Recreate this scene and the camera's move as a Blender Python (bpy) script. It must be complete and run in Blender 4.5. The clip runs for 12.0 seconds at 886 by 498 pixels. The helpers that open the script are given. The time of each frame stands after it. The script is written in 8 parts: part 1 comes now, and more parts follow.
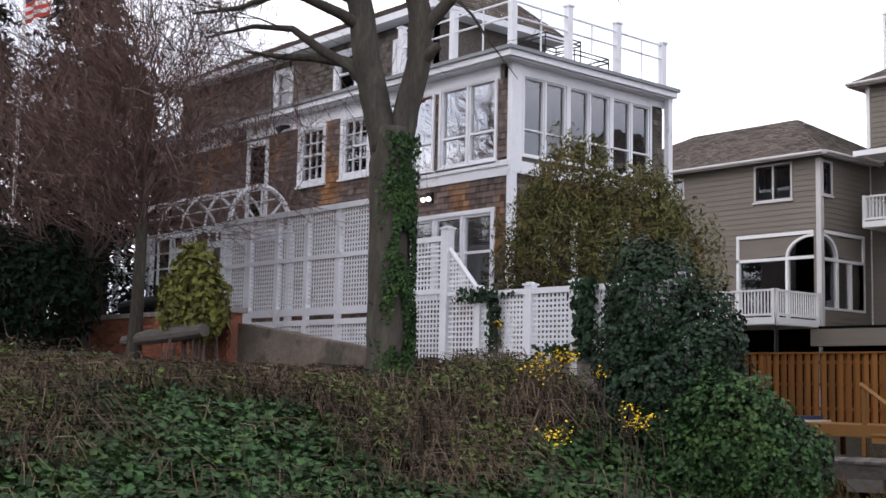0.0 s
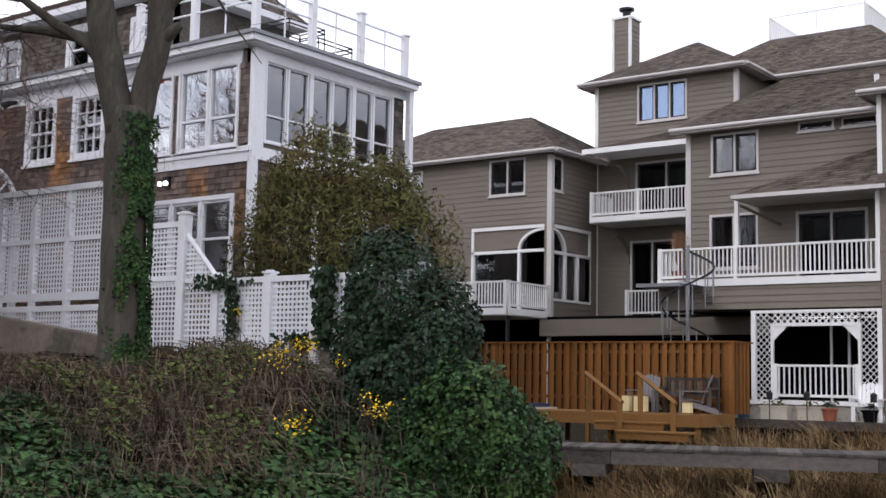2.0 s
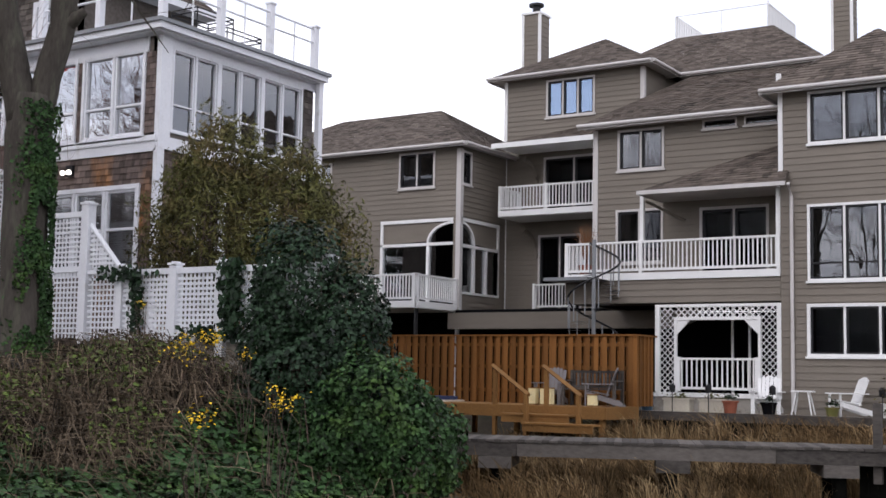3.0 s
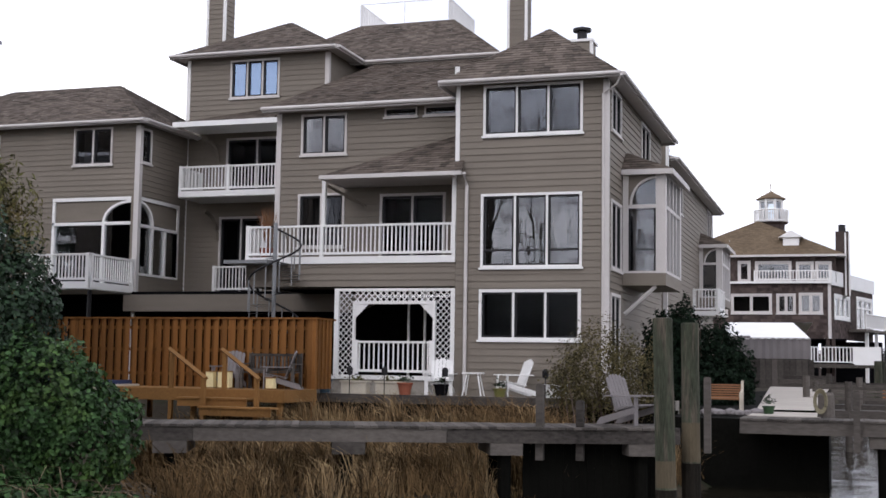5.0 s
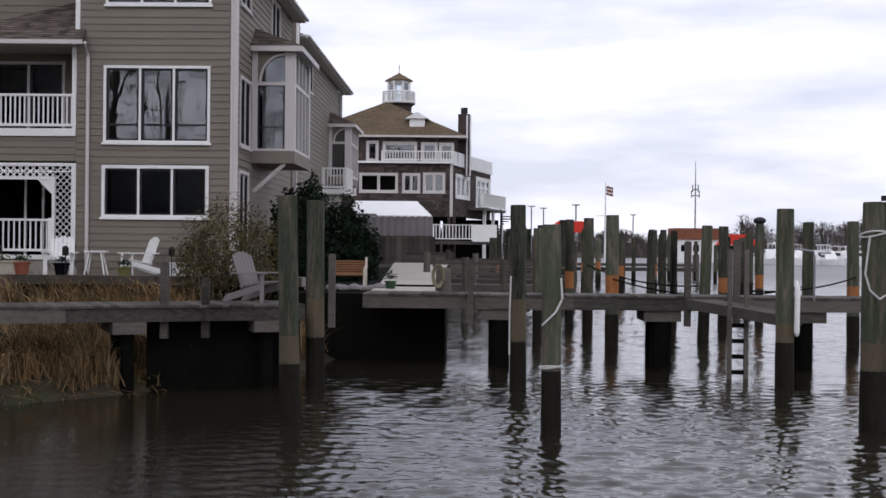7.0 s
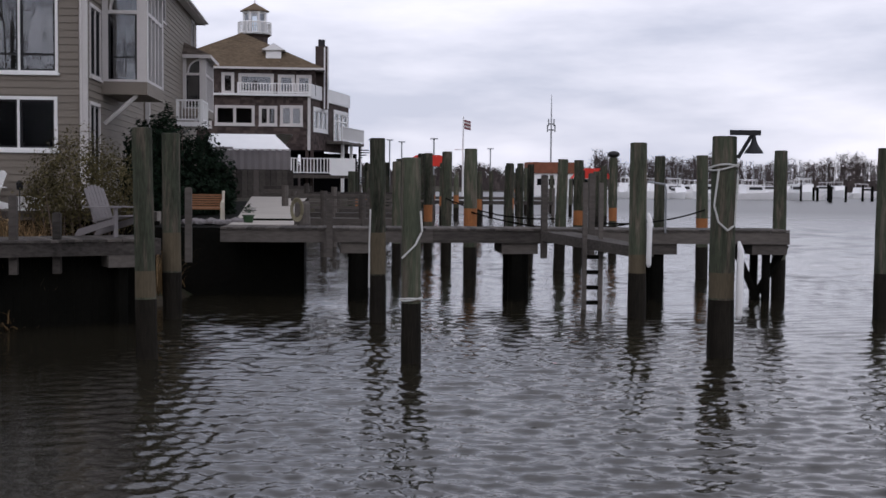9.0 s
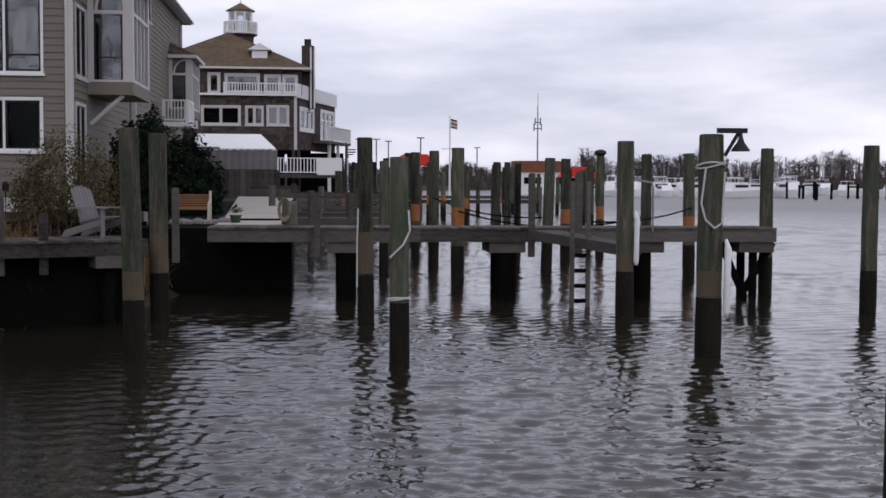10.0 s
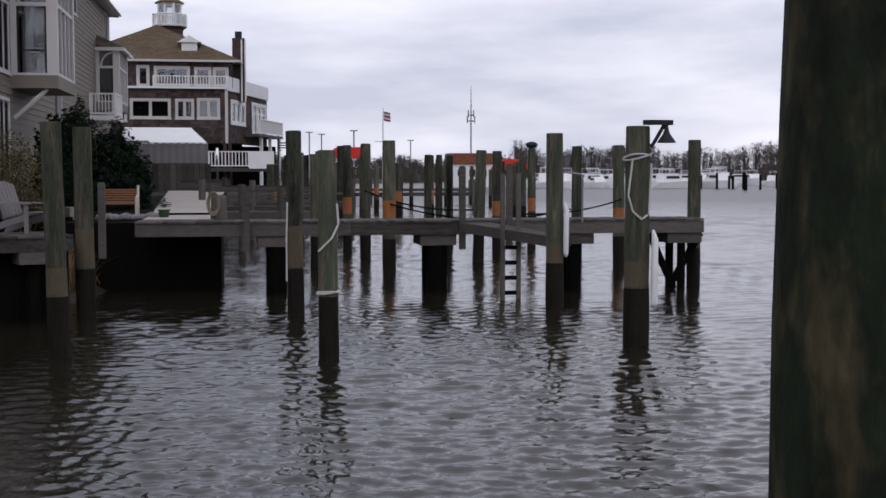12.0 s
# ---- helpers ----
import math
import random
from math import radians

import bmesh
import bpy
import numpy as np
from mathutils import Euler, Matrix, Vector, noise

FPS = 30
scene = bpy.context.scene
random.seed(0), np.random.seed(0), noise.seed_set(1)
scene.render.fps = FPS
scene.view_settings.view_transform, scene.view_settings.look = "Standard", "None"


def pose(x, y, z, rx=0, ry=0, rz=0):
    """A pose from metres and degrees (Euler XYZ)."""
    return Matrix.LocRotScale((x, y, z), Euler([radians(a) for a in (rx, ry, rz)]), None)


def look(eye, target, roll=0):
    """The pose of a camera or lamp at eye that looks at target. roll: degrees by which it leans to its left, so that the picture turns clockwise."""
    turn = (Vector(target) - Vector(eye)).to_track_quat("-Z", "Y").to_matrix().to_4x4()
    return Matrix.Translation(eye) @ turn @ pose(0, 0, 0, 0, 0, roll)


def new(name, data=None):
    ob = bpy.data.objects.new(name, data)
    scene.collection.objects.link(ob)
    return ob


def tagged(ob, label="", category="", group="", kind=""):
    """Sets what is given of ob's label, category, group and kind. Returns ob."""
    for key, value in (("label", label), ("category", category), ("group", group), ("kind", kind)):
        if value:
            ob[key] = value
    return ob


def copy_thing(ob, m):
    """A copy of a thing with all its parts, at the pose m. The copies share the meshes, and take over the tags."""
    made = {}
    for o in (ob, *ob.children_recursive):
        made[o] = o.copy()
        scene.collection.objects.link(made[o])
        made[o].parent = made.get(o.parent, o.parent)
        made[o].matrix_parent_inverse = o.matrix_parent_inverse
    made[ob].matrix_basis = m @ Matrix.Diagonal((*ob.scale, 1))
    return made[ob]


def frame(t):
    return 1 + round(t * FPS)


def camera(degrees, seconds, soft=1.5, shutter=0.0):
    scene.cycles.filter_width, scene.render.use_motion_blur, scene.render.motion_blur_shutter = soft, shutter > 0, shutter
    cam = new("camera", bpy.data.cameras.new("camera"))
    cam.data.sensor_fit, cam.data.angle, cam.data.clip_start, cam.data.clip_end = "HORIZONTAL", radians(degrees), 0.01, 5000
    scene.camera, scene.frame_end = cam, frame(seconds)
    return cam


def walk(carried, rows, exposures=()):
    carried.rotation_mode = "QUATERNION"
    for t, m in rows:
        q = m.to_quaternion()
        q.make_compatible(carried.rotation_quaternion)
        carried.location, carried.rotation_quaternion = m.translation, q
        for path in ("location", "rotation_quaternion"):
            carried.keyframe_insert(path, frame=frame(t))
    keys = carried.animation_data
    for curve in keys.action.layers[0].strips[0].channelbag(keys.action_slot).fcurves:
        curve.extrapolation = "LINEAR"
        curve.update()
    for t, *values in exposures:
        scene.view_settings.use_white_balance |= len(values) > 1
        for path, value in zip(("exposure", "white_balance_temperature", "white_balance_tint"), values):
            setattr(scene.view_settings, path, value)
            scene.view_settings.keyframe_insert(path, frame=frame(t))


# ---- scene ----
cam = camera(39.0, 12.0, soft=1.6)
PATH = [
    (0.0, pose(-0.015, 0.000, 2.755, 96.30, -1.22, 48.71)),
    (0.5, pose(-0.040, 0.010, 2.757, 95.83, -1.44, 45.29)),
    (1.0, pose(-0.070, 0.020, 2.754, 95.75, -1.44, 42.04)),
    (1.5, pose(-0.109, 0.024, 2.760, 95.93, -1.47, 39.11)),
    (2.0, pose(-0.125, 0.030, 2.752, 96.04, -1.05, 36.67)),
    (2.5, pose(-0.117, 0.030, 2.757, 95.91, -1.08, 34.56)),
    (4.5, pose(-0.050, -0.010, 2.745, 95.47, -0.68, 23.10)),
    (5.0, pose(-0.065, -0.015, 2.756, 95.26, -0.85, 17.96)),
    (5.5, pose(-0.080, 0.000, 2.765, 94.98, -1.14, 12.54)),
    (6.0, pose(-0.030, 0.000, 2.765, 94.81, -1.46, 7.15)),
    (6.5, pose(0.015, -0.005, 2.755, 92.90, -1.08, 3.55)),
    (7.0, pose(0.033, 0.000, 2.750, 89.88, -0.57, 1.24)),
    (7.5, pose(0.035, 0.010, 2.740, 88.02, -0.93, -1.15)),
    (9.5, pose(0.002, -0.015, 2.738, 86.89, -0.30, -5.64)),
    (10.0, pose(-0.005, -0.012, 2.739, 86.88, -0.28, -5.85)),
    (10.5, pose(-0.022, -0.020, 2.742, 86.65, -0.22, -6.37)),
    (11.0, pose(0.020, -0.015, 2.738, 86.56, -0.42, -6.71)),
    (11.5, pose(0.100, -0.020, 2.737, 86.53, -0.28, -7.31)),
    (12.0, pose(0.088, 0.000, 2.742, 86.55, 0.05, -8.85)),
]
walk(cam, PATH, exposures=[(0.0, 0.24, 6380, 17), (2.7, 0.16, 6380, 17), (4.4, 0.08, 6380, 17), (5.8, 0.0, 6350, 17), (6.6, -0.24, 6300, 17), (7.4, -0.5, 6250, 18), (9.4, -0.68, 6200, 19), (12.0, -0.72, 6200, 19)])

# ---- light: bright overcast sky, soft sun behind cloud ----
world = bpy.data.worlds.new("overcast")
scene.world = world
world.use_nodes = True
wn, wl = world.node_tree.nodes, world.node_tree.links
wn.clear()
sky = wn.new("ShaderNodeTexSky")
sky.sky_type, sky.sun_disc = "NISHITA", False
sky.sun_elevation, sky.sun_rotation, sky.dust_density = radians(38), radians(150), 2.0
coord = wn.new("ShaderNodeTexCoord")
stretch = wn.new("ShaderNodeMapping")
stretch.inputs["Scale"].default_value = (1.0, 1.0, 4.5)
clouds = wn.new("ShaderNodeTexNoise")
clouds.inputs["Scale"].default_value, clouds.inputs["Detail"].default_value = 2.6, 6.0
clouds.inputs["Roughness"].default_value = 0.55
ramp = wn.new("ShaderNodeValToRGB")
ramp.color_ramp.elements[0].position, ramp.color_ramp.elements[0].color = 0.4, (10.6, 11.3, 12.5, 1)
ramp.color_ramp.elements[1].position, ramp.color_ramp.elements[1].color = 0.62, (17.2, 17.4, 17.8, 1)
blend = wn.new("ShaderNodeMix")
blend.data_type = "RGBA"
blend.inputs["Factor"].default_value = 0.88
back = wn.new("ShaderNodeBackground")
back.inputs["Strength"].default_value = 0.1
wout = wn.new("ShaderNodeOutputWorld")
wl.new(coord.outputs["Generated"], stretch.inputs["Vector"])
wl.new(stretch.outputs["Vector"], clouds.inputs["Vector"])
wl.new(clouds.outputs["Fac"], ramp.inputs["Fac"])
wl.new(sky.outputs["Color"], blend.inputs["A"])
wl.new(ramp.outputs["Color"], blend.inputs["B"])
wl.new(blend.outputs["Result"], back.inputs["Color"])
wl.new(back.outputs["Background"], wout.inputs["Surface"])
sun = new("sun", bpy.data.lights.new("sun", "SUN"))
sun.data.energy, sun.data.angle, sun.data.color = 0.5, radians(20), (1.0, 0.96, 0.9)
sun.matrix_world = look((-20, -35, 40), (-5, 25, 3))

# ---- materials ----
def material(name, color, rough=0.7, metal=0.0, vary=0.25, coarse=0.8, fine=25.0, bump=0.15, piece=0.0, island=0.0, stretch=(1, 1, 1), second=None, amount=0.5, spec=0.18):
    """Painted, wooden or mineral surface: coarse stains, fine grain, bump, and a change from piece to piece."""
    m = bpy.data.materials.new(name)
    m.use_nodes = True
    n, l = m.node_tree.nodes, m.node_tree.links
    b = n["Principled BSDF"]
    b.inputs["Roughness"].default_value, b.inputs["Metallic"].default_value = rough, metal
    b.inputs["Specular IOR Level"].default_value = spec
    tc, mp = n.new("ShaderNodeTexCoord"), n.new("ShaderNodeMapping")
    mp.inputs["Scale"].default_value = stretch
    l.new(tc.outputs["Object"], mp.inputs["Vector"])
    big, small = n.new("ShaderNodeTexNoise"), n.new("ShaderNodeTexNoise")
    big.inputs["Scale"].default_value, big.inputs["Detail"].default_value = coarse, 4
    small.inputs["Scale"].default_value, small.inputs["Detail"].default_value = fine, 5
    for tex in (big, small):
        l.new(mp.outputs["Vector"], tex.inputs["Vector"])
    total = n.new("ShaderNodeMath")
    total.operation = "ADD"
    l.new(big.outputs["Fac"], total.inputs[0])
    l.new(small.outputs["Fac"], total.inputs[1])
    last = total
    for use, node, out in ((piece, "ShaderNodeObjectInfo", "Random"), (island, "ShaderNodeNewGeometry", "Random Per Island")):
        if use:
            src, mul, add = n.new(node), n.new("ShaderNodeMath"), n.new("ShaderNodeMath")
            mul.operation, add.operation = "MULTIPLY_ADD", "ADD"
            mul.inputs[1].default_value, mul.inputs[2].default_value = 2 * use, -use
            l.new(src.outputs[out], mul.inputs[0])
            l.new(last.outputs[0], add.inputs[0])
            l.new(mul.outputs[0], add.inputs[1])
            last = add
    rng = n.new("ShaderNodeMapRange")
    rng.inputs["From Min"].default_value, rng.inputs["From Max"].default_value = 0.55, 1.45
    rng.inputs["To Min"].default_value, rng.inputs["To Max"].default_value = 1 - vary, 1 + vary
    rng.clamp = False
    l.new(last.outputs[0], rng.inputs["Value"])
    base = None
    if second:
        mix, rp, big2 = n.new("ShaderNodeMix"), n.new("ShaderNodeValToRGB"), n.new("ShaderNodeTexNoise")
        mix.data_type = "RGBA"
        big2.inputs["Scale"].default_value, big2.inputs["Detail"].default_value = coarse * 2.3, 6
        l.new(mp.outputs["Vector"], big2.inputs["Vector"])
        rp.color_ramp.elements[0].position, rp.color_ramp.elements[1].position = 0.62 - amount * 0.3, 0.75 - amount * 0.25
        l.new(big2.outputs["Fac"], rp.inputs["Fac"])
        l.new(rp.outputs["Color"], mix.inputs["Factor"])
        mix.inputs["A"].default_value, mix.inputs["B"].default_value = (*color, 1), (*second, 1)
        base = mix.outputs["Result"]
    scale = n.new("ShaderNodeVectorMath")
    scale.operation = "SCALE"
    if base:
        l.new(base, scale.inputs[0])
    else:
        scale.inputs[0].default_value = color
    l.new(rng.outputs["Result"], scale.inputs["Scale"])
    l.new(scale.outputs["Vector"], b.inputs["Base Color"])
    if bump:
        bp = n.new("ShaderNodeBump")
        bp.inputs["Strength"].default_value, bp.inputs["Distance"].default_value = bump, 0.02
        l.new(small.outputs["Fac"], bp.inputs["Height"])
        l.new(bp.outputs["Normal"], b.inputs["Normal"])
    return m


SIDING = material("taupe_siding_paint", (0.194, 0.17, 0.141), 0.65, vary=0.16, piece=0.12, stretch=(1, 1, 5), bump=0.1)
TRIM = material("stone_grey_trim_paint", (0.56, 0.535, 0.52), 0.55, vary=0.1, coarse=1.5, bump=0.06)
WHITE = material("white_trim_paint", (0.78, 0.78, 0.77), 0.5, vary=0.06, coarse=1.5, bump=0.05)
OLDWHITE = material("weathered_white_paint", (0.76, 0.77, 0.8), 0.55, vary=0.08, coarse=1.2, bump=0.08, second=(0.62, 0.62, 0.62), amount=0.1)
ROOF = material("brown_asphalt_shingle", (0.105, 0.086, 0.072), 0.95, vary=0.4, coarse=0.6, fine=9, bump=0.4, island=0.5)
BROWNSHINGLE = material("cedar_shingle", (0.13, 0.1, 0.088), 0.85, vary=0.4, coarse=0.5, fine=12, bump=0.3, island=0.5, stretch=(1, 1, 0.5), second=(0.26, 0.125, 0.05), amount=0.35)
GREYSHINGLE = material("grey_cedar_shingle", (0.115, 0.1, 0.088), 0.9, vary=0.4, coarse=0.9, fine=12, bump=0.3, island=0.5)
GREYWOOD = material("weathered_grey_timber", (0.082, 0.073, 0.065), 0.85, vary=0.5, coarse=1.2, fine=18, bump=0.6, piece=0.4, stretch=(0.25, 1, 1))
PILEWOOD = material("treated_green_pile", (0.046, 0.052, 0.035), 0.85, vary=0.85, coarse=1.5, fine=16, bump=0.9, piece=0.35, stretch=(3, 3, 0.35), second=(0.088, 0.076, 0.058), amount=0.45)
PILEBAND = material("worn_pale_pile_band", (0.098, 0.08, 0.052), 0.85, vary=0.35, coarse=1.5, fine=16, bump=0.5, stretch=(3, 3, 0.4))
PILERUST = material("rusty_orange_pile_band", (0.3, 0.12, 0.045), 0.85, vary=0.35, coarse=1.5, fine=16, bump=0.5, stretch=(3, 3, 0.4))
# wet timber taken down to near-black, with the shade under decks mixed in
WETSHADEWOOD = material("wet_shaded_black_timber", (0.005, 0.005, 0.004), 0.85, vary=0.4, coarse=2, fine=14, bump=0.5, spec=0.04)
PILEWET = material("soaked_dark_pile_foot", (0.014, 0.012, 0.009), 0.7, vary=0.7, coarse=2, fine=14, bump=0.7, spec=0.1, stretch=(3, 3, 0.4))
NEWWOOD = material("new_cedar_board", (0.205, 0.088, 0.024), 0.7, vary=0.35, coarse=1.0, fine=20, bump=0.2, piece=0.3, stretch=(4, 4, 0.4))
DECKWOOD = material("new_pine_deck", (0.225, 0.115, 0.038), 0.7, vary=0.25, coarse=1.0, fine=20, bump=0.2, piece=0.2)
# near-black: the shade of rooms and undercrofts is put into the colour
DARK = material("shade_black_and_dark_paint", (0.007, 0.007, 0.008), 0.8, vary=0.3, bump=0.0, spec=0.0)
BLACKMETAL = material("dark_metal", (0.03, 0.03, 0.032), 0.45, 0.6, vary=0.2, bump=0.05)
GREYMETAL = material("grey_painted_steel", (0.24, 0.25, 0.26), 0.5, 0.3, vary=0.2, bump=0.05)
CONCRETE = material("stained_concrete", (0.3, 0.28, 0.25), 0.9, vary=0.25, coarse=1.2, fine=22, bump=0.3, second=(0.2, 0.18, 0.15), amount=0.4)
EARTHWALL = material("brown_stained_concrete", (0.14, 0.115, 0.095), 0.95, vary=0.35, coarse=0.9, fine=18, bump=0.4, second=(0.07, 0.062, 0.05), amount=0.5)
PALEPAVE = material("pale_concrete_ramp", (0.4, 0.37, 0.33), 0.9, vary=0.15, coarse=0.8, fine=20, bump=0.2)
BRICK = material("red_brick", (0.23, 0.09, 0.055), 0.9, vary=0.3, coarse=1.5, fine=20, bump=0.3, piece=0.5, island=0.5)
BARK = material("grey_tree_bark", (0.056, 0.049, 0.041), 0.95, vary=0.45, coarse=1.5, fine=14, bump=0.8, stretch=(2, 2, 0.5), second=(0.075, 0.072, 0.055), amount=0.35)
TWIG = material("bare_twig", (0.085, 0.062, 0.052), 0.9, vary=0.3, bump=0.0, island=0.3)
REDTWIG = material("reddish_bare_twig", (0.15, 0.098, 0.085), 0.9, vary=0.3, bump=0.0, island=0.3)
IVY = material("ivy_leaf", (0.026, 0.06, 0.018), 0.55, vary=0.5, coarse=0.9, fine=6, bump=0.0, island=0.6, second=(0.045, 0.085, 0.02), amount=0.4)
DARKIVY = material("dark_ivy_leaf", (0.017, 0.036, 0.017), 0.45, vary=0.5, coarse=0.8, fine=6, bump=0.0, island=0.6)
OLIVE = material("olive_bamboo_leaf", (0.1, 0.1, 0.032), 0.6, vary=0.45, coarse=0.7, fine=5, bump=0.0, island=0.6, second=(0.11, 0.085, 0.03), amount=0.45)
YELLOWGREEN = material("yellow_green_leaf", (0.12, 0.12, 0.028), 0.6, vary=0.4, coarse=0.9, fine=6, bump=0.0, island=0.6)
FARSHINGLE = material("dark_brown_shingle", (0.07, 0.053, 0.048), 0.9, vary=0.4, coarse=0.9, fine=12, bump=0.3, island=0.5)
CONIFER = material("dark_conifer_needle", (0.009, 0.017, 0.01), 0.8, spec=0.06, vary=0.5, coarse=0.8, fine=6, bump=0.0, island=0.6)
BRAMBLE = material("dry_bramble", (0.055, 0.041, 0.026), 0.9, vary=0.5, coarse=0.6, fine=6, bump=0.0, island=0.5)
DRYSTEM = material("pale_bramble_stem", (0.1, 0.076, 0.052), 0.9, vary=0.8, coarse=0.6, fine=6, bump=0.0, island=0.6)
DRYGRASS = material("dry_marsh_grass", (0.11, 0.07, 0.032), 0.9, vary=0.7, coarse=0.5, fine=6, bump=0.0, island=0.5)
PALEGRASS = material("pale_straw_reed", (0.27, 0.19, 0.1), 0.9, vary=0.5, coarse=0.5, fine=6, bump=0.0, island=0.5)
FLOWER = material("forsythia_flower", (0.75, 0.5, 0.02), 0.6, vary=0.2, bump=0.0, island=0.3)
FADEDRED = material("faded_red_bunting", (0.2, 0.07, 0.08), 0.8, vary=0.15)
RED = material("red_canvas", (0.62, 0.045, 0.03), 0.7, vary=0.15)
SOIL = material("leaf_litter_soil", (0.046, 0.037, 0.025), 0.95, vary=0.5, coarse=0.5, fine=7, bump=0.6, second=(0.028, 0.036, 0.016), amount=0.35)
ROPE = material("pale_rope", (0.5, 0.5, 0.48), 0.9, vary=0.2)
TERRA = material("terracotta", (0.3, 0.1, 0.06), 0.8, vary=0.2)
CREAM = material("cream_stone_planter", (0.5, 0.46, 0.38), 0.85, vary=0.2)
PALEGREY = material("pale_grey_wood", (0.2, 0.185, 0.185), 0.8, vary=0.2, bump=0.2)
BOATWHITE = material("white_gelcoat", (0.8, 0.8, 0.8), 0.3, vary=0.05)
WOODLAND = material("far_bare_woodland", (0.07, 0.058, 0.055), 1.0, vary=0.4, coarse=0.05, fine=0.6, bump=0.0, island=0.4)


def glass_material(name, tint, rough=0.02, ior=2.5, shine=(0.95, 0.97, 1)):
    m = bpy.data.materials.new(name)
    m.use_nodes = True
    n, l = m.node_tree.nodes, m.node_tree.links
    n.clear()
    out, mix, fres = n.new("ShaderNodeOutputMaterial"), n.new("ShaderNodeMixShader"), n.new("ShaderNodeFresnel")
    gloss, clear = n.new("ShaderNodeBsdfGlossy"), n.new("ShaderNodeBsdfTransparent")
    noise_tex, bump = n.new("ShaderNodeTexNoise"), n.new("ShaderNodeBump")
    noise_tex.inputs["Scale"].default_value = 0.9
    bump.inputs["Strength"].default_value, bump.inputs["Distance"].default_value = 0.12, 0.05
    l.new(noise_tex.outputs["Fac"], bump.inputs["Height"])
    fres.inputs["IOR"].default_value = ior
    gloss.inputs["Roughness"].default_value = rough
    gloss.inputs["Color"].default_value = (*shine, 1)
    clear.inputs["Color"].default_value = (*tint, 1)
    l.new(bump.outputs["Normal"], gloss.inputs["Normal"])
    l.new(fres.outputs["Fac"], mix.inputs["Fac"])
    l.new(clear.outputs["BSDF"], mix.inputs[1])
    l.new(gloss.outputs["BSDF"], mix.inputs[2])
    l.new(mix.outputs["Shader"], out.inputs["Surface"])
    return m


GLASS = glass_material("window_glass", (0.8, 0.85, 0.88))
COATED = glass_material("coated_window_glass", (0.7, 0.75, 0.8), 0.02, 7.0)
# the blue of a reflected sky is put into this pane's shine colour
SKYGLASS = glass_material("blue_sky_reflection_glass", (0.6, 0.7, 0.8), 0.02, 5.0, (0.5, 0.66, 0.92))
SCREENED = glass_material("insect_screened_glass", (0.5, 0.52, 0.55), 0.15, 1.25)
# mottled green wood, darker than PILEWOOD because the close pile's shade is mixed in
NEARPILE = material("shaded_mottled_green_pile", (0.011, 0.016, 0.008), 0.8, vary=0.85, coarse=3.0, fine=14, bump=0.8, stretch=(2.2, 2.2, 0.8), second=(0.05, 0.042, 0.022), amount=0.45)


def water_material():
    m = bpy.data.materials.new("harbour_water")
    m.use_nodes = True
    n, l = m.node_tree.nodes, m.node_tree.links
    b = n["Principled BSDF"]
    b.inputs["Base Color"].default_value = (0.016, 0.014, 0.009, 1)
    b.inputs["IOR"].default_value = 1.52
    tc, mp, tex, bp = n.new("ShaderNodeTexCoord"), n.new("ShaderNodeMapping"), n.new("ShaderNodeTexNoise"), n.new("ShaderNodeBump")
    mp.inputs["Scale"].default_value = (0.6, 1.6, 1)
    tex.inputs["Scale"].default_value, tex.inputs["Detail"].default_value = 8.0, 3
    tex.inputs["Roughness"].default_value = 0.6
    bp.inputs["Strength"].default_value, bp.inputs["Distance"].default_value = 0.32, 0.022
    l.new(tc.outputs["Object"], mp.inputs["Vector"])
    l.new(mp.outputs["Vector"], tex.inputs["Vector"])
    l.new(tex.outputs["Fac"], bp.inputs["Height"])
    l.new(bp.outputs["Normal"], b.inputs["Normal"])
    # wind-roughened towards the open harbour
    span, open_water = n.new("ShaderNodeVectorMath"), n.new("ShaderNodeMapRange")
    span.operation = "LENGTH"
    open_water.inputs["From Min"].default_value, open_water.inputs["From Max"].default_value = 25, 130
    open_water.inputs["To Min"].default_value, open_water.inputs["To Max"].default_value = 0.05, 0.34
    l.new(tc.outputs["Object"], span.inputs[0])
    l.new(span.outputs["Value"], open_water.inputs["Value"])
    l.new(open_water.outputs["Result"], b.inputs["Roughness"])
    return m


WATER = water_material()


# ---- building helpers ----
def box(bm, x0, x1, y0, y1, z0, z1, m=None, bevel=0.0):
    """A box between the given bounds, placed by m."""
    q = [Vector((x, y, z)) for z in (z0, z1) for x, y in ((x0, y0), (x1, y0), (x1, y1), (x0, y1))]
    v = [bm.verts.new(m @ p if m else p) for p in q]
    for f in ((3, 2, 1, 0), (4, 5, 6, 7), (0, 1, 5, 4), (1, 2, 6, 5), (2, 3, 7, 6), (3, 0, 4, 7)):
        bm.faces.new([v[i] for i in f])
    return v


def poly(bm, points, m=None):
    return bm.faces.new([bm.verts.new(m @ Vector(p) if m else Vector(p)) for p in points])


def prism(bm, outline, y0, y1, m=None):
    """An outline in (x, z), drawn out from y0 to y1."""
    a = [bm.verts.new(m @ Vector((x, y0, z)) if m else Vector((x, y0, z))) for x, z in outline]
    b = [bm.verts.new(m @ Vector((x, y1, z)) if m else Vector((x, y1, z))) for x, z in outline]
    bm.faces.new(a)
    bm.faces.new(b[::-1])
    for i in range(len(a)):
        j = (i + 1) % len(a)
        bm.faces.new((a[j], a[i], b[i], b[j]))


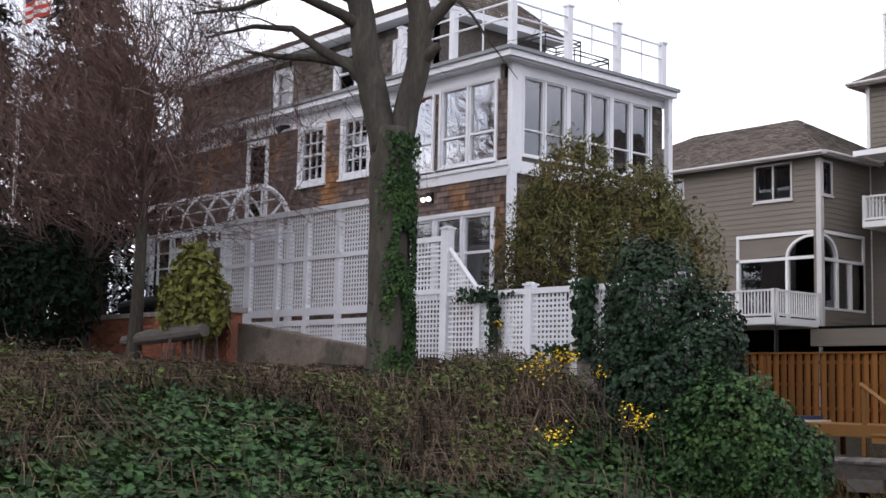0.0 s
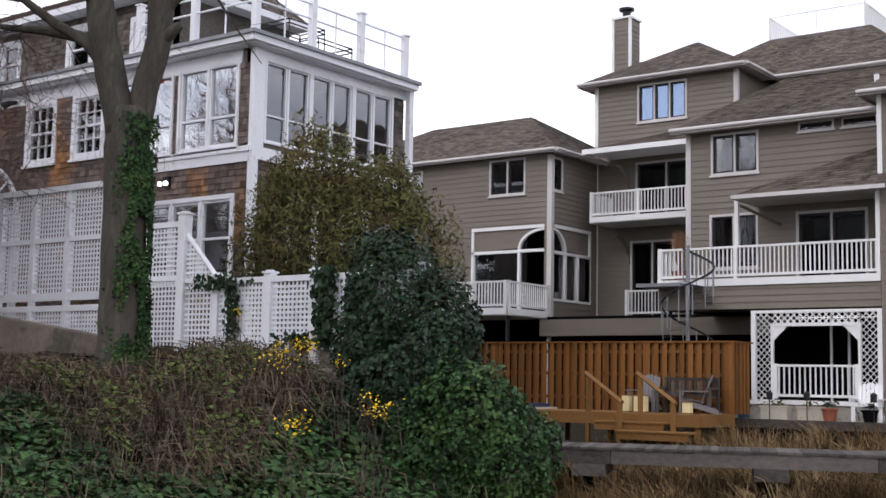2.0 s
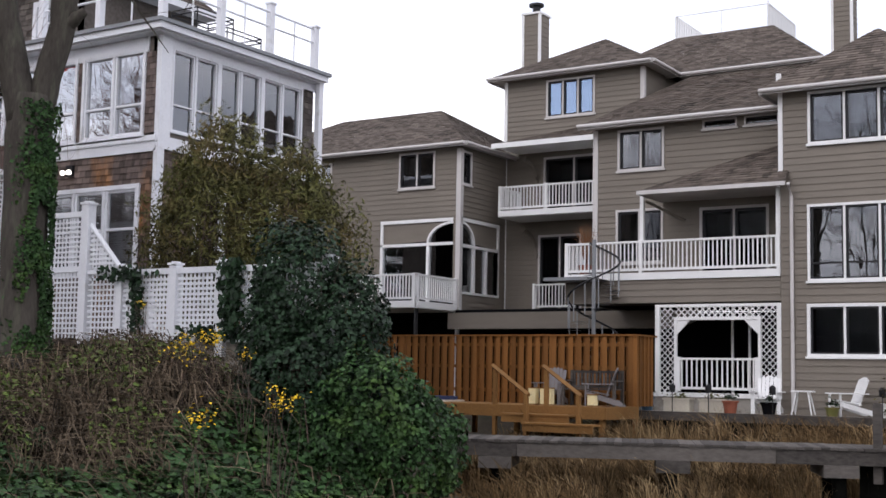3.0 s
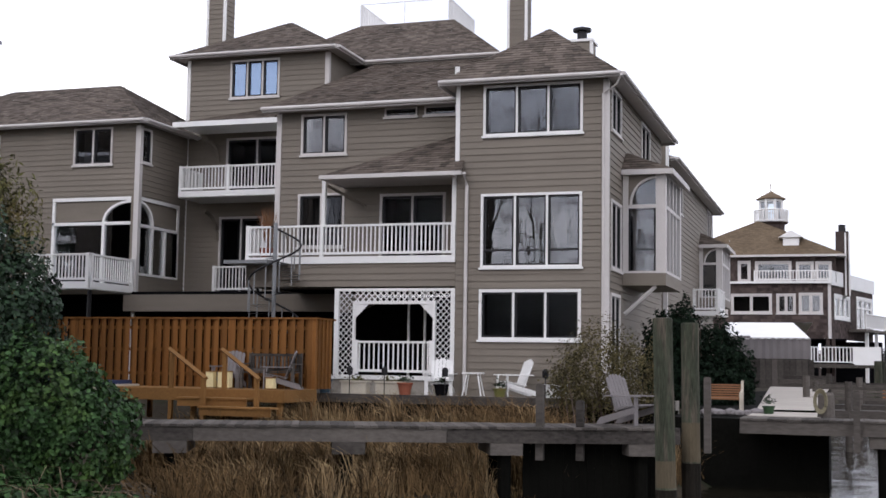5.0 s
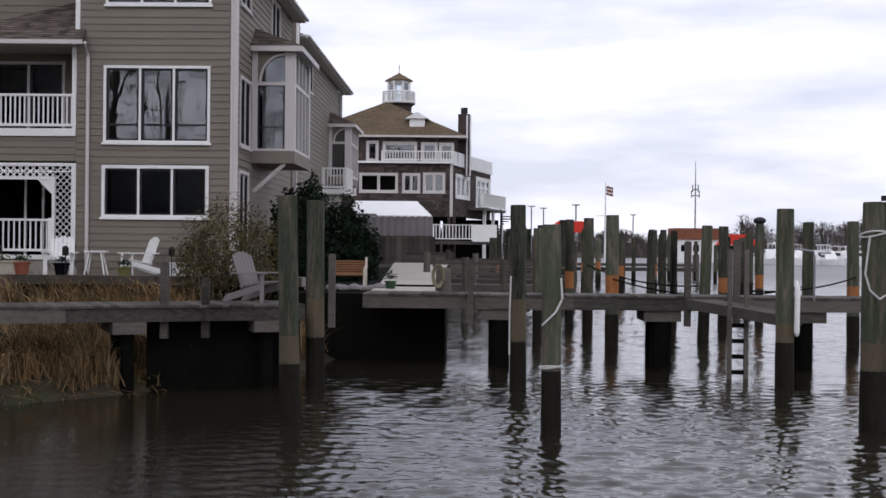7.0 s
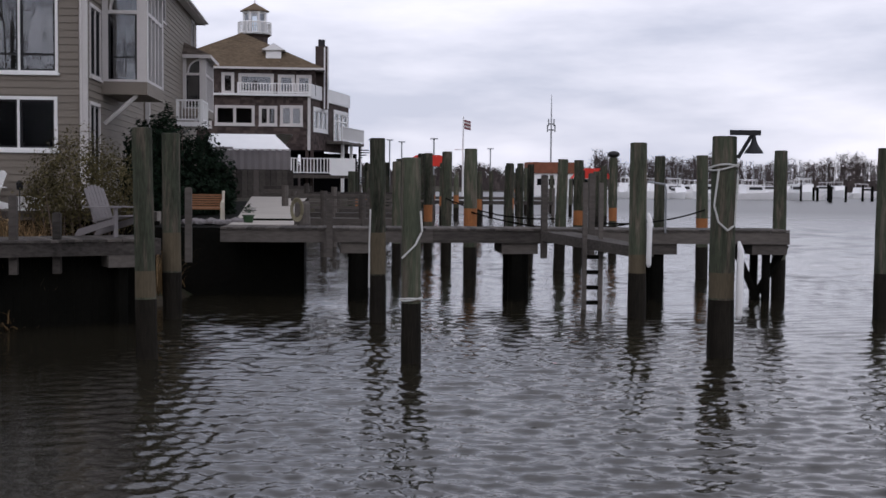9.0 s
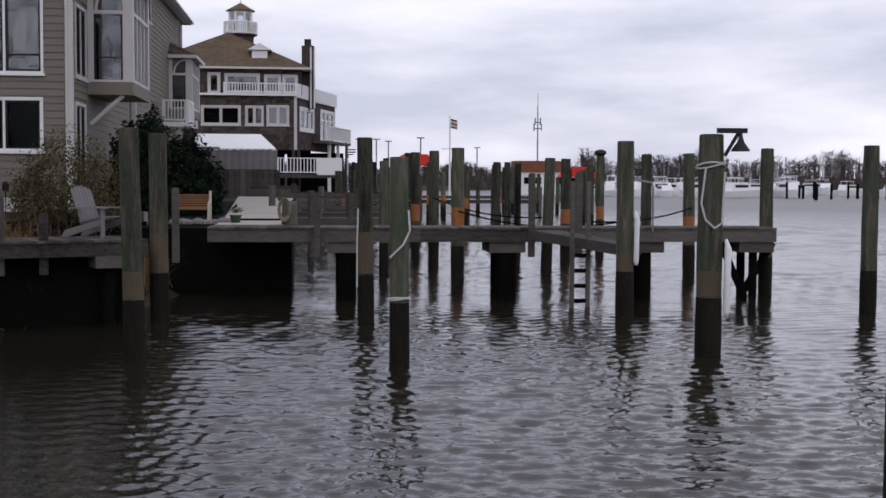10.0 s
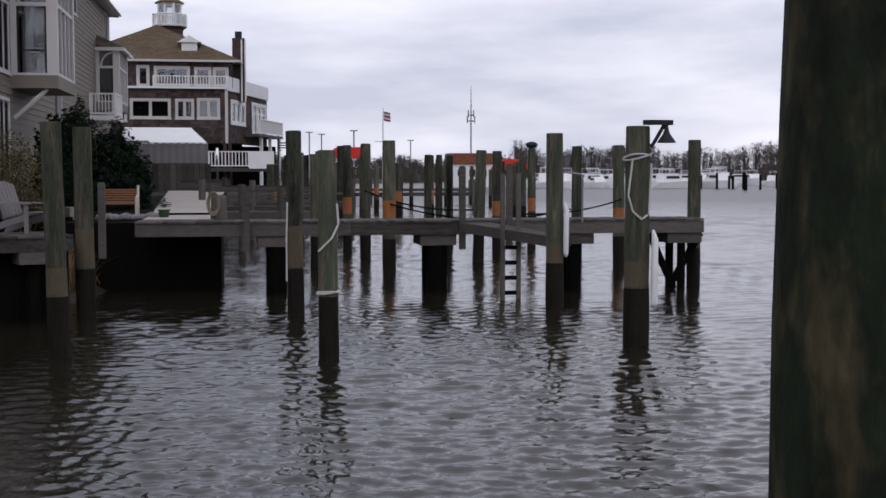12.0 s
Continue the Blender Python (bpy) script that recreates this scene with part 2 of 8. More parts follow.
def tube(bm, points, radii, sides=8, cap=True, flat=1.0):
    """A tube along points with a radius at each."""
    rings, pts = [], [Vector(p) for p in points]
    for i, p in enumerate(pts):
        way = (pts[min(i + 1, len(pts) - 1)] - pts[max(i - 1, 0)]).normalized()
        side = way.orthogonal().normalized() if abs(way.z) > 0.95 else way.cross(Vector((0, 0, 1))).normalized()
        up = side.cross(way)
        r = radii[i] if isinstance(radii, (list, tuple)) else radii
        rings.append([bm.verts.new(p + side * math.cos(a) * r + up * math.sin(a) * r * flat) for a in (k * 2 * math.pi / sides for k in range(sides))])
    for a, b in zip(rings, rings[1:]):
        for k in range(sides):
            bm.faces.new((a[k], a[(k + 1) % sides], b[(k + 1) % sides], b[k]))
    if cap:
        bm.faces.new(rings[0][::-1])
        bm.faces.new(rings[-1])


def mesh_of(name, bm, mat, smooth=False):
    if name != "pane":
        bmesh.ops.recalc_face_normals(bm, faces=bm.faces)
    me = bpy.data.meshes.new(name)
    bm.to_mesh(me)
    bm.free()
    me.materials.append(mat)
    if smooth:
        me.polygons.foreach_set("use_smooth", [True] * len(me.polygons))
    return me


def part(name, bm, mat, parent=None, label="", smooth=False):
    """One mesh object under a thing or a part; its vertices are in the thing's world."""
    ob = new(name, mesh_of(name, bm, mat, smooth) if isinstance(bm, bmesh.types.BMesh) else bm)
    if parent:
        ob.parent = parent
        if parent.type == "EMPTY":
            ob.matrix_parent_inverse = parent.matrix_basis.inverted()
    return tagged(ob, label) if label else ob


def thing(name, x, y, z, label, category, group="", kind=""):
    ob = new(name)
    ob.empty_display_size = 0.2
    ob.location = (x, y, z)
    return tagged(ob, label, category, group, kind)


def solo(name, bm, mat, label, category, group="", kind="", smooth=False):
    return tagged(part(name, bm, mat, None, "", smooth), label, category, group, kind)


def front(y, x=0.0):
    """Frame of a wall that faces -Y: s along +X, outwards -Y. Local (s, d, z): d is outwards."""
    return Matrix(((1, 0, 0, x), (0, -1, 0, y), (0, 0, 1, 0), (0, 0, 0, 1)))


def side(x, y=0.0):
    """Frame of a wall that faces +X: s along +Y, outwards +X."""
    return Matrix(((0, 1, 0, x), (1, 0, 0, y), (0, 0, 1, 0), (0, 0, 0, 1)))


def rows_minus(s0, s1, z0, z1, holes):
    """The stretches of a row of wall that holes leave."""
    spans = [(s0, s1)]
    for a, b, c, d in holes:
        if c < z1 - 0.02 and d > z0 + 0.02:
            nxt = []
            for p, q in spans:
                if b <= p or a >= q:
                    nxt.append((p, q))
                else:
                    if a > p:
                        nxt.append((p, a))
                    if b < q:
                        nxt.append((b, q))
            spans = nxt
    return [(p, q) for p, q in spans if q - p > 0.03]


def wall_core(parent, m, s0, s1, z0, z1, holes, mat, name="wall", thick=0.18):
    """A solid wall behind its cladding, cut by its openings."""
    bm = bmesh.new()
    cuts = sorted({z0, z1, *[h for a, b, c, d in holes for h in (c, d) if z0 < h < z1]})
    for a, b in zip(cuts, cuts[1:]):
        for p, q in rows_minus(s0, s1, a, b, holes):
            box(bm, p, q, -thick, 0, a, b, m)
    return part(name, bm, mat, parent)


def siding(parent, m, s0, s1, z0, z1, holes, mat, step=0.185):
    """Lapped boards, each a piece of its own, over a wall core."""
    core = wall_core(parent, m, s0, s1, z0, z1, holes, mat)
    z, shared = z0, {}
    while z < z1 - 0.04:
        top = min(z + step + 0.02, z1)
        for p, q in rows_minus(s0, s1, z, min(z + step, z1), holes):
            key = (round(q - p, 3), round(top - z, 3))
            if key not in shared:
                bm = bmesh.new()
                prism(bm, [(0.004, 0), (0.034, 0), (0.03, 0.012), (0.008, top - z), (0.004, top - z)], 0, q - p, Matrix(((0, 1, 0, 0), (1, 0, 0, 0), (0, 0, 1, 0), (0, 0, 0, 1))))
                shared[key] = mesh_of("siding_board", bm, mat)
            ob = part("siding_board", shared[key], mat, core)
            ob.matrix_parent_inverse = Matrix.Identity(4)
            ob.matrix_basis = m @ Matrix.Translation((p, 0, z))
        z += step
    return core


def trim(parent, m, s0, s1, z0, z1, d=0.05, name="trim", mat=None, back=0.0):
    bm = bmesh.new()
    box(bm, s0, s1, back, d, z0, z1, m)
    return part(name, bm, mat or WHITE, parent)


def window(parent, m, s0, s1, z0, z1, cols=1, rails=(), case=0.07, sash=0.05, dark=True, sill=True, grid=(0, 0), room=0.5, blind=0.0, mat=None, glass=None):
    """A cased window in an opening: casing, sill, sashes with mullions, panes and a near-black lining painted as the
    dim room's shade.
    """
    mat = mat or TRIM
    bm = bmesh.new()
    box(bm, s0, s0 + case, -0.1, 0.055, z0, z1, m)
    box(bm, s1 - case, s1, -0.1, 0.055, z0, z1, m)
    box(bm, s0 + case, s1 - case, -0.1, 0.055, z1 - case, z1, m)
    box(bm, s0 + case, s1 - case, -0.1, 0.05, z0, z0 + case * 0.8, m)
    win = part("window", bm, mat, parent)
    if sill:
        bm = bmesh.new()
        box(bm, s0 - 0.04, s1 + 0.04, 0.0, 0.09, z0 - 0.06, z0 - 0.002, m)
        part("sill", bm, mat, win)
    a, b, c, d = s0 + case, s1 - case, z0 + case * 0.8, z1 - case
    step = (b - a) / cols
    for i in range(cols):
        p, q = a + i * step + (0.03 if i else 0), a + (i + 1) * step - (0.03 if i < cols - 1 else 0)
        if i:
            bm = bmesh.new()
            box(bm, a + i * step - 0.03, a + i * step + 0.03, -0.1, 0.045, c, d, m)
            part("mullion", bm, mat, win)
        bm = bmesh.new()
        box(bm, p, p + sash, -0.08, 0.012, c, d, m)
        box(bm, q - sash, q, -0.08, 0.012, c, d, m)
        box(bm, p + sash, q - sash, -0.08, 0.012, c, c + sash, m)
        box(bm, p + sash, q - sash, -0.08, 0.012, d - sash, d, m)
        for r in rails:
            z = c + (d - c) * r
            box(bm, p + sash, q - sash, -0.08, 0.01, z - sash / 2, z + sash / 2, m)
        gx, gz = grid
        for k in range(1, gx):
            x = p + sash + (q - p - 2 * sash) * k / gx
            box(bm, x - 0.012, x + 0.012, -0.06, -0.01, c + sash, d - sash, m)
        for k in range(1, gz):
            z = c + sash + (d - c - 2 * sash) * k / gz
            box(bm, p + sash, q - sash, -0.058, -0.012, z - 0.012, z + 0.012, m)
        part("sash", bm, BLACKMETAL if dark else mat, win)
        bm = bmesh.new()
        poly(bm, [(p + sash, -0.05, c + sash), (q - sash, -0.05, c + sash), (q - sash, -0.05, d - sash), (p + sash, -0.05, d - sash)], m)
        pane = part("pane", bm, glass or GLASS, win)
        pane.visible_shadow = False
        if blind:
            bm = bmesh.new()
            z = d - sash
            while z > d - (d - c) * blind:
                box(bm, p + sash, q - sash, -0.13, -0.1, z - 0.035, z, m)
                z -= 0.05
            part("blind", bm, PALEGREY, win)
    # open box behind the panes, its colour standing in for room shade
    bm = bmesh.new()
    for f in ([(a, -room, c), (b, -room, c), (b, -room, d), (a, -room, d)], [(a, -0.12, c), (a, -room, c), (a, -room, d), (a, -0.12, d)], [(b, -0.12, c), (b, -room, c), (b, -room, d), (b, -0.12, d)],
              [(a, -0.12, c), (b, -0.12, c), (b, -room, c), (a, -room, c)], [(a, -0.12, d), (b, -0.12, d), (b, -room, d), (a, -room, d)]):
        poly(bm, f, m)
    part("room_shade_lining", bm, DARK, win)
    return win


def railing(parent, m, s0, s1, z0, z1, d=0.0, posts=(), gap=0.125, mat=None, band=0.0, name="railing", bar=0.035):
    """A balustrade: top rail, bottom rail, posts and single balusters, with a band under it."""
    mat = mat or WHITE
    bm = bmesh.new()
    box(bm, s0, s1, d - 0.045, d + 0.045, z1 - 0.06, z1, m)
    rail = part(name, bm, mat, parent)
    bm = bmesh.new()
    box(bm, s0, s1, d - 0.035, d + 0.035, z0 + 0.06, z0 + 0.13, m)
    part("bottom_rail", bm, mat, rail)
    n = max(2, int((s1 - s0) / gap))
    for p in (s0 + 0.05, s1 - 0.05, *posts):
        bm = bmesh.new()
        box(bm, p - 0.05, p + 0.05, d - 0.051, d + 0.051, z0, z1 + 0.02, m)
        part("post", bm, mat, rail)
    bm = bmesh.new()
    box(bm, -bar / 2, bar / 2, -bar / 2, bar / 2, z0 + 0.13, z1 - 0.06)
    shared = mesh_of("baluster", bm, mat)
    for i in range(1, n):
        s = s0 + (s1 - s0) * i / n
        ob = part("baluster", shared, mat, rail)
        ob.matrix_parent_inverse = Matrix.Identity(4)
        ob.matrix_basis = Matrix.Translation(m @ Vector((s, d, 0)))
    if band:
        bm = bmesh.new()
        box(bm, s0, s1, d - 0.06, d + 0.06, z0 - band, z0, m)
        part("fascia", bm, mat, rail)
    return rail


def hip_roof(parent, x0, x1, y0, y1, z0, rise, over=0.4, ridge=None, name="roof", mat=None, fascia=True, gutter=True, hip=None):
    """A hipped roof over a rectangle, courses of shingles, fascia and gutter. hip: inset of the ridge's ends."""
    x0, x1, y0, y1 = x0 - over, x1 + over, y0 - over, y1 + over
    w, h = x1 - x0, y1 - y0
    i = hip if hip is not None else min(w, h) / 2
    if w >= h:
        a, b = Vector((x0 + i, (y0 + y1) / 2, z0 + rise)), Vector((x1 - i, (y0 + y1) / 2, z0 + rise))
    else:
        a, b = Vector(((x0 + x1) / 2, y0 + i, z0 + rise)), Vector(((x0 + x1) / 2, y1 - i, z0 + rise))
    c = [Vector((x0, y0, z0)), Vector((x1, y0, z0)), Vector((x1, y1, z0)), Vector((x0, y1, z0))]
    if w >= h:
        faces = [(c[0], c[1], b, a), (c[1], c[2], b, b), (c[2], c[3], a, b), (c[3], c[0], a, a)]
    else:
        faces = [(c[0], c[1], a, a), (c[1], c[2], b, a), (c[2], c[3], b, b), (c[3], c[0], a, b)]
    bm = bmesh.new()
    for p, q, r, s in faces:
        slope_courses(bm, p, q, r, s)
    roof = part(name, bm, mat or ROOF, parent)
    bm = bmesh.new()
    box(bm, x0 + 0.02, x1 - 0.02, y0 + 0.02, y1 - 0.02, z0 - 0.05, z0 - 0.01)
    part("soffit", bm, TRIM, roof)
    if fascia:
        for n, bb in (("fascia", (x0, x1, y0 - 0.03, y0)), ("fascia", (x0, x1, y1, y1 + 0.03)), ("fascia", (x0 - 0.03, x0, y0, y1)), ("fascia", (x1, x1 + 0.03, y0, y1))):
            bm = bmesh.new()
            box(bm, *bb, z0 - 0.13, z0 + 0.02)
            part(n, bm, TRIM, roof)
    if gutter:
        for p, q in (((x0, y0 - 0.09, z0 - 0.04), (x1, y0 - 0.09, z0 - 0.04)), ((x1 + 0.09, y0, z0 - 0.04), (x1 + 0.09, y1, z0 - 0.04))):
            bm = bmesh.new()
            tube(bm, [p, q], 0.055, 8)
            part("gutter", bm, TRIM, roof)
    return roof


def slope_courses(bm, p, q, r, s, step=0.16):
    """One slope of a roof as overlapping rows of shingles: p, q the eave, r, s above q and p."""
    n = max(2, int(((r + s) / 2 - (p + q) / 2).length / step))
    normal = (q - p).cross((s + r) / 2 - p).normalized()
    if normal.z < 0:
        normal = -normal
    for i in range(n):
        a, b = i / n, min(1.0, (i + 1.25) / n)
        lo0, lo1 = p.lerp(s, a), q.lerp(r, a)
        hi0, hi1 = p.lerp(s, b), q.lerp(r, b)
        cnt = max(1, int((lo1 - lo0).length / 0.24))
        shift = random.random()
        edges = [0.0] + [min(1.0, (k + shift + random.uniform(-0.2, 0.2)) / cnt) for k in range(cnt)] + [1.0]
        for u, v in zip(edges, edges[1:]):
            if v - u < 0.002:
                continue
            lift = normal * random.uniform(0.012, 0.024)
            v0, v1 = bm.verts.new(lo0.lerp(lo1, u) + lift), bm.verts.new(lo0.lerp(lo1, v) + lift)
            v2, v3 = bm.verts.new(hi0.lerp(hi1, v)), bm.verts.new(hi0.lerp(hi1, u))
            v4, v5 = bm.verts.new(lo0.lerp(lo1, u) - normal * 0.01), bm.verts.new(lo0.lerp(lo1, v) - normal * 0.01)
            bm.faces.new((v0, v1, v2, v3))
            bm.faces.new((v4, v5, v1, v0))


def lattice(parent, m, s0, s1, z0, z1, pitch=0.1, width=0.04, diagonal=False, mat=None, hole=None, name="lattice_panel", d=0.0):
    """A panel of crossing laths. hole: an outline (s, z) test that keeps it open."""
    mat = mat or WHITE
    bm = bmesh.new()
    if not diagonal:
        for i in range(1, int((s1 - s0) / pitch) + 1):
            s = s0 + (s1 - s0) * i / (int((s1 - s0) / pitch) + 1)
            box(bm, s - width / 2, s + width / 2, d - 0.006, d + 0.006, z0, z1, m)
        for i in range(1, int((z1 - z0) / pitch) + 1):
            z = z0 + (z1 - z0) * i / (int((z1 - z0) / pitch) + 1)
            box(bm, s0, s1, d + 0.0065, d + 0.018, z - width / 2, z + width / 2, m)
    else:
        w, h = s1 - s0, z1 - z0
        for sign, off in ((1, 0.0), (-1, 0.013)):
            k = -h if sign > 0 else 0.0
            stop = w if sign > 0 else w + h
            while k < stop:
                # the lath: s = s0 + k + sign * (z - z0), clipped to the panel
                lo, hi = (max(0, -k), min(h, w - k)) if sign > 0 else (max(0, k - w), min(h, k))
                if hi - lo > 0.02:
                    e = width * 0.7
                    a0, a1 = s0 + k + sign * lo, s0 + k + sign * hi
                    quad = [(a0 - e, z0 + lo), (a0 + e, z0 + lo), (a1 + e, z0 + hi), (a1 - e, z0 + hi)]
                    quad = [(min(max(x, s0), s1), z) for x, z in quad]
                    va = [bm.verts.new(m @ Vector((x, d + off, z))) for x, z in quad]
                    vb = [bm.verts.new(m @ Vector((x, d + off + 0.01, z))) for x, z in quad]
                    bm.faces.new(vb)
                    bm.faces.new(va[::-1])
                    for i in range(4):
                        bm.faces.new((va[i], va[(i + 1) % 4], vb[(i + 1) % 4], vb[i]))
                k += pitch * 1.414
    return part(name, bm, mat, parent)


# ---- land and water ----
def inside(poly_pts, x, y):
    """Signed distance to a polygon's edge, positive within."""
    best, odd = 1e9, False
    n = len(poly_pts)
    for i in range(n):
        ax, ay = poly_pts[i]
        bx, by = poly_pts[(i + 1) % n]
        dx, dy = bx - ax, by - ay
        t = max(0, min(1, ((x - ax) * dx + (y - ay) * dy) / (dx * dx + dy * dy)))
        best = min(best, math.hypot(x - ax - t * dx, y - ay - t * dy))
        if (ay > y) != (by > y) and x < ax + (y - ay) / (by - ay) * dx:
            odd = not odd
    return best if odd else -best


def smooth(v):
    v = max(0.0, min(1.0, v))
    return v * v * (3 - 2 * v)


HILL = [(-8.6, -60), (-8.6, 14.5), (-9.8, 18.5), (-12.5, 21.5), (-15, 27), (-23, 29), (-23, 300), (-900, 300), (-900, -60)]
MARSH = [(-10.5, 14), (-9.3, 18), (-8.0, 20.2), (-6.4, 22.0), (-4.8, 24.3), (-3.2, 27.5), (-2.6, 33), (-30, 33), (-30, 14)]
TOWN = [(-60, 32.2), (-2.5, 32.2), (-1.2, 40), (1.0, 80), (4.5, 108), (-30, 160), (-60, 160)]
FAR = [(-900, 330), (-60, 300), (10, 330), (60, 380), (170, 370), (260, 420), (900, 500), (900, 2500), (-900, 2500)]


def exact_height(x, y):
    h = -1.6
    a = inside(HILL, x, y)
    if a > -1.5:
        h = max(h, -0.9 + 1.4 * smooth((a + 1.5) / 2.0) + 1.95 * smooth(a / 9.0) + 0.85 * smooth((a - 11.0) / 4.0) + 0.95 * math.exp(-((x + 13.8) ** 2 + (y - 14.0) ** 2) / 4.0))
    b = inside(MARSH, x, y)
    if b > -1.2:
        h = max(h, -0.8 + 1.15 * smooth((b + 1.2) / 2.2) + 0.75 * smooth((y - 25.5) / 4.0) * smooth((-5.5 - x) / 1.5))
    c = inside(TOWN, x, y)
    if c > -0.1:
        h = max(h, -1.0 + 2.6 * smooth(c / 0.6))
    f = inside(FAR, x, y)
    if f > -5:
        h = max(h, -1.0 + 2.4 * smooth((f + 5) / 10))
    return h + 0.06 * noise.noise((x * 0.7, y * 0.7, 0.3))


GX, GY, GSTEP = -46.0, -8.0, 0.3
GRID = [[exact_height(GX + GSTEP * i, GY + GSTEP * j) for i in range(172)] for j in range(182)]


def ground_height(x, y):
    """The height of the land, read off a close grid near the shore."""
    u, v = (x - GX) / GSTEP, (y - GY) / GSTEP
    i, j = int(u), int(v)
    if 0 <= i < 171 and 0 <= j < 181 and u >= 0 and v >= 0:
        u, v = u - i, v - j
        return (GRID[j][i] * (1 - u) + GRID[j][i + 1] * u) * (1 - v) + (GRID[j + 1][i] * (1 - u) + GRID[j + 1][i + 1] * u) * v
    return exact_height(x, y)


def build_ground():
    def steps(lo, hi, fine0, fine1, step, coarse):
        a = [float(v) for v in np.arange(fine0, fine1, step)]
        left, right = [], []
        v, d = fine0, step
        while v > lo:
            d *= coarse
            v -= d
            left.append(max(v, lo))
        v, d = fine1, step
        while v < hi:
            right.append(v)
            d *= coarse
            v += d
        return left[::-1] + a + right + [hi]
    xs, ys = steps(-2400, 2400, -36, 6, 0.6, 1.25), steps(-400, 2500, -6, 46, 0.6, 1.25)
    verts = [(x, y, ground_height(x, y)) for y in ys for x in xs]
    w = len(xs)
    faces = [(j * w + i, j * w + i + 1, (j + 1) * w + i + 1, (j + 1) * w + i) for j in range(len(ys) - 1) for i in range(w - 1)]
    me = bpy.data.meshes.new("ground")
    me.from_pydata(verts, [], faces)
    me.materials.append(SOIL)
    me.polygons.foreach_set("use_smooth", [True] * len(me.polygons))
    tagged(new("ground", me), "rough brown soil bank with leaf litter above the water", "ground", "", "structure")


def build_water():
    """One sheet of water round the viewer's shore, with real wavelets that fade where the sheet grows coarse."""
    turn = np.radians(np.concatenate([np.arange(-180, -36, 3.0), np.arange(-36, 30, 0.17), np.arange(30, 180, 3.0)]))
    dist = [0.6]
    while dist[-1] < 2600:
        d = dist[-1]
        dist.append(d * (1.004 if 7 < d < 40 else 1.01 if 40 <= d < 260 else 1.09))
    dist = np.array(dist)
    a, d = np.meshgrid(turn, dist)
    x, y = d * np.sin(a), d * np.cos(a)
    z = np.zeros_like(x)
    rs = np.random.RandomState(3)
    shelter = 0.12 + 0.88 * np.clip((a + 0.2) / 0.12, 0, 1)
    cell = d * np.where(d < 40, 0.004, 0.01)
    for k in range(64):
        length = 0.13 * 1.052 ** k
        head = rs.normal(1.4, 0.75)
        kx, ky = 2 * np.pi / length * math.cos(head), 2 * np.pi / length * math.sin(head)
        ph = kx * x + ky * y + rs.uniform(0, 6.283)
        patch = 0.55 + 0.45 * np.sin(x * rs.uniform(0.2, 0.9) + y * rs.uniform(0.1, 0.5) + rs.uniform(0, 6.28))
        s = np.sin(ph + 0.65 * np.sin(ph + 0.7))
        fade = np.clip((length / cell - 2.0) / 2, 0, 1) * (1 if length < 0.55 else np.clip((d - 28) / 30, 0, 1))
        z += 0.0098 * np.clip((d - 3) / 3, 0, 1) * length ** 0.72 * s * patch * fade * shelter
    w = len(turn)
    verts = np.stack([x, y, z], -1).reshape(-1, 3)
    n = len(dist)
    idx = np.arange(n * w).reshape(n, w)
    right = np.roll(idx, -1, axis=1)
    faces = np.stack([idx[:-1], right[:-1], right[1:], idx[1:]], -1).reshape(-1, 4)
    me = bpy.data.meshes.new("water")
    me.from_pydata(verts.tolist(), [], faces.tolist() + [list(range(w))[::-1]])
    me.materials.append(WATER)
    me.polygons.foreach_set("use_smooth", [True] * len(me.polygons))
    tagged(new("water", me), "rippled dark grey harbour water", "water", "", "structure")


build_ground()
build_water()


# ---- the taupe townhouse by the water ----
def arch_top(bm, m, s0, s1, z0, z1, d0, d1, width, quarter=0, n=10):
    """A band along a half or quarter arch between s0 and s1, springing at z0, up to z1."""
    pts = []
    if quarter == 0:
        c, rx = (s0 + s1) / 2, (s1 - s0) / 2
        angles = [math.pi * i / n for i in range(n + 1)]
    elif quarter < 0:
        c, rx = s1, s1 - s0
        angles = [math.pi / 2 + math.pi / 2 * i / n for i in range(n + 1)]
    else:
        c, rx = s0, s1 - s0
        angles = [math.pi / 2 * i / n for i in range(n + 1)]
    rz = z1 - z0
    for a in angles:
        pts.append(((c + rx * math.cos(a), z0 + rz * math.sin(a)), (c + (rx - width) * math.cos(a), z0 + (rz - width) * math.sin(a))))
    for (p, q), (r, s) in zip(pts, pts[1:]):
        f = [(p[0], p[1]), (r[0], r[1]), (s[0], s[1]), (q[0], q[1])]
        a = [bm.verts.new(m @ Vector((x, d0, z))) for x, z in f]
        b = [bm.verts.new(m @ Vector((x, d1, z))) for x, z in f]
        bm.faces.new(a)
        bm.faces.new(b[::-1])
        for i in range(4):
            bm.faces.new((a[i], a[(i + 1) % 4], b[(i + 1) % 4], b[i]))
    return [q for p, q in pts]


def corner_post(parent, x, y, z0, z1, w=0.11, name="corner_trim"):
    bm = bmesh.new()
    box(bm, x - w, x + 0.045, y - 0.045, y + w, z0, z1)
    return part(name, bm, TRIM, parent)


def downpipe(parent, pts, r=0.04):
    bm = bmesh.new()
    tube(bm, pts, r, 8)
    return part("downpipe", bm, TRIM, parent)


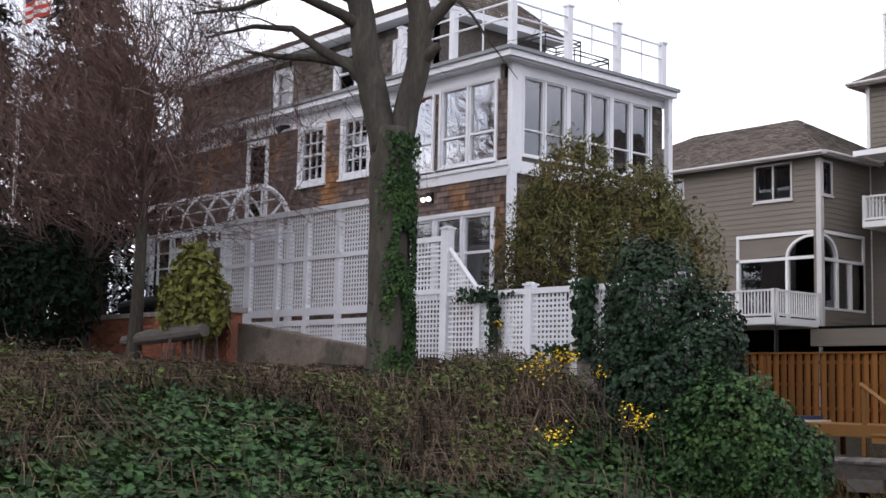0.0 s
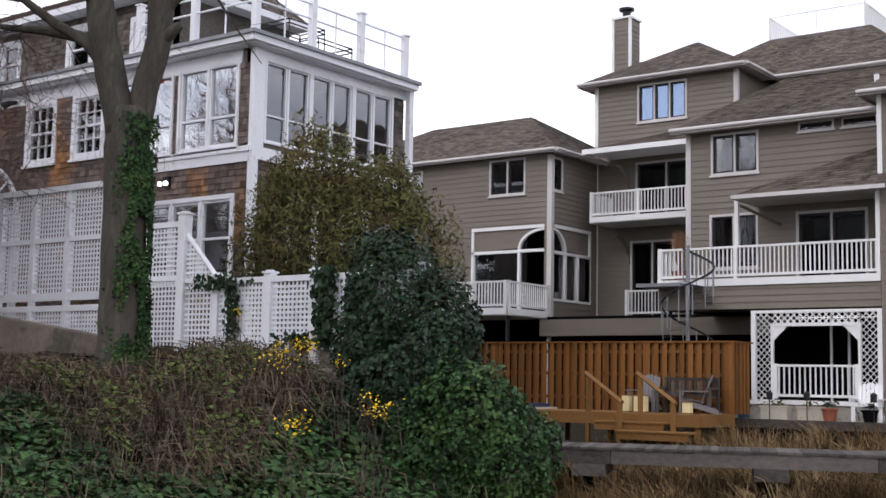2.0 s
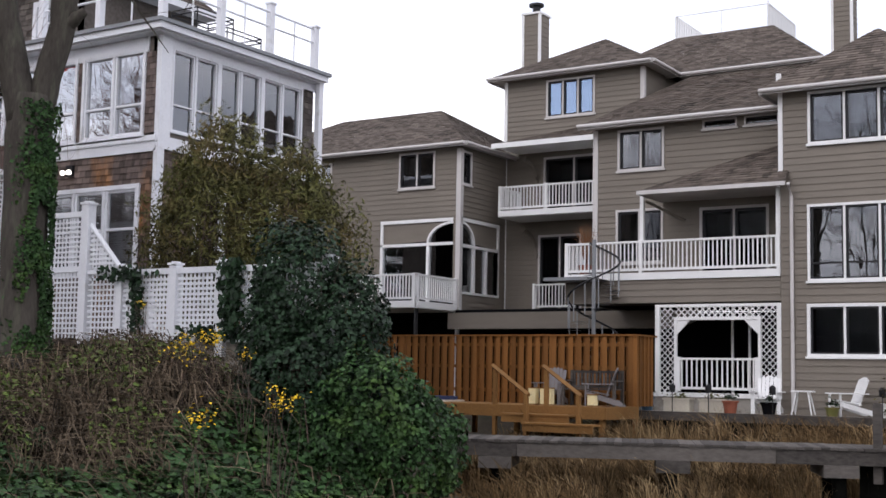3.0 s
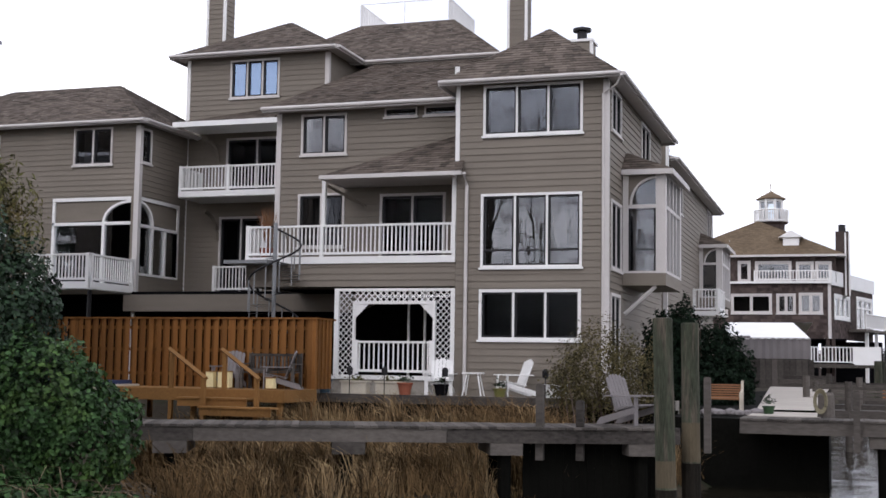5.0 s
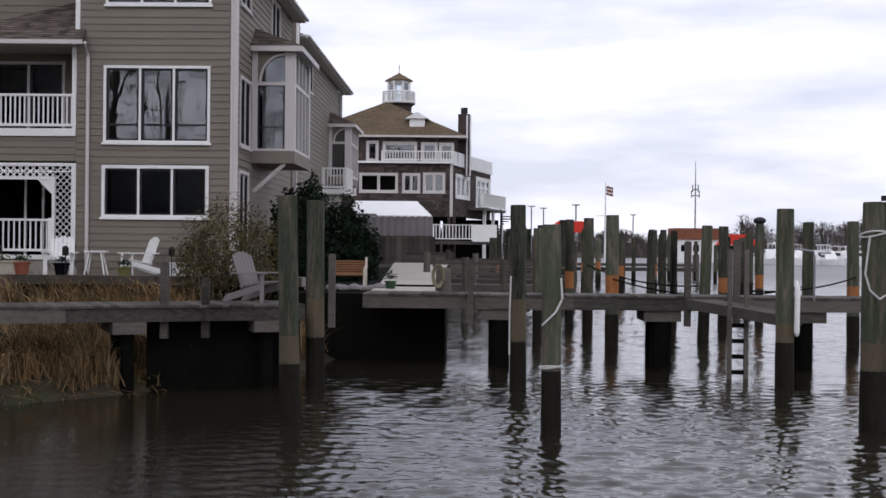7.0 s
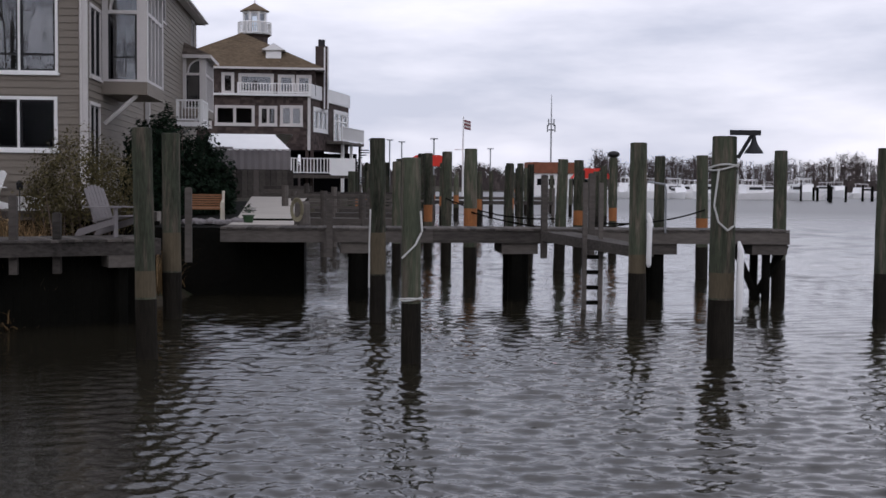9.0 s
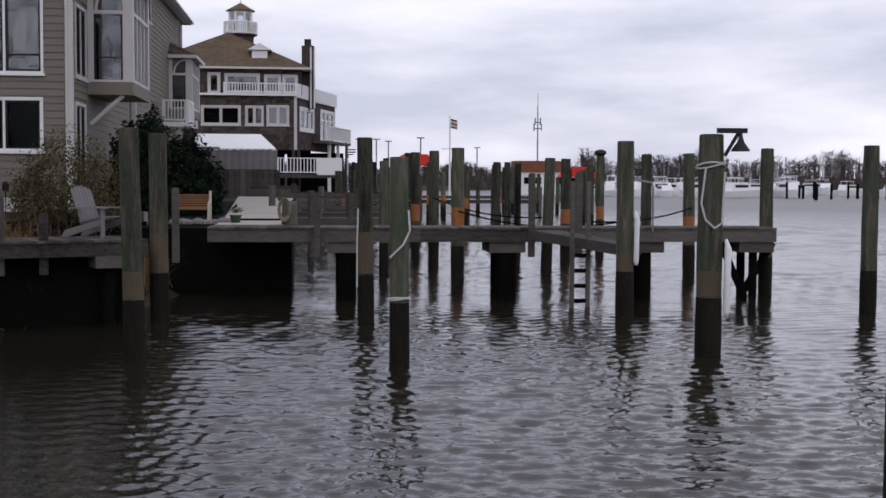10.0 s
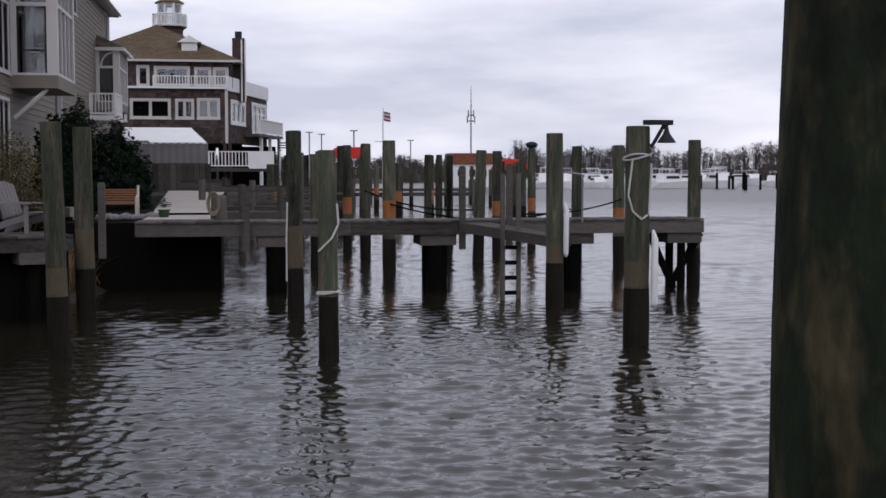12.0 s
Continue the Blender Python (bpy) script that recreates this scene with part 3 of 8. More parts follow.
def chimney(parent, x, y, z0, z1, w=0.9, d=0.9, flue=True):
    bm = bmesh.new()
    box(bm, x - w / 2, x + w / 2, y - d / 2, y + d / 2, z0, z1)
    ch = part("chimney", bm, SIDING, parent)
    for k in range(int((z1 - z0) / 0.19)):
        bm = bmesh.new()
        z = z0 + 0.19 * k
        box(bm, x - w / 2 - 0.018, x + w / 2 + 0.018, y - d / 2 - 0.018, y + d / 2 + 0.018, z, z + 0.03)
        part("siding_lap", bm, SIDING, ch)
    for sx in (-1, 1):
        bm = bmesh.new()
        box(bm, x + sx * w / 2 - 0.05, x + sx * w / 2 + 0.05, y - d / 2 - 0.035, y - d / 2 + 0.06, z0, z1)
        part("trim", bm, WHITE, ch)
    bm = bmesh.new()
    box(bm, x - w / 2 - 0.06, x + w / 2 + 0.06, y - d / 2 - 0.06, y + d / 2 + 0.06, z1, z1 + 0.08)
    part("cap", bm, WHITE, ch)
    if flue:
        bm = bmesh.new()
        tube(bm, [(x, y, z1 + 0.08), (x, y, z1 + 0.42)], 0.16, 12)
        tube(bm, [(x, y, z1 + 0.42), (x, y, z1 + 0.5)], [0.3, 0.3], 12)
        tube(bm, [(x, y, z1 + 0.5), (x, y, z1 + 0.58)], [0.26, 0.05], 12)
        part("flue", bm, BLACKMETAL, ch)
    return ch


def pane_quad(parent, m, pts, d):
    bm = bmesh.new()
    poly(bm, [(s, d, z) for s, z in pts], m)
    p = part("pane", bm, GLASS, parent)
    p.visible_shadow = False
    return p


def room_shade_box(parent, m, s0, s1, z0, z1, deep=0.6, d0=-0.1):
    # five near-black faces paint the shade of a room
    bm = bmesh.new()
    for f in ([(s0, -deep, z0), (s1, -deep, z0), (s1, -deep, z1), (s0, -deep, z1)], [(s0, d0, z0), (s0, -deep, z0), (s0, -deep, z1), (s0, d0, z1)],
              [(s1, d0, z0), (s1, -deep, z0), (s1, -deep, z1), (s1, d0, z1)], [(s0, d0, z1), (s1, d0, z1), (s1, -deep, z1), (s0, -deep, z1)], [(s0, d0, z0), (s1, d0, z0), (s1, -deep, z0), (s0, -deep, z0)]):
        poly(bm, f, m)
    return part("room_shade_lining", bm, DARK, parent)


def bay_window(house, x0, x1, y0, y1, z0, z1):
    """A box bay on the side wall, arched lights, siding below the sill, its own little roof."""
    m, ms = front(y0), side(x1)
    bm = bmesh.new()
    box(bm, x0, x1, y0, y1, z0 - 0.35, z0)
    bay = part("bay", bm, SIDING, house)
    bm = bmesh.new()
    box(bm, x0, x1, y0, y1, z1, z1 + 0.12)
    part("header", bm, TRIM, bay)
    bm = bmesh.new()
    for a, b in ((x0, x0 + 0.16), (x1 - 0.28, x1)):
        box(bm, a, b, y0, y0 + 0.12, z0, z1)
    box(bm, x1 - 0.12, x1, y0 + 0.12, y0 + 0.25, z0, z1)
    box(bm, x1 - 0.12, x1, y1 - 0.25, y1, z0, z1)
    zs = z0 + (z1 - z0) * 0.66
    box(bm, x0 + 0.16, x1 - 0.28, y0, y0 + 0.1, zs, zs + 0.1)
    box(bm, x0 + 0.16, x1 - 0.28, y0, y0 + 0.1, z0, z0 + 0.06)
    n = 4
    for k in range(1, n):
        yy = y0 + 0.25 + (y1 - y0 - 0.5) * k / n
        box(bm, x1 - 0.1, x1 - 0.01, yy - 0.05, yy + 0.05, z0, z1)
    box(bm, x1 - 0.1, x1 - 0.012, y0 + 0.25, y1 - 0.25, zs, zs + 0.1)
    box(bm, x1 - 0.1, x1 - 0.012, y0 + 0.25, y1 - 0.25, z0, z0 + 0.08)
    part("bay_frame", bm, TRIM, bay)
    # spandrel over the quarter arch
    s0, s1, zt = x0 + 0.16, x1 - 0.28, z1
    bm = bmesh.new()
    inner = arch_top(bm, m, s0 + 0.04, s1, zs + 0.1, zt - 0.05, -0.1, 0.02, 0.06, quarter=-1)
    part("arch", bm, TRIM, bay)
    bm = bmesh.new()
    outline = [(s0, zt), (s1, zt)] + [(max(p[0] - 0.05, s0), min(p[1] + 0.05, zt)) for p in inner] + [(s0, zs + 0.1)]
    poly(bm, [(s, -0.04, z) for s, z in outline], m)
    part("spandrel", bm, SIDING, bay)
    pane_quad(bay, m, [(s0, z0), (s1, z0), (s1, zs), (s0, zs)], -0.06)
    pane_quad(bay, m, inner + [(s1, zs + 0.1)], -0.06)
    for a, b in ((z0 + 0.08, zs), (zs + 0.1, z1)):
        pane_quad(bay, ms, [(y0 + 0.25, a), (y1 - 0.25, a), (y1 - 0.25, b), (y0 + 0.25, b)], -0.06)
    bm = bmesh.new()
    box(bm, s0, s1, y0 + 0.06, y0 + 0.08, z0 + 0.35 * (zs - z0), z0 + 0.35 * (zs - z0) + 0.05)
    for s in (s0 + 0.03, s1 - 0.03):
        box(bm, s - 0.03, s + 0.03, y0 + 0.055, y0 + 0.085, z0, zs)
    part("sash", bm, BLACKMETAL, bay)
    # dark sheet and solid block added inside the bay as painted shade
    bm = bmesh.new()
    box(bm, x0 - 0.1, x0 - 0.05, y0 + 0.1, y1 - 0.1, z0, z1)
    part("room_shade_lining", bm, DARK, bay)
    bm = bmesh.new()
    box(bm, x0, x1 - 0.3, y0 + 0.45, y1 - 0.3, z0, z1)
    part("bay_shade_block", bm, DARK, bay)
    # lean-to roof with hips
    o, zr = 0.22, z1 + 0.12
    a, b, c, d = Vector((x0, y0 - o, zr)), Vector((x1 + o, y0 - o, zr)), Vector((x1 + o, y1 + o, zr)), Vector((x0, y1 + o, zr))
    e, f = Vector((x0, y0 + 0.55, zr + 0.62)), Vector((x0, y1 - 0.55, zr + 0.62))
    bm = bmesh.new()
    slope_courses(bm, a, b, e, e)
    slope_courses(bm, b, c, f, e)
    slope_courses(bm, c, d, f, f)
    part("bay_roof", bm, ROOF, bay)
    bm = bmesh.new()
    box(bm, x0, x1 + o, y0 - o - 0.02, y0 - o, zr - 0.14, zr + 0.01)
    box(bm, x1 + o, x1 + o + 0.02, y0 - o - 0.02, y1 + o, zr - 0.14, zr + 0.01)
    box(bm, x0, x1 + o - 0.005, y0 - o, y1 + o, zr - 0.03, zr - 0.008)
    part("fascia", bm, TRIM, bay)
    # raking strut
    bm = bmesh.new()
    tube(bm, [(x0 + 0.04, y0 + 0.15, z0 - 1.15), (x1 - 0.3, y0 + 0.15, z0 - 0.36)], 0.06, 6)
    part("strut", bm, TRIM, bay)
    return bay


def sliding_door(parent, m, s0, s1, z0, z1):
    win = window(parent, m, s0, s1, z0, z1, cols=2, case=0.08, sash=0.07, sill=False, room=1.2, glass=SCREENED)
    win.name = "sliding_door"
    return win


def roof_deck(house, x0, x1, y0, y1, z):
    """A deck on the ridge: slatted side screens with thin rails along the front."""
    bm = bmesh.new()
    box(bm, x0, x1, y0, y1, z - 0.6, z)
    deck = part("roof_deck", bm, TRIM, house)
    for x in (x0, x1):
        bm = bmesh.new()
        for zz in (z + 0.02, z + 0.84):
            box(bm, x - 0.03, x + 0.03, y0, y1, zz, zz + 0.06)
        screen = part("side_screen", bm, WHITE, deck)
        for k in range(19):
            bm = bmesh.new()
            y = y0 + (y1 - y0) * k / 18
            box(bm, x - 0.02, x + 0.02, y - 0.07, y + 0.07, z + 0.08, z + 0.84)
            part("slat", bm, WHITE, screen)
    bm = bmesh.new()
    tube(bm, [(x0, y0, z + 0.88), (x1, y0, z + 0.88)], 0.02, 6)
    part("front_rail", bm, WHITE, deck)
    for x in (x0, (x0 + x1) / 2, x1):
        bm = bmesh.new()
        tube(bm, [(x, y0, z), (x, y0, z + (1.15 if x == x1 else 0.9))], 0.03 if x in (x0, x1) else 0.018, 6)
        part("post", bm, WHITE, deck)


def town_house():
    h = thing("townhouse", -11.5, 37, 1.9, "taupe clapboard townhouse with white trim and stepped shingle roofs", "house")
    base, eave = 1.9, 10.6
    # tower
    m, ms = front(33.0), side(-6.2)
    fw = [(-9.68, -6.87, 9.08, 10.5), (-9.72, -6.88, 5.42, 7.46), (-9.75, -6.9, 3.44, 4.82)]
    siding(h, m, -10.44, -6.2, base, eave, fw, SIDING)
    for (a, b, c, d), rails, glass in zip(fw, ((), (0.22,), ()), (GLASS, GLASS, SCREENED)):
        window(h, m, a, b, c, d, cols=3, rails=rails, case=0.07 if glass is GLASS else 0.085, mat=WHITE, glass=glass)
    sw = [(33.45, 34.95, 9.2, 10.42), (38.6, 40.3, 9.2, 10.42), (33.4, 35.0, 5.4, 7.3), (33.35, 34.8, 2.4, 4.75)]
    siding(h, ms, 33.0, 43.0, base, eave, sw + [(35.2, 38.6, 5.4, 8.3)], SIDING)
    for a, b, c, d in sw:
        window(h, ms, a, b, c, d, cols=2, case=0.09)
    corner_post(h, -6.2, 33.0, base, eave - 0.1)
    bm = bmesh.new()
    box(bm, -10.48, -10.36, 32.95, 33.1, 8.3, eave)
    part("corner_trim", bm, WHITE, h)
    bm = bmesh.new()
    box(bm, -10.44, -10.26, 33.0, 43.0, base, eave)
    part("wall", bm, SIDING, h)
    hip_roof(h, -10.44, -6.2, 33.0, 43.0, eave, 2.0, over=0.42)
    bay_window(h, -6.17, -4.95, 35.2, 38.6, 5.4, 8.2)
    downpipe(h, [(-5.75, 32.5, 10.5), (-5.9, 32.75, 10.3), (-6.3, 32.93, 10.1), (-6.3, 32.93, 2.0)])
    downpipe(h, [(-10.1, 32.55, 8.0), (-10.12, 32.9, 7.7), (-10.12, 32.9, 2.0)], 0.05)
    # middle: wall over the balcony
    mw = front(34.4)
    holes = [(-15.85, -14.35, 9.0, 10.25), (-13.15, -12.12, 10.05, 10.32), (-11.9, -10.9, 10.05, 10.32), (-13.25, -11.2, 5.65, 7.75), (-15.9, -14.38, 6.2, 7.82)]
    siding(h, mw, -16.6, -10.44, 5.6, 10.4, holes, SIDING)
    window(h, mw, *holes[0], cols=2)
    for k in (1, 2):
        window(h, mw, *holes[k], cols=1, case=0.05, sash=0.03)
    sliding_door(h, mw, *holes[3])
    window(h, mw, *holes[4], cols=2)
    siding(h, front(33.05), -16.9, -10.46, 4.92, 5.6, [], SIDING)
    bm = bmesh.new()
    box(bm, -16.9, -10.45, 33.06, 34.5, 4.93, 5.62)
    part("balcony_floor", bm, GREYWOOD, h)
    rb = railing(h, front(33.05), -16.9, -10.46, 5.78, 6.7, d=0.02, posts=(-14.5,), band=0.2)
    railing(h, side(-16.9), 33.1, 34.35, 5.78, 6.7, d=-0.02, band=0.2)
    bm = bmesh.new()
    box(bm, -14.55, -14.44, 33.06, 33.17, 6.7, 8.0)
    part("post", bm, WHITE, rb)
    bm = bmesh.new()
    box(bm, -10.58, -10.46, 33.02, 33.13, 6.7, 8.0)
    part("post", bm, WHITE, rb)
    # siding taupe darkens the brace to stand for the shade under the porch roof
    bm = bmesh.new()
    tube(bm, [(-14.4, 33.12, 7.85), (-13.7, 34.35, 7.4)], 0.045, 6)
    part("brace", bm, SIDING, h)
    # porch roof against the tower
    a, b, c, d = Vector((-14.35, 32.5, 8.05)), Vector((-10.15, 32.5, 8.05)), Vector((-10.4, 34.4, 9.5)), Vector((-14.35, 34.4, 8.05))
    bm = bmesh.new()
    slope_courses(bm, a, b, c, c + Vector((-0.05, 0, 0)))
    slope_courses(bm, d, a, c + Vector((-0.05, 0, 0)), c + Vector((-0.05, 0, 0)))
    pr = part("porch_roof", bm, ROOF, h)
    bm = bmesh.new()
    box(bm, -14.37, -10.15, 32.46, 32.5, 7.95, 8.06)
    box(bm, -14.4, -14.36, 32.46, 34.4, 7.95, 8.06)
    box(bm, -14.35, -10.45, 32.5, 34.4, 7.97, 8.0)
    part("fascia", bm, TRIM, pr)
    # main slope of the middle
    bm = bmesh.new()
    slope_courses(bm, Vector((-16.95, 33.95, 10.42)), Vector((-10.0, 33.95, 10.42)), Vector((-10.0, 42.2, 13.7)), Vector((-16.5, 42.2, 13.7)))
    mr = part("middle_roof", bm, ROOF, h)
    bm = bmesh.new()
    box(bm, -16.95, -10.45, 33.86, 33.95, 10.28, 10.44)
    box(bm, -16.95, -10.45, 33.96, 34.4, 10.34, 10.37)
    part("fascia", bm, TRIM, mr)
    bm = bmesh.new()
    tube(bm, [(-16.95, 33.82, 10.38), (-10.5, 33.82, 10.38)], 0.06, 8)
    part("gutter", bm, TRIM, mr)
    bm = bmesh.new()
    tube(bm, [(-11.6, 36.6, 11.4), (-11.6, 36.6, 12.0)], 0.08, 8)
    part("vent_pipe", bm, WHITE, mr)
    bm = bmesh.new()
    poly(bm, [(-16.62, 34.4, 4.9), (-16.62, 42, 4.9), (-16.62, 42, 13.55), (-16.62, 34.4, 10.5)])
    part("wall", bm, SIDING, h)
    corner_post(h, -16.55, 34.4, 5.6, 10.3, 0.12)
    # carport screen of white lattice
    scr_m = front(33.0)
    bm = bmesh.new()
    for a, b, c, d in ((-14.03, -13.9, 2.4, 4.86), (-10.56, -10.44, 2.4, 4.86), (-13.47, -13.4, 2.4, 4.5), (-11.07, -11.0, 2.4, 4.5), (-13.9, -10.56, 4.78, 4.86), (-13.4, -11.07, 4.42, 4.5), (-14.1, -10.44, 2.3, 2.42)):
        box(bm, a, b, -0.05, 0.05, c, d, scr_m)
    scr = part("lattice_screen", bm, WHITE, h)
    for a, b, c, d in ((-13.9, -13.47, 2.42, 4.78), (-11.0, -10.56, 2.42, 4.78), (-13.47, -11.0, 4.5, 4.78)):
        lattice(scr, scr_m, a, b, c, d, pitch=0.125, width=0.034, diagonal=True)
    for a, b in ((-13.4, -13.0), (-11.07, -11.47)):
        bm = bmesh.new()
        prism(bm, [(a, 4.42), (b, 4.42), (a, 4.02)], -0.02, 0.02, scr_m)
        part("corner_brace", bm, WHITE, scr)
    railing(h, scr_m, -13.4, -11.07, 2.45, 3.38, gap=0.14)
    bm = bmesh.new()
    box(bm, -14.1, -10.44, 33.02, 33.2, 1.9, 2.3)
    part("plinth", bm, CONCRETE, h)
    # added slabs close off the carport and undercroft, painted near-black as their shade
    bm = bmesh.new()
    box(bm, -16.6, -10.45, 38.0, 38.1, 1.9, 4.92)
    part("carport_shade_wall", bm, DARK, h)
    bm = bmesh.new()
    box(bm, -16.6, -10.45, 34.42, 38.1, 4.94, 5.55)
    part("carport_shade_ceiling", bm, DARK, h)
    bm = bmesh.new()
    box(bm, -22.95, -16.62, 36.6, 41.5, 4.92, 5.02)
    part("undercroft_shade_ceiling", bm, DARK, h)
    bm = bmesh.new()
    for a in (-12.4, -11.9):
        box(bm, a, a + 0.06, 34.6, 34.66, 1.9, 4.9)
    part("carport_post", bm, WHITE, h)
    # back block with upper storey
    mb = front(40.0)
    holes = [(-21.28, -19.32, 12.2, 13.6), (-21.35, -18.9, 8.6, 10.75), (-21.55, -19.8, 5.15, 7.9)]
    siding(h, mb, -23.0, -17.45, 4.6, 13.75, holes, SIDING)
    window(h, mb, *holes[0], cols=3, glass=SKYGLASS)
    sliding_door(h, mb, *holes[1])
    sliding_door(h, mb, *holes[2])
    bm = bmesh.new()
    box(bm, -17.6, -17.45, 40.15, 46, 10.5, 13.75)
    part("wall", bm, SIDING, h)
    corner_post(h, -17.45, 40.0, 11.5, 13.7)
    bm = bmesh.new()
    box(bm, -23.04, -22.9, 39.95, 40.1, 4.6, 13.7)
    part("corner_trim", bm, WHITE, h)
    hip_roof(h, -23.0, -17.45, 40.0, 47.0, 13.8, 1.9, over=0.5)
    hip_roof(h, -21.5, -12.0, 42.3, 50.0, 13.8, 2.55, over=0.3, hip=3.1)
    hip_roof(h, -13.5, -9.6, 47.0, 56.0, 12.9, 1.9, over=0.3)
    roof_deck(h, -18.75, -15.0, 46.2, 49.6, 16.36)
    bm = bmesh.new()
    box(bm, -22.3, -16.6, 38.4, 40.0, 8.4, 8.62)
    part("balcony_floor", bm, WHITE, h)
    railing(h, front(38.4), -22.3, -16.6, 8.62, 9.5, d=0.02, posts=(-20.4,), band=0.2)
    railing(h, side(-22.3), 38.45, 39.95, 8.62, 9.5, d=0.0, band=0.2)
    railing(h, front(39.7), -21.6, -19.9, 5.2, 6.1)
    bm = bmesh.new()
    slope_courses(bm, Vector((-22.45, 38.1, 11.0)), Vector((-16.6, 38.1, 11.0)), Vector((-16.6, 40.0, 11.9)), Vector((-18.2, 40.0, 11.9)))
    slope_courses(bm, Vector((-22.45, 40.0, 11.0)), Vector((-22.45, 38.1, 11.0)), Vector((-18.2, 40.0, 11.9)), Vector((-18.25, 40.0, 11.9)))
    br = part("balcony_roof", bm, ROOF, h)
    bm = bmesh.new()
    box(bm, -22.45, -16.6, 38.02, 38.1, 10.84, 11.02)
    box(bm, -22.45, -16.6, 38.1, 40.0, 10.94, 10.98)
    part("fascia", bm, WHITE, br)
    for z in (9.95, 7.4):
        bm = bmesh.new()
        pts = [(-21.6, 39.95 - 1.0 * (1 - math.cos(a)), z - 0.35 + 0.95 * math.sin(a)) for a in (k * math.pi / 12 for k in range(7))]
        tube(bm, pts, 0.07, 6)
        part("bracket", bm, SIDING, h)
    chimney(h, -23.1, 42.5, 13.2, 16.9, 0.72, 0.8)
    chimney(h, -12.45, 47.5, 13.0, 18.4, 0.72, 0.8)
    chimney(h, -8.15, 39.0, 11.6, 13.1, 0.75, 0.7)
    bm = bmesh.new()
    prism(bm, [(-23.0, 4.9), (-23.0, 4.35), (-15.2, 4.35), (-14.6, 4.4), (-14.2, 4.55), (-14.05, 4.75), (-14.05, 4.9)], 36.2, 36.5)
    part("beam", bm, SIDING, h)
    # wing
    mwg, mws = front(36.8), side(-22.95)
    holes = [(-25.55, -24.0, 9.4, 10.7), (-26.3, -23.2, 5.1, 8.15), (-30.0, -28.6, 9.9, 10.6)]
    siding(h, mwg, -34.0, -22.95, 5.0, 10.8, holes, SIDING)
    window(h, mwg, *holes[0], cols=2)
    window(h, mwg, *holes[2], cols=1, case=0.06)
    holes_s = [(36.85, 37.5, 9.45, 10.65), (36.85, 39.5, 5.6, 8.2)]
    siding(h, mws, 36.8, 40.0, 5.0, 10.8, holes_s, SIDING)
    window(h, mws, *holes_s[0], cols=1, case=0.07)
    corner_post(h, -22.95, 36.8, 4.9, 10.7, 0.14)
    for mm, s0, s1, q, low in ((mwg, -26.3, -23.2, -1, 5.1), (mws, 36.85, 39.5, 1, 5.6)):
        near, spring = (s1, 7.42) if q < 0 else (s0, 7.35)
        a0, a1 = (s1 - 1.1, s1) if q < 0 else (s0, s0 + 0.95)
        bm = bmesh.new()
        inner = arch_top(bm, mm, a0, a1, spring, 8.15, -0.1, 0.04, 0.08, quarter=q)
        box(bm, s0, s1, -0.1, 0.045, spring - 0.1, spring, mm)
        box(bm, s0, s1, -0.1, 0.045, 8.15, 8.27, mm)
        far0, far1 = (s0, s0 + 0.1) if q < 0 else (s1 - 0.1, s1)
        box(bm, far0, far1, -0.1, 0.045, low, 8.15, mm)
        div = (a0, a0 + 0.1) if q < 0 else (a1 - 0.1, a1)
        box(bm, *div, -0.1, 0.046, low, spring - 0.1, mm)
        if q > 0:
            for k in (1, 2):
                p = a1 + (s1 - a1) * k / 2 - 0.05
                box(bm, p - 0.05, p + 0.05, -0.1, 0.046, low, spring - 0.1, mm)
            box(bm, s0, s1, -0.1, 0.045, low, low + 0.08, mm)
        fr = part("corner_window", bm, WHITE, h)
        pane_quad(fr, mm, [(s0, low), (s1, low), (s1, spring - 0.1), (s0, spring - 0.1)], -0.05)
        pane_quad(fr, mm, inner + ([(a1, spring)] if q < 0 else [(a0, spring)]), -0.05)
        bm = bmesh.new()
        edge = [(p[0] + (-0.07 if q < 0 else 0.07), p[1] + 0.06) for p in inner]
        edge = [(max(min(x, s1), s0), min(z, 8.15)) for x, z in edge]
        rest = [(s0, 8.15), (s0, spring)] if q < 0 else [(s1, spring), (s1, 8.15)]
        out = edge + ([(s0, spring), (s0, 8.15)] if q < 0 else [(s1, 8.15)])
        if q > 0:
            out = [(s0, 8.15)] + edge[::-1] + [(s1, spring), (s1, 8.15)]
        poly(bm, [(s, -0.02, z) for s, z in out], mm)
        part("spandrel", bm, SIDING, fr)
        room_shade_box(fr, mm, s0, s1, low, 8.15, 1.0, -0.12)
    hip_roof(h, -34.0, -22.95, 36.8, 44.0, 10.85, 2.2, over=0.42, hip=3.6)
    # near-black slab: shade below the wing is painted on
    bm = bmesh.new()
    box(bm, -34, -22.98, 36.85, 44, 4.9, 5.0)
    part("wing_shade_floor", bm, DARK, h)
    bm = bmesh.new()
    box(bm, -27.5, -23.0, 34.2, 36.8, 4.95, 5.2)
    part("balcony_floor", bm, WHITE, h)
    railing(h, front(34.2), -28.0, -23.0, 5.2, 6.1, d=0.02, band=0.22)
    railing(h, side(-23.0), 34.25, 36.7, 5.2, 6.1, d=0.0, band=0.22)
    for x, y in ((-23.1, 34.4), (-23.05, 36.9), (-26.8, 34.4), (-28.5, 36.9)):
        bm = bmesh.new()
        tube(bm, [(x, y, 1.8), (x, y, 5.0)], 0.07, 8)
        part("stilt", bm, WHITE if y > 36 else BLACKMETAL, h)
    # backing sheet coloured as the shade under the wing
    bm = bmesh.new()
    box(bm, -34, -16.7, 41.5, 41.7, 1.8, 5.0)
    part("undercroft_shade_wall", bm, DARK, h)
    return h


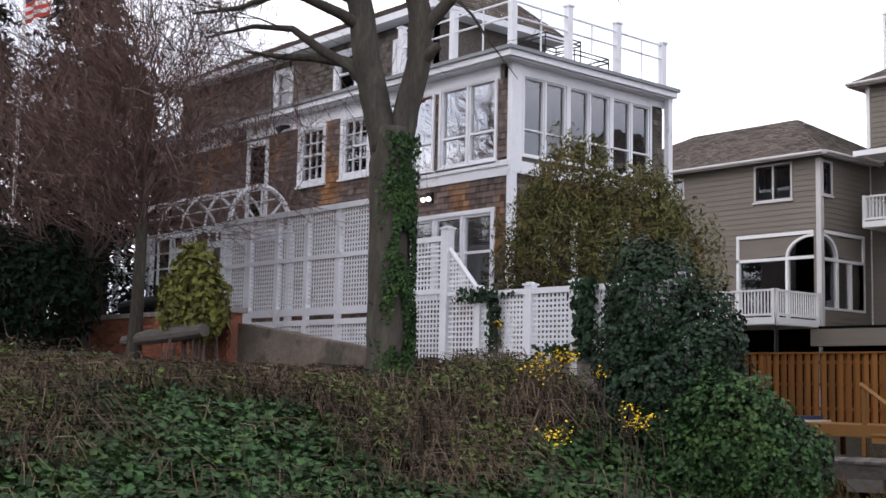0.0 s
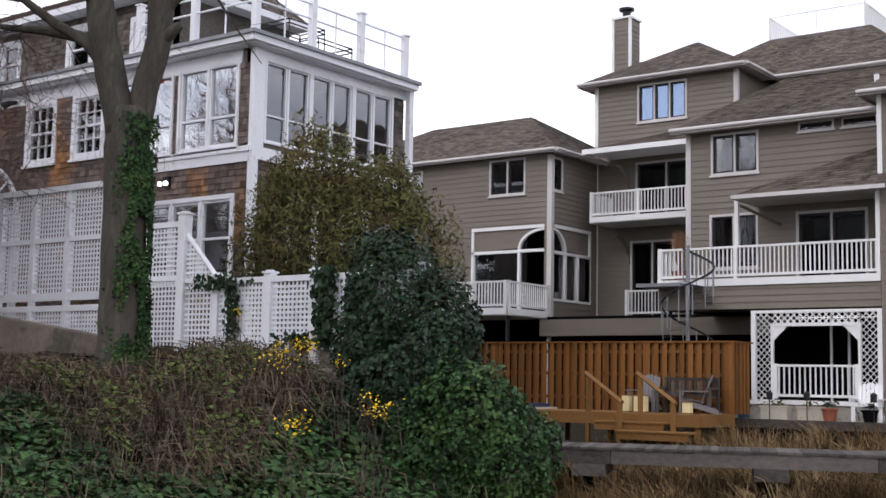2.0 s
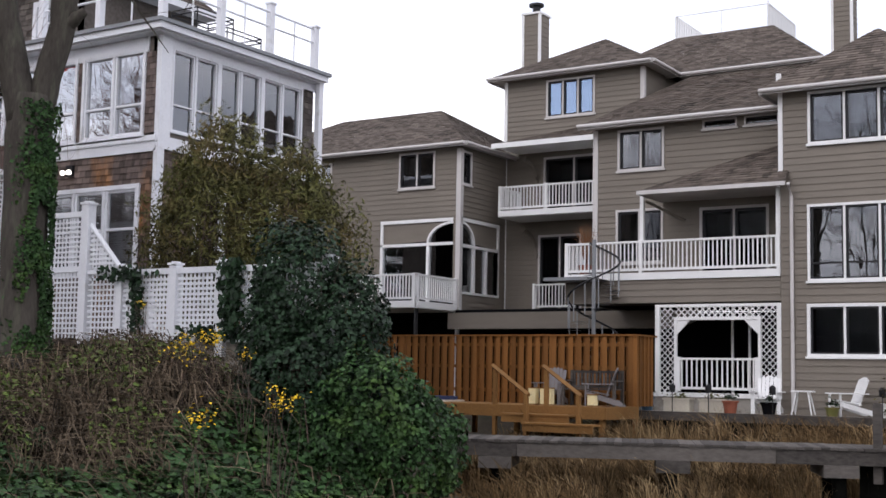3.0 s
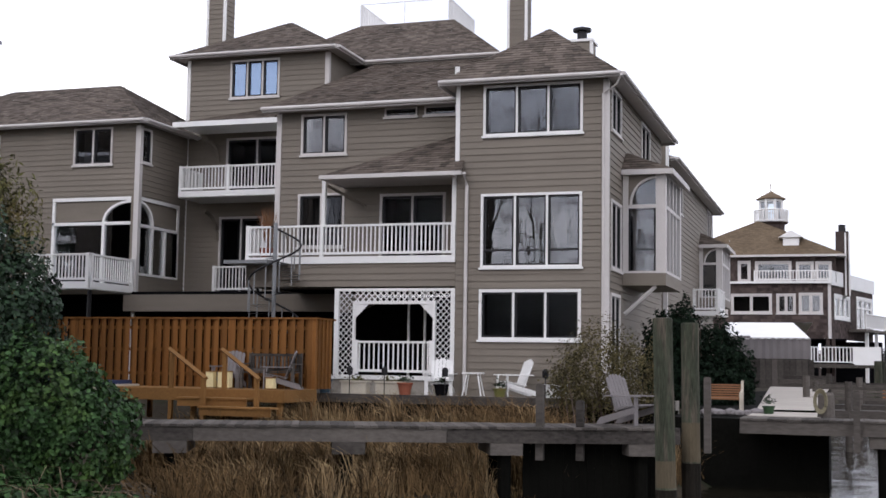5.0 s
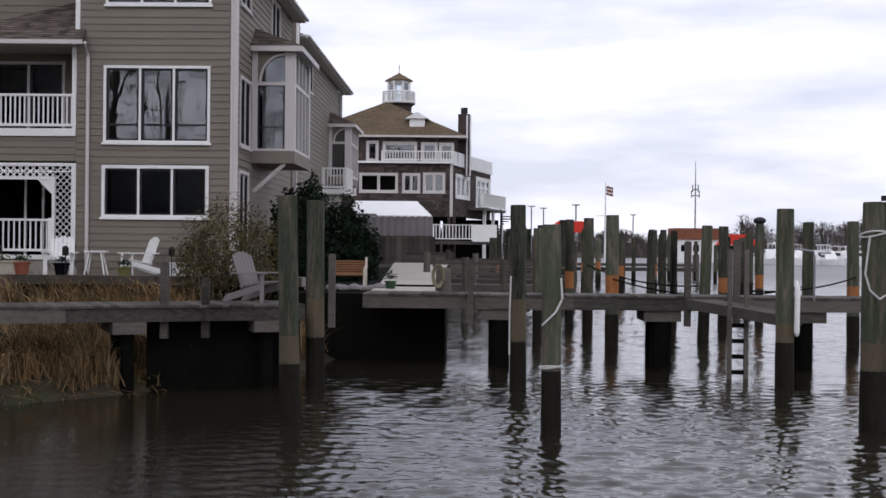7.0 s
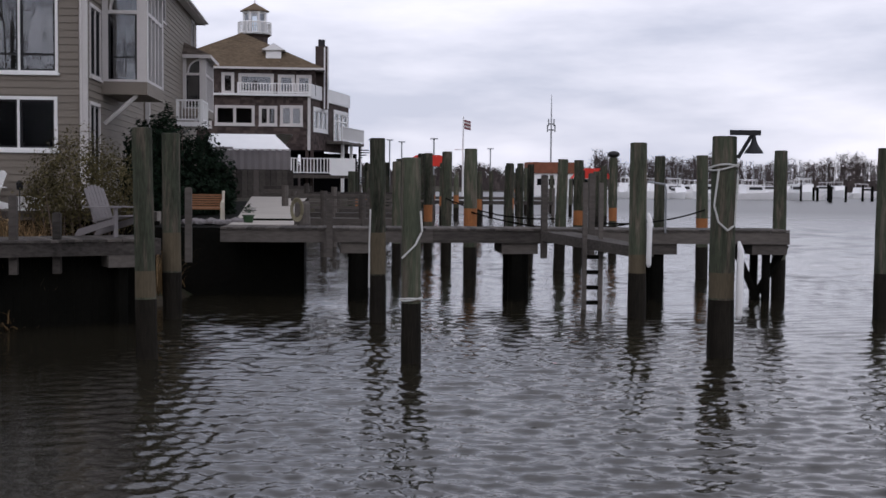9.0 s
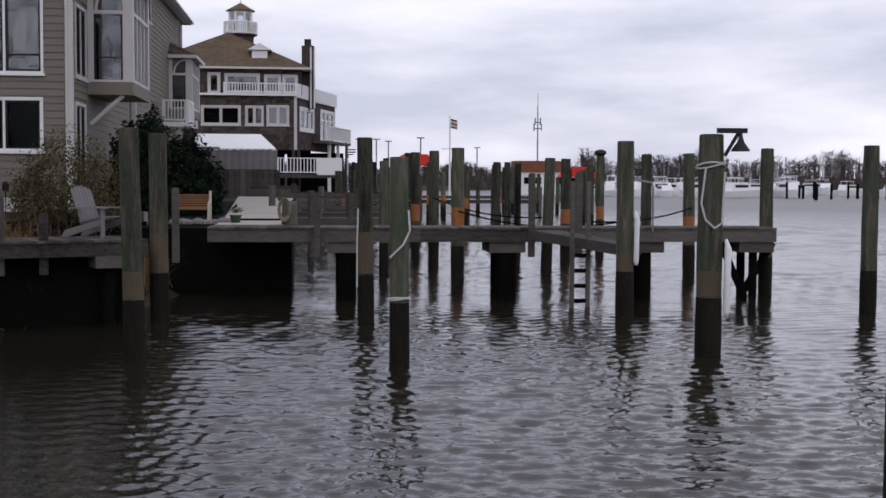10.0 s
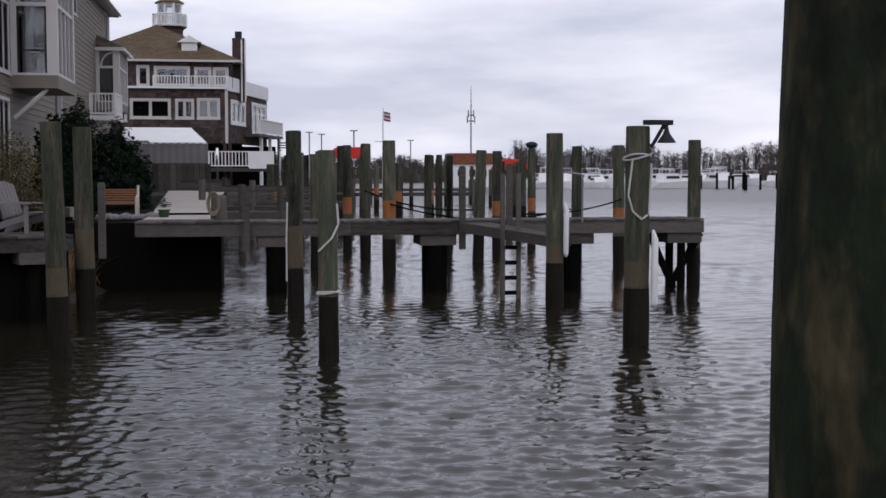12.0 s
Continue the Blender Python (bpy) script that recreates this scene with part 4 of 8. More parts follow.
town_house()


def rear_townhouse():
    """The next unit along the shore, of which the water side and its bay show."""
    h = thing("townhouse", -8.5, 56, 1.9, "second taupe clapboard townhouse standing behind the first", "house")
    ms = side(-6.5)
    holes = [(49.5, 51.0, 8.9, 10.3), (60.5, 62.0, 8.9, 10.3)]
    siding(h, ms, 46.5, 63.0, 1.9, 10.5, holes, SIDING, 0.2)
    for q in holes:
        window(h, ms, *q, cols=2)
    siding(h, front(46.5), -10.4, -6.5, 1.9, 10.5, [], SIDING, 0.2)
    corner_post(h, -6.5, 46.5, 1.9, 10.4)
    hip_roof(h, -14.0, -6.5, 46.5, 63.0, 10.5, 1.7, over=0.42)
    bay_window(h, -6.47, -5.45, 57.0, 60.8, 5.9, 8.15)
    chimney(h, -6.6, 45.6, 8.6, 11.0, 0.6, 0.6, flue=False)
    bm = bmesh.new()
    box(bm, -6.5, -5.4, 54.6, 57.0, 5.0, 5.2)
    part("balcony_floor", bm, WHITE, h)
    railing(h, front(54.6), -6.5, -5.4, 5.2, 6.15, band=0.2)
    railing(h, side(-5.4), 54.65, 57.0, 5.2, 6.15, band=0.2)


rear_townhouse()


# ---- the shingled house on the bank ----
def shingles(parent, m, s0, s1, z0, z1, holes, mat, row=0.14, wide=0.17, name="shingle_cladding"):
    """Rows of butted cedar shingles, uneven in width and butt line."""
    bm = bmesh.new()
    z, k = z0, 0
    while z < z1 - 0.02:
        for p, q in rows_minus(s0, s1, z + 0.01, min(z + row, z1) - 0.01, holes):
            s = p
            while s < q - 0.01:
                e = min(q, s + wide * random.uniform(0.55, 1.5))
                b, t, o = z + random.uniform(-0.012, 0.006), min(z + row + 0.02, z1), random.uniform(0.016, 0.03)
                v = [bm.verts.new(m @ Vector(c)) for c in ((s + 0.003, 0.001, t), (e - 0.003, 0.001, t), (e - 0.003, o, b), (s + 0.003, o, b), (s + 0.003, 0.0, b), (e - 0.003, 0.0, b))]
                bm.faces.new((v[3], v[2], v[1], v[0]))
                bm.faces.new((v[4], v[5], v[2], v[3]))
                s = e
        z += row
    ob = part(name, bm, mat, parent)
    ob["kind"] = "stuff"
    return ob


def shingle_house():
    h = thing("shingled_house", -26, 22, 3.2, "brown cedar-shingled house with white trim and glazed sunroom", "house")
    m, ms = front(19.0), side(-19.6)
    zb, ze = 3.1, 10.0
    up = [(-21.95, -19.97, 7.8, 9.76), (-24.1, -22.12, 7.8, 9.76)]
    low = [(-23.15, -20.0, 4.85, 6.76)]
    old = [(-27.75, -26.48, 8.02, 9.66), (-25.84, -24.57, 8.02, 9.68)]
    door = (-30.3, -29.2, 7.3, 9.57)
    holes = up + low + old + [door]
    core = wall_core(h, m, -36.0, -19.6, zb, ze, holes, GREYSHINGLE)
    band = [(-24.3, -19.6, 7.44, 7.8)]
    shingles(core, m, -36.0, -24.3, zb, ze - 0.35, holes, BROWNSHINGLE)
    shingles(core, m, -24.3, -19.6, zb, ze - 0.35, holes + band, BROWNSHINGLE)
    trim(h, m, -24.3, -19.55, 7.66, 7.78, 0.09, "belt_trim", OLDWHITE)
    trim(h, m, -24.3, -19.57, 7.44, 7.66, 0.05, "belt_trim", OLDWHITE)
    trim(h, m, -36.0, -19.9, ze - 0.35, ze, 0.04, "frieze", OLDWHITE)
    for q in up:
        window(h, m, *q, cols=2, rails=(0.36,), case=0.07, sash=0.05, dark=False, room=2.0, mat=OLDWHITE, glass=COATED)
    for q in low:
        window(h, m, *q, cols=3, rails=(0.5,), case=0.1, sash=0.06, dark=False, blind=0.9, mat=OLDWHITE)
    for q in old:
        window(h, m, *q, cols=1, rails=(0.5,), case=0.13, sash=0.05, dark=False, grid=(3, 4), mat=OLDWHITE)
    trim(h, m, door[0], door[0] + 0.15, door[2], door[3], 0.05, "door_frame", OLDWHITE)
    trim(h, m, door[1] - 0.15, door[1], door[2], door[3], 0.05, "door_frame", OLDWHITE)
    trim(h, m, door[0] + 0.15, door[1] - 0.15, door[3] - 0.15, door[3], 0.05, "door_frame", OLDWHITE)
    trim(h, m, door[0] + 0.15, door[1] - 0.15, door[2], door[3] - 0.15, -0.06, "door", DARK, back=-0.1)
    # sunroom side
    sun = [(19.35, 23.85, 7.9, 9.8)]
    side_low = [(20.2, 23.0, 4.4, 6.8)]
    core = wall_core(h, ms, 19.0, 24.3, zb, ze, sun + side_low, GREYSHINGLE)
    shingles(core, ms, 19.12, 24.3, zb, 7.5, side_low, BROWNSHINGLE)
    shingles(core, ms, 23.95, 24.3, 7.8, 9.75, [], GREYSHINGLE)
    window(h, ms, *side_low[0], cols=3, dark=False, mat=OLDWHITE)
    trim(h, ms, 19.0, 24.6, 7.5, 7.78, 0.08, "belt_trim", OLDWHITE)
    trim(h, ms, 19.0, 24.6, 9.8, ze, 0.05, "frieze", OLDWHITE)
    for k in range(3):
        a = 19.35 + 1.5 * k
        window(h, ms, a, a + 1.5, 7.9, 9.8, cols=2, rails=(0.33,), case=0.065, sash=0.035, dark=False, sill=False, room=3.0, mat=OLDWHITE)
    for y0, y1, x in ((18.97, 19.3, -19.52), (24.22, 24.38, -19.35)):
        bm = bmesh.new()
        box(bm, x - 0.12, x + 0.02, y0, y1, 7.5, ze)
        part("corner_post", bm, OLDWHITE, h)
    bm = bmesh.new()
    box(bm, -19.62, -19.5, 18.95, 19.15, zb, 7.5)
    part("corner_post", bm, OLDWHITE, h)
    bm = bmesh.new()
    box(bm, -34.0, -19.6, 24.15, 24.3, zb, ze)
    part("wall", bm, GREYSHINGLE, h)
    # flat roof slab with fascia
    for n, bb, mat in (("roof_slab", (-36.3, -19.2, 18.6, 24.4, 10.02, 10.16), OLDWHITE), ("roof_edge", (-36.35, -19.14, 18.54, 24.46, 10.16, 10.24), GREYMETAL)):
        bm = bmesh.new()
        box(bm, *bb)
        part(n, bm, mat, h)
    bm = bmesh.new()
    box(bm, -36.0, -19.3, 18.7, 24.35, 9.985, 10.02)
    part("soffit", bm, OLDWHITE, h)
    # roof-deck posts and rails
    posts = [(-19.35, 18.8, 1.5), (-19.35, 20.6, 1.3), (-19.35, 22.3, 1.25), (-19.35, 24.0, 1.1), (-21.3, 18.8, 1.25), (-23.2, 18.8, 1.2)]
    for x, y, hh in posts:
        bm = bmesh.new()
        box(bm, x - 0.075, x + 0.075, y - 0.075, y + 0.075, 10.24, 10.24 + hh)
        box(bm, x - 0.1, x + 0.1, y - 0.1, y + 0.1, 10.24 + hh, 10.28 + hh)
        part("roof_post", bm, OLDWHITE, h)
    for a, b in (((-19.35, 18.8), (-19.35, 24.0)), ((-23.2, 18.8), (-19.35, 18.8))):
        for z in (11.3, 10.95):
            bm = bmesh.new()
            tube(bm, [(*a, z), (*b, z)], 0.025, 6)
            part("roof_rail", bm, OLDWHITE, h)
    for x, y in ((-19.35, 19.7), (-19.35, 21.4), (-19.35, 23.2), (-20.3, 18.8)):
        bm = bmesh.new()
        tube(bm, [(x, y, 10.24), (x, y, 11.3)], 0.02, 6)
        part("roof_rail", bm, OLDWHITE, h)
    for k, (y, z) in enumerate(((20.3, 10.98), (21.3, 10.75))):
        bm = bmesh.new()
        ring_pts = [(-20.6, y, z), (-19.8, y, z), (-19.8, y + 1.2, z), (-20.6, y + 1.2, z), (-20.6, y, z)]
        tube(bm, ring_pts, 0.02, 5)
        tube(bm, [(p[0], p[1], p[2] - 0.1) for p in ring_pts], 0.02, 5)
        for p in ring_pts[:4]:
            tube(bm, [(p[0], p[1], 10.24), (p[0], p[1], z)], 0.018, 5)
        part("roof_furniture", bm, BLACKMETAL, h, "black metal table frame")
    # upper storey with cornice, set back
    mu = front(20.0)
    win = [(-25.0, -24.0, 10.6, 11.75), (-27.6, -26.5, 10.6, 11.9), (-30.6, -29.6, 10.6, 11.9)]
    core = wall_core(h, mu, -36.0, -23.4, 10.24, 12.1, win, GREYSHINGLE)
    shingles(core, mu, -36.0, -23.4, 10.24, 12.1, win, GREYSHINGLE)
    for q in win:
        window(h, mu, *q, cols=1, rails=(0.5,), case=0.14, dark=False, mat=OLDWHITE)
    bm = bmesh.new()
    box(bm, -23.55, -23.4, 20.0, 24.0, 10.24, 12.1)
    part("wall", bm, GREYSHINGLE, h)
    bm = bmesh.new()
    box(bm, -36.4, -22.9, 19.5, 24.3, 12.1, 12.28)
    part("cornice", bm, OLDWHITE, h)
    bm = bmesh.new()
    slope_courses(bm, Vector((-36.4, 19.5, 12.28)), Vector((-22.9, 19.5, 12.28)), Vector((-24.5, 22.5, 13.9)), Vector((-36.4, 22.5, 13.9)))
    slope_courses(bm, Vector((-22.9, 19.5, 12.28)), Vector((-22.9, 24.3, 12.28)), Vector((-24.5, 22.5, 13.9)), Vector((-24.5, 22.5, 13.9)))
    part("upper_roof", bm, ROOF, h)
    # lamps under the eave and on the wall
    for x in (-28.2, -30.4):
        bm = bmesh.new()
        tube(bm, [(x, 18.95, 9.75), (x, 18.75, 9.7), (x - 0.05, 18.6, 9.6)], [0.05, 0.07, 0.1], 8)
        part("floodlight", bm, BLACKMETAL, h)
    bm = bmesh.new()
    box(bm, -22.3, -22.1, 18.9, 18.98, 7.05, 7.3)
    part("wall_lamp", bm, BLACKMETAL, h)
    for dx in (-0.03, 0.17):
        bm = bmesh.new()
        bmesh.ops.create_icosphere(bm, subdivisions=2, radius=0.06, matrix=Matrix.Translation((-22.25 + dx, 18.8, 7.12)))
        part("lamp_globe", bm, LAMPGLOW, h, "lit white globe", True)
    return h


LAMPGLOW = bpy.data.materials.new("lit_globe")
LAMPGLOW.use_nodes = True
LAMPGLOW.node_tree.nodes["Principled BSDF"].inputs["Emission Color"].default_value = (1, 0.93, 0.8, 1)
LAMPGLOW.node_tree.nodes["Principled BSDF"].inputs["Emission Strength"].default_value = 3.0
shingle_house()


def lattice_fence():
    f = thing("lattice_fence", -20, 15.5, 3.2, "white painted lattice fence with square posts and caps", "fence")
    m = front(15.5)
    def post(s, z0, z1, w=0.07):
        bm = bmesh.new()
        box(bm, s - w, s + w, -w, w, z0, z1, m)
        box(bm, s - w - 0.025, s + w + 0.025, -w - 0.025, w + 0.025, z1, z1 + 0.035, m)
        box(bm, s - w * 0.7, s + w * 0.7, -w * 0.7, w * 0.7, z1 + 0.035, z1 + 0.06, m)
        part("post", bm, OLDWHITE, f)
    def bar(s0, s1, z0, z1, d=0.045):
        bm = bmesh.new()
        box(bm, s0, s1, -d, d, z0, z1, m)
        part("rail", bm, OLDWHITE, f)
    # tall screen
    xs = [-25.6, -24.46, -23.32, -22.18, -21.04, -19.9]
    for s in xs:
        bar(s - 0.06, s + 0.06, 3.2, 6.42, 0.05)
    bar(-25.7, -19.5, 6.42, 6.54, 0.08)
    for a, b in zip(xs, xs[1:]):
        bar(a + 0.06, b - 0.06, 5.4, 5.5)
        bar(a + 0.06, b - 0.06, 4.22, 4.38)
        bar(a + 0.06, b - 0.06, 4.0, 4.12)
        lattice(f, m, a + 0.06, b - 0.06, 5.5, 6.42, 0.098, 0.036, mat=OLDWHITE)
        lattice(f, m, a + 0.06, b - 0.06, 4.38, 5.4, 0.098, 0.036, mat=OLDWHITE)
        lattice(f, m, a + 0.06, b - 0.06, 3.3, 4.0, 0.1, 0.045, mat=OLDWHITE)
    # lower screen behind the tree
    post(-19.3, 3.2, 5.62)
    post(-17.62, 3.2, 5.72, 0.09)
    bar(-19.25, -17.7, 5.5, 5.6)
    bar(-19.25, -17.7, 4.5, 4.6)
    lattice(f, m, -19.25, -17.7, 4.6, 5.5, 0.098, 0.036, mat=OLDWHITE)
    lattice(f, m, -19.25, -17.7, 3.3, 4.5, 0.098, 0.036, mat=OLDWHITE)
    # raking panel
    bm = bmesh.new()
    a, b = m @ Vector((-17.55, 0, 5.35)), m @ Vector((-16.72, 0, 4.52))
    tube(bm, [a, b], 0.045, 6)
    part("raking_rail", bm, OLDWHITE, f)
    bm = bmesh.new()
    for i in range(1, 10):
        s = -17.53 + 0.083 * i
        box(bm, s - 0.022, s + 0.022, -0.006, 0.006, 4.55, max(4.56, 5.33 - 0.083 * i), m)
    for i in range(1, 9):
        z = 4.55 + 0.085 * i
        box(bm, -17.53, max(-17.52, -17.53 + (5.33 - z)), 0.007, 0.018, z - 0.022, z + 0.022, m)
    part("raking_lattice", bm, OLDWHITE, f)
    # low run
    post(-16.7, 3.2, 4.55)
    lows = [-16.7, -15.4, -14.3, -13.2, -12.1]
    bar(-17.53, -16.77, 4.45, 4.52)
    lattice(f, m, -17.53, -16.77, 3.3, 4.45, 0.098, 0.036, mat=OLDWHITE)
    for a, b in zip(lows, lows[1:]):
        post(b, 3.0, 4.55, 0.08)
        bar(a + 0.07, b - 0.08, 4.4, 4.5)
        bar(a + 0.07, b - 0.08, 3.24, 3.34)
        lattice(f, m, a + 0.07, b - 0.08, 3.34, 4.4, 0.095, 0.045, mat=OLDWHITE)
    bm = bmesh.new()
    box(bm, -17.7, -12.0, -0.2, -0.02, 1.2, 3.24, m)
    part("plinth", bm, CONCRETE, f)
    return f


lattice_fence()


def entrance_arbour():
    """A barrel-vaulted frame over the side entrance."""
    a = thing("entrance_arbour", -27.5, 16.4, 3.2, "white timber arbour with a curved barrel-vault frame", "arbour")
    y0, y1, spring = 15.6, 17.35, 6.5
    c, r = (y0 + y1) / 2, (y1 - y0) / 2
    for k in range(6):
        x = -25.6 - 1.15 * k
        bm = bmesh.new()
        pts = [(x, c + r * math.cos(t), spring + 1.02 * math.sin(t)) for t in (math.pi * i / 14 for i in range(15))]
        tube(bm, pts, 0.065 if k == 0 else 0.035, 6)
        part("arch", bm, OLDWHITE, a)
    for i in range(1, 7):
        t = math.pi * i / 7
        bm = bmesh.new()
        tube(bm, [(-25.6, c + r * math.cos(t), spring + 1.02 * math.sin(t)), (-31.35, c + r * math.cos(t), spring + 1.02 * math.sin(t))], 0.02, 5)
        part("batten", bm, OLDWHITE, a)
    for i in range(1, 4):
        t = math.pi * i / 4
        bm = bmesh.new()
        tube(bm, [(-25.6, c, spring), (-25.6, c + r * math.cos(t), spring + 1.02 * math.sin(t))], 0.03, 5)
        part("spoke", bm, OLDWHITE, a)
    for y in (y0, y1):
        bm = bmesh.new()
        box(bm, -31.4, -25.5, y - 0.06, y + 0.06, spring - 0.14, spring)
        part("beam", bm, OLDWHITE, a)
    bm = bmesh.new()
    box(bm, -25.68, -25.52, y0, y1, spring - 0.13, spring - 0.01)
    part("beam", bm, OLDWHITE, a)
    for x in (-25.6, -27.5, -29.4, -31.3):
        for y in (y0, y1):
            bm = bmesh.new()
            box(bm, x - 0.07, x + 0.07, y - 0.07, y + 0.07, 3.1, spring - 0.14)
            part("post", bm, OLDWHITE, a)
    for k in range(9):
        x = -25.9 - 0.62 * k
        bm = bmesh.new()
        box(bm, x - 0.02, x + 0.02, y0 - 0.03, y0 + 0.03, 5.2, spring - 0.14)
        part("slat", bm, OLDWHITE, a)
    for z in (5.6, 6.0):
        bm = bmesh.new()
        box(bm, -31.3, -25.6, y0 - 0.02, y0 + 0.02, z - 0.02, z + 0.02)
        part("slat", bm, OLDWHITE, a)


entrance_arbour()


def brick_wall():
    """A low retaining wall of brick with a flat coping, and the concrete ramp wall beside it."""
    w = thing("brick_wall", -27, 13, 3, "low red brick garden wall with flat stone coping", "wall", "", "structure")
    bm = bmesh.new()
    box(bm, -38.0, -21.2, 13.03, 13.3, 2.4, 4.12)
    core = part("wall_core", bm, BRICK, w)
    bm = bmesh.new()
    box(bm, -38.05, -21.1, 12.95, 13.36, 4.12, 4.22)
    part("coping", bm, CONCRETE, w)
    bm = bmesh.new()
    z, k = 2.6, 0
    while z < 4.08:
        x = -36.0 - (0.11 if k % 2 else 0)
        while x < -21.3:
            box(bm, max(x, -36), min(x + 0.21, -21.2), 13.0, 13.05, z, z + 0.062)
            x += 0.222
        z += 0.075
        k += 1
    ob = part("brick_courses", bm, BRICK, w)
    ob["kind"] = "stuff"
    r = thing("retaining_wall", -19.5, 13.8, 3, "sloping stained concrete retaining wall", "wall", "", "structure")
    bm = bmesh.new()
    prism(bm, [(-21.18, 2.4), (-16.3, 2.4), (-16.3, 3.3), (-21.18, 3.92)], 13.2, 13.5)
    part("wall_body", bm, EARTHWALL, r)


brick_wall()


# ---- piles and pier ----
def pile(x, y, top, dia, label, lean=(0.0, 0.0), band=0.0, band_z=(0, 0), rust=False, group="mooring piles", wet=0.92, name="mooring_pile", skin=None, sides=16):
    p = thing(name, x, y, 0, label, "pile", group)
    ax, ay = lean
    def at(z):
        return (x + ax * z, y + ay * z, z)
    r = dia / 2
    def shaft(n, z0, z1, mat, r0, r1, cap):
        bm = bmesh.new()
        k = max(2, int((z1 - z0) / 0.35))
        zs = [z0 + (z1 - z0) * i / k for i in range(k + 1)]
        rad = [(r0 + (r1 - r0) * i / k) * (1 + 0.02 * math.sin(z * 5 + x)) for i, z in enumerate(zs)]
        if cap:
            zs += [z1 + 0.012]
            rad[-1:] = [rad[-1], rad[-1] * 0.86]
        tube(bm, [at(z) for z in zs], rad, sides)
        part(n, bm, skin if skin and mat == PILEWOOD else mat, p)
    shaft("wet_foot", -1.6, wet, PILEWET, r * 1.05, r * 1.04, False)
    b0, b1 = band_z
    if b1 > b0:
        shaft("worn_band", b0, b1, PILERUST if rust else PILEBAND, r * 1.01, r * 1.0, False)
        if b0 > wet:
            shaft("lower_shaft", wet, b0, PILEWOOD, r * 1.02, r * 1.01, False)
        shaft("shaft", b1, top, PILEWOOD, r, r * 0.96, True)
    else:
        shaft("shaft", wet, top, PILEWOOD, r * 1.02, r * 0.96, True)
    return p


PILES = [  # x, y, top, diameter, worn band, lean
    (1.26, 18.6, 3.08, 0.29, (0.95, 1.0), (-0.006, 0), False),
    (0.98, 24.1, 3.55, 0.31, (0.95, 1.75), (-0.008, 0), False),
    (-2.72, 19.25, 3.5, 0.31, (0.95, 1.35), (-0.02, 0), False),
    (-3.02, 24.8, 3.62, 0.36, (0.95, 1.7), (-0.006, 0), False),
    (6.28, 24.9, 3.55, 0.36, (0.7, 1.3), (-0.004, 0), False),
    (6.2, 19.2, 3.48, 0.4, (0.95, 1.35), (0.002, 0), False),
    (11.45, 24.9, 3.5, 0.33, (0, 0), (0.003, 0), False),
    (10.9, 29.4, 3.55, 0.32, (0, 0), (0, 0), False),
    (3.97, 34.7, 3.65, 0.37, (1.35, 2.0), (0, 0), True),
    (10.76, 35.2, 3.55, 0.34, (1.25, 1.75), (-0.01, 0), True),
    (3.83, 40.4, 3.7, 0.34, (0, 0), (0.005, 0), False),
    (3.6, 44.9, 3.75, 0.32, (1.3, 1.9), (0, 0), True),
    (2.0, 36.5, 3.3, 0.26, (0, 0), (0, 0), False),
    (2.1, 49.0, 3.55, 0.28, (0, 0), (0, 0), False),
    (10.5, 39.0, 3.6, 0.34, (0, 0), (0, 0), False),
    (8.5, 42.0, 3.5, 0.34, (1.3, 1.8), (0, 0), True),
    (7.1, 38.0, 3.45, 0.34, (0, 0), (0.03, 0), False),
    (10.85, 47.0, 3.7, 0.32, (1.3, 1.8), (0, 0), True),
    (5.9, 40.5, 3.35, 0.24, (0, 0), (0, 0), False),
    (6.5, 40.0, 3.3, 0.22, (0, 0), (0.01, 0), False),
    (6.8, 44.0, 3.4, 0.24, (0, 0), (0, 0), False),
    (7.5, 46.0, 3.4, 0.26, (0, 0), (0, 0), False),
]
for x, y, top, dia, bz, lean, rust in PILES:
    pile(x, y, top, dia, "weathered round timber pile with " + ("rusty orange band" if rust else "dark wet foot") + " standing in water", lean, band_z=bz, rust=rust)
pile(1.160, 2.113, 4.4, 0.34, "close green-stained timber pile with peeling grain", (0.016, 0), skin=NEARPILE, sides=40)


def pier():
    p = thing("pier", 3, 29.2, 0, "weathered grey timber pier on piles over the water", "pier", "", "structure")
    z, y0, y1, x0, x1 = 1.67, 28.4, 29.9, -2.4, 10.8
    n = int((x1 - x0) / 0.145)
    bm = bmesh.new()
    box(bm, 0.003, 0.139, 0, y1 - y0, -0.045, 0)
    shared = mesh_of("plank", bm, GREYWOOD)
    for i in range(n):
        ob = part("plank", shared, GREYWOOD, p)
        ob.matrix_parent_inverse = p.matrix_basis.inverted()
        ob.matrix_basis = Matrix.Translation((x0 + i * 0.145, y0 + random.uniform(-0.015, 0.015), z + random.uniform(-0.004, 0.004)))
    for y in (y0 + 0.03, y1 - 0.1):
        for a, b in ((x0, 2.4), (2.41, 6.1), (6.11, x1)):
            bm = bmesh.new()
            box(bm, a, b, y, y + 0.07, z - 0.33, z - 0.05)
            part("stringer", bm, GREYWOOD, p)
    # piles below the deck carry its shade in their near-black colour
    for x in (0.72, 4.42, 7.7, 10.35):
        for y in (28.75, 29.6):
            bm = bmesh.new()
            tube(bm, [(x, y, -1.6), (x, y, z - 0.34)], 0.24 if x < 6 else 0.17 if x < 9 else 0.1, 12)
            part("pile", bm, WETSHADEWOOD, p)
        bm = bmesh.new()
        box(bm, x - 0.42, x + 0.42, 28.5, 29.8, z - 0.58, z - 0.335)
        part("cap_beam", bm, GREYWOOD, p)
    return p


pier()


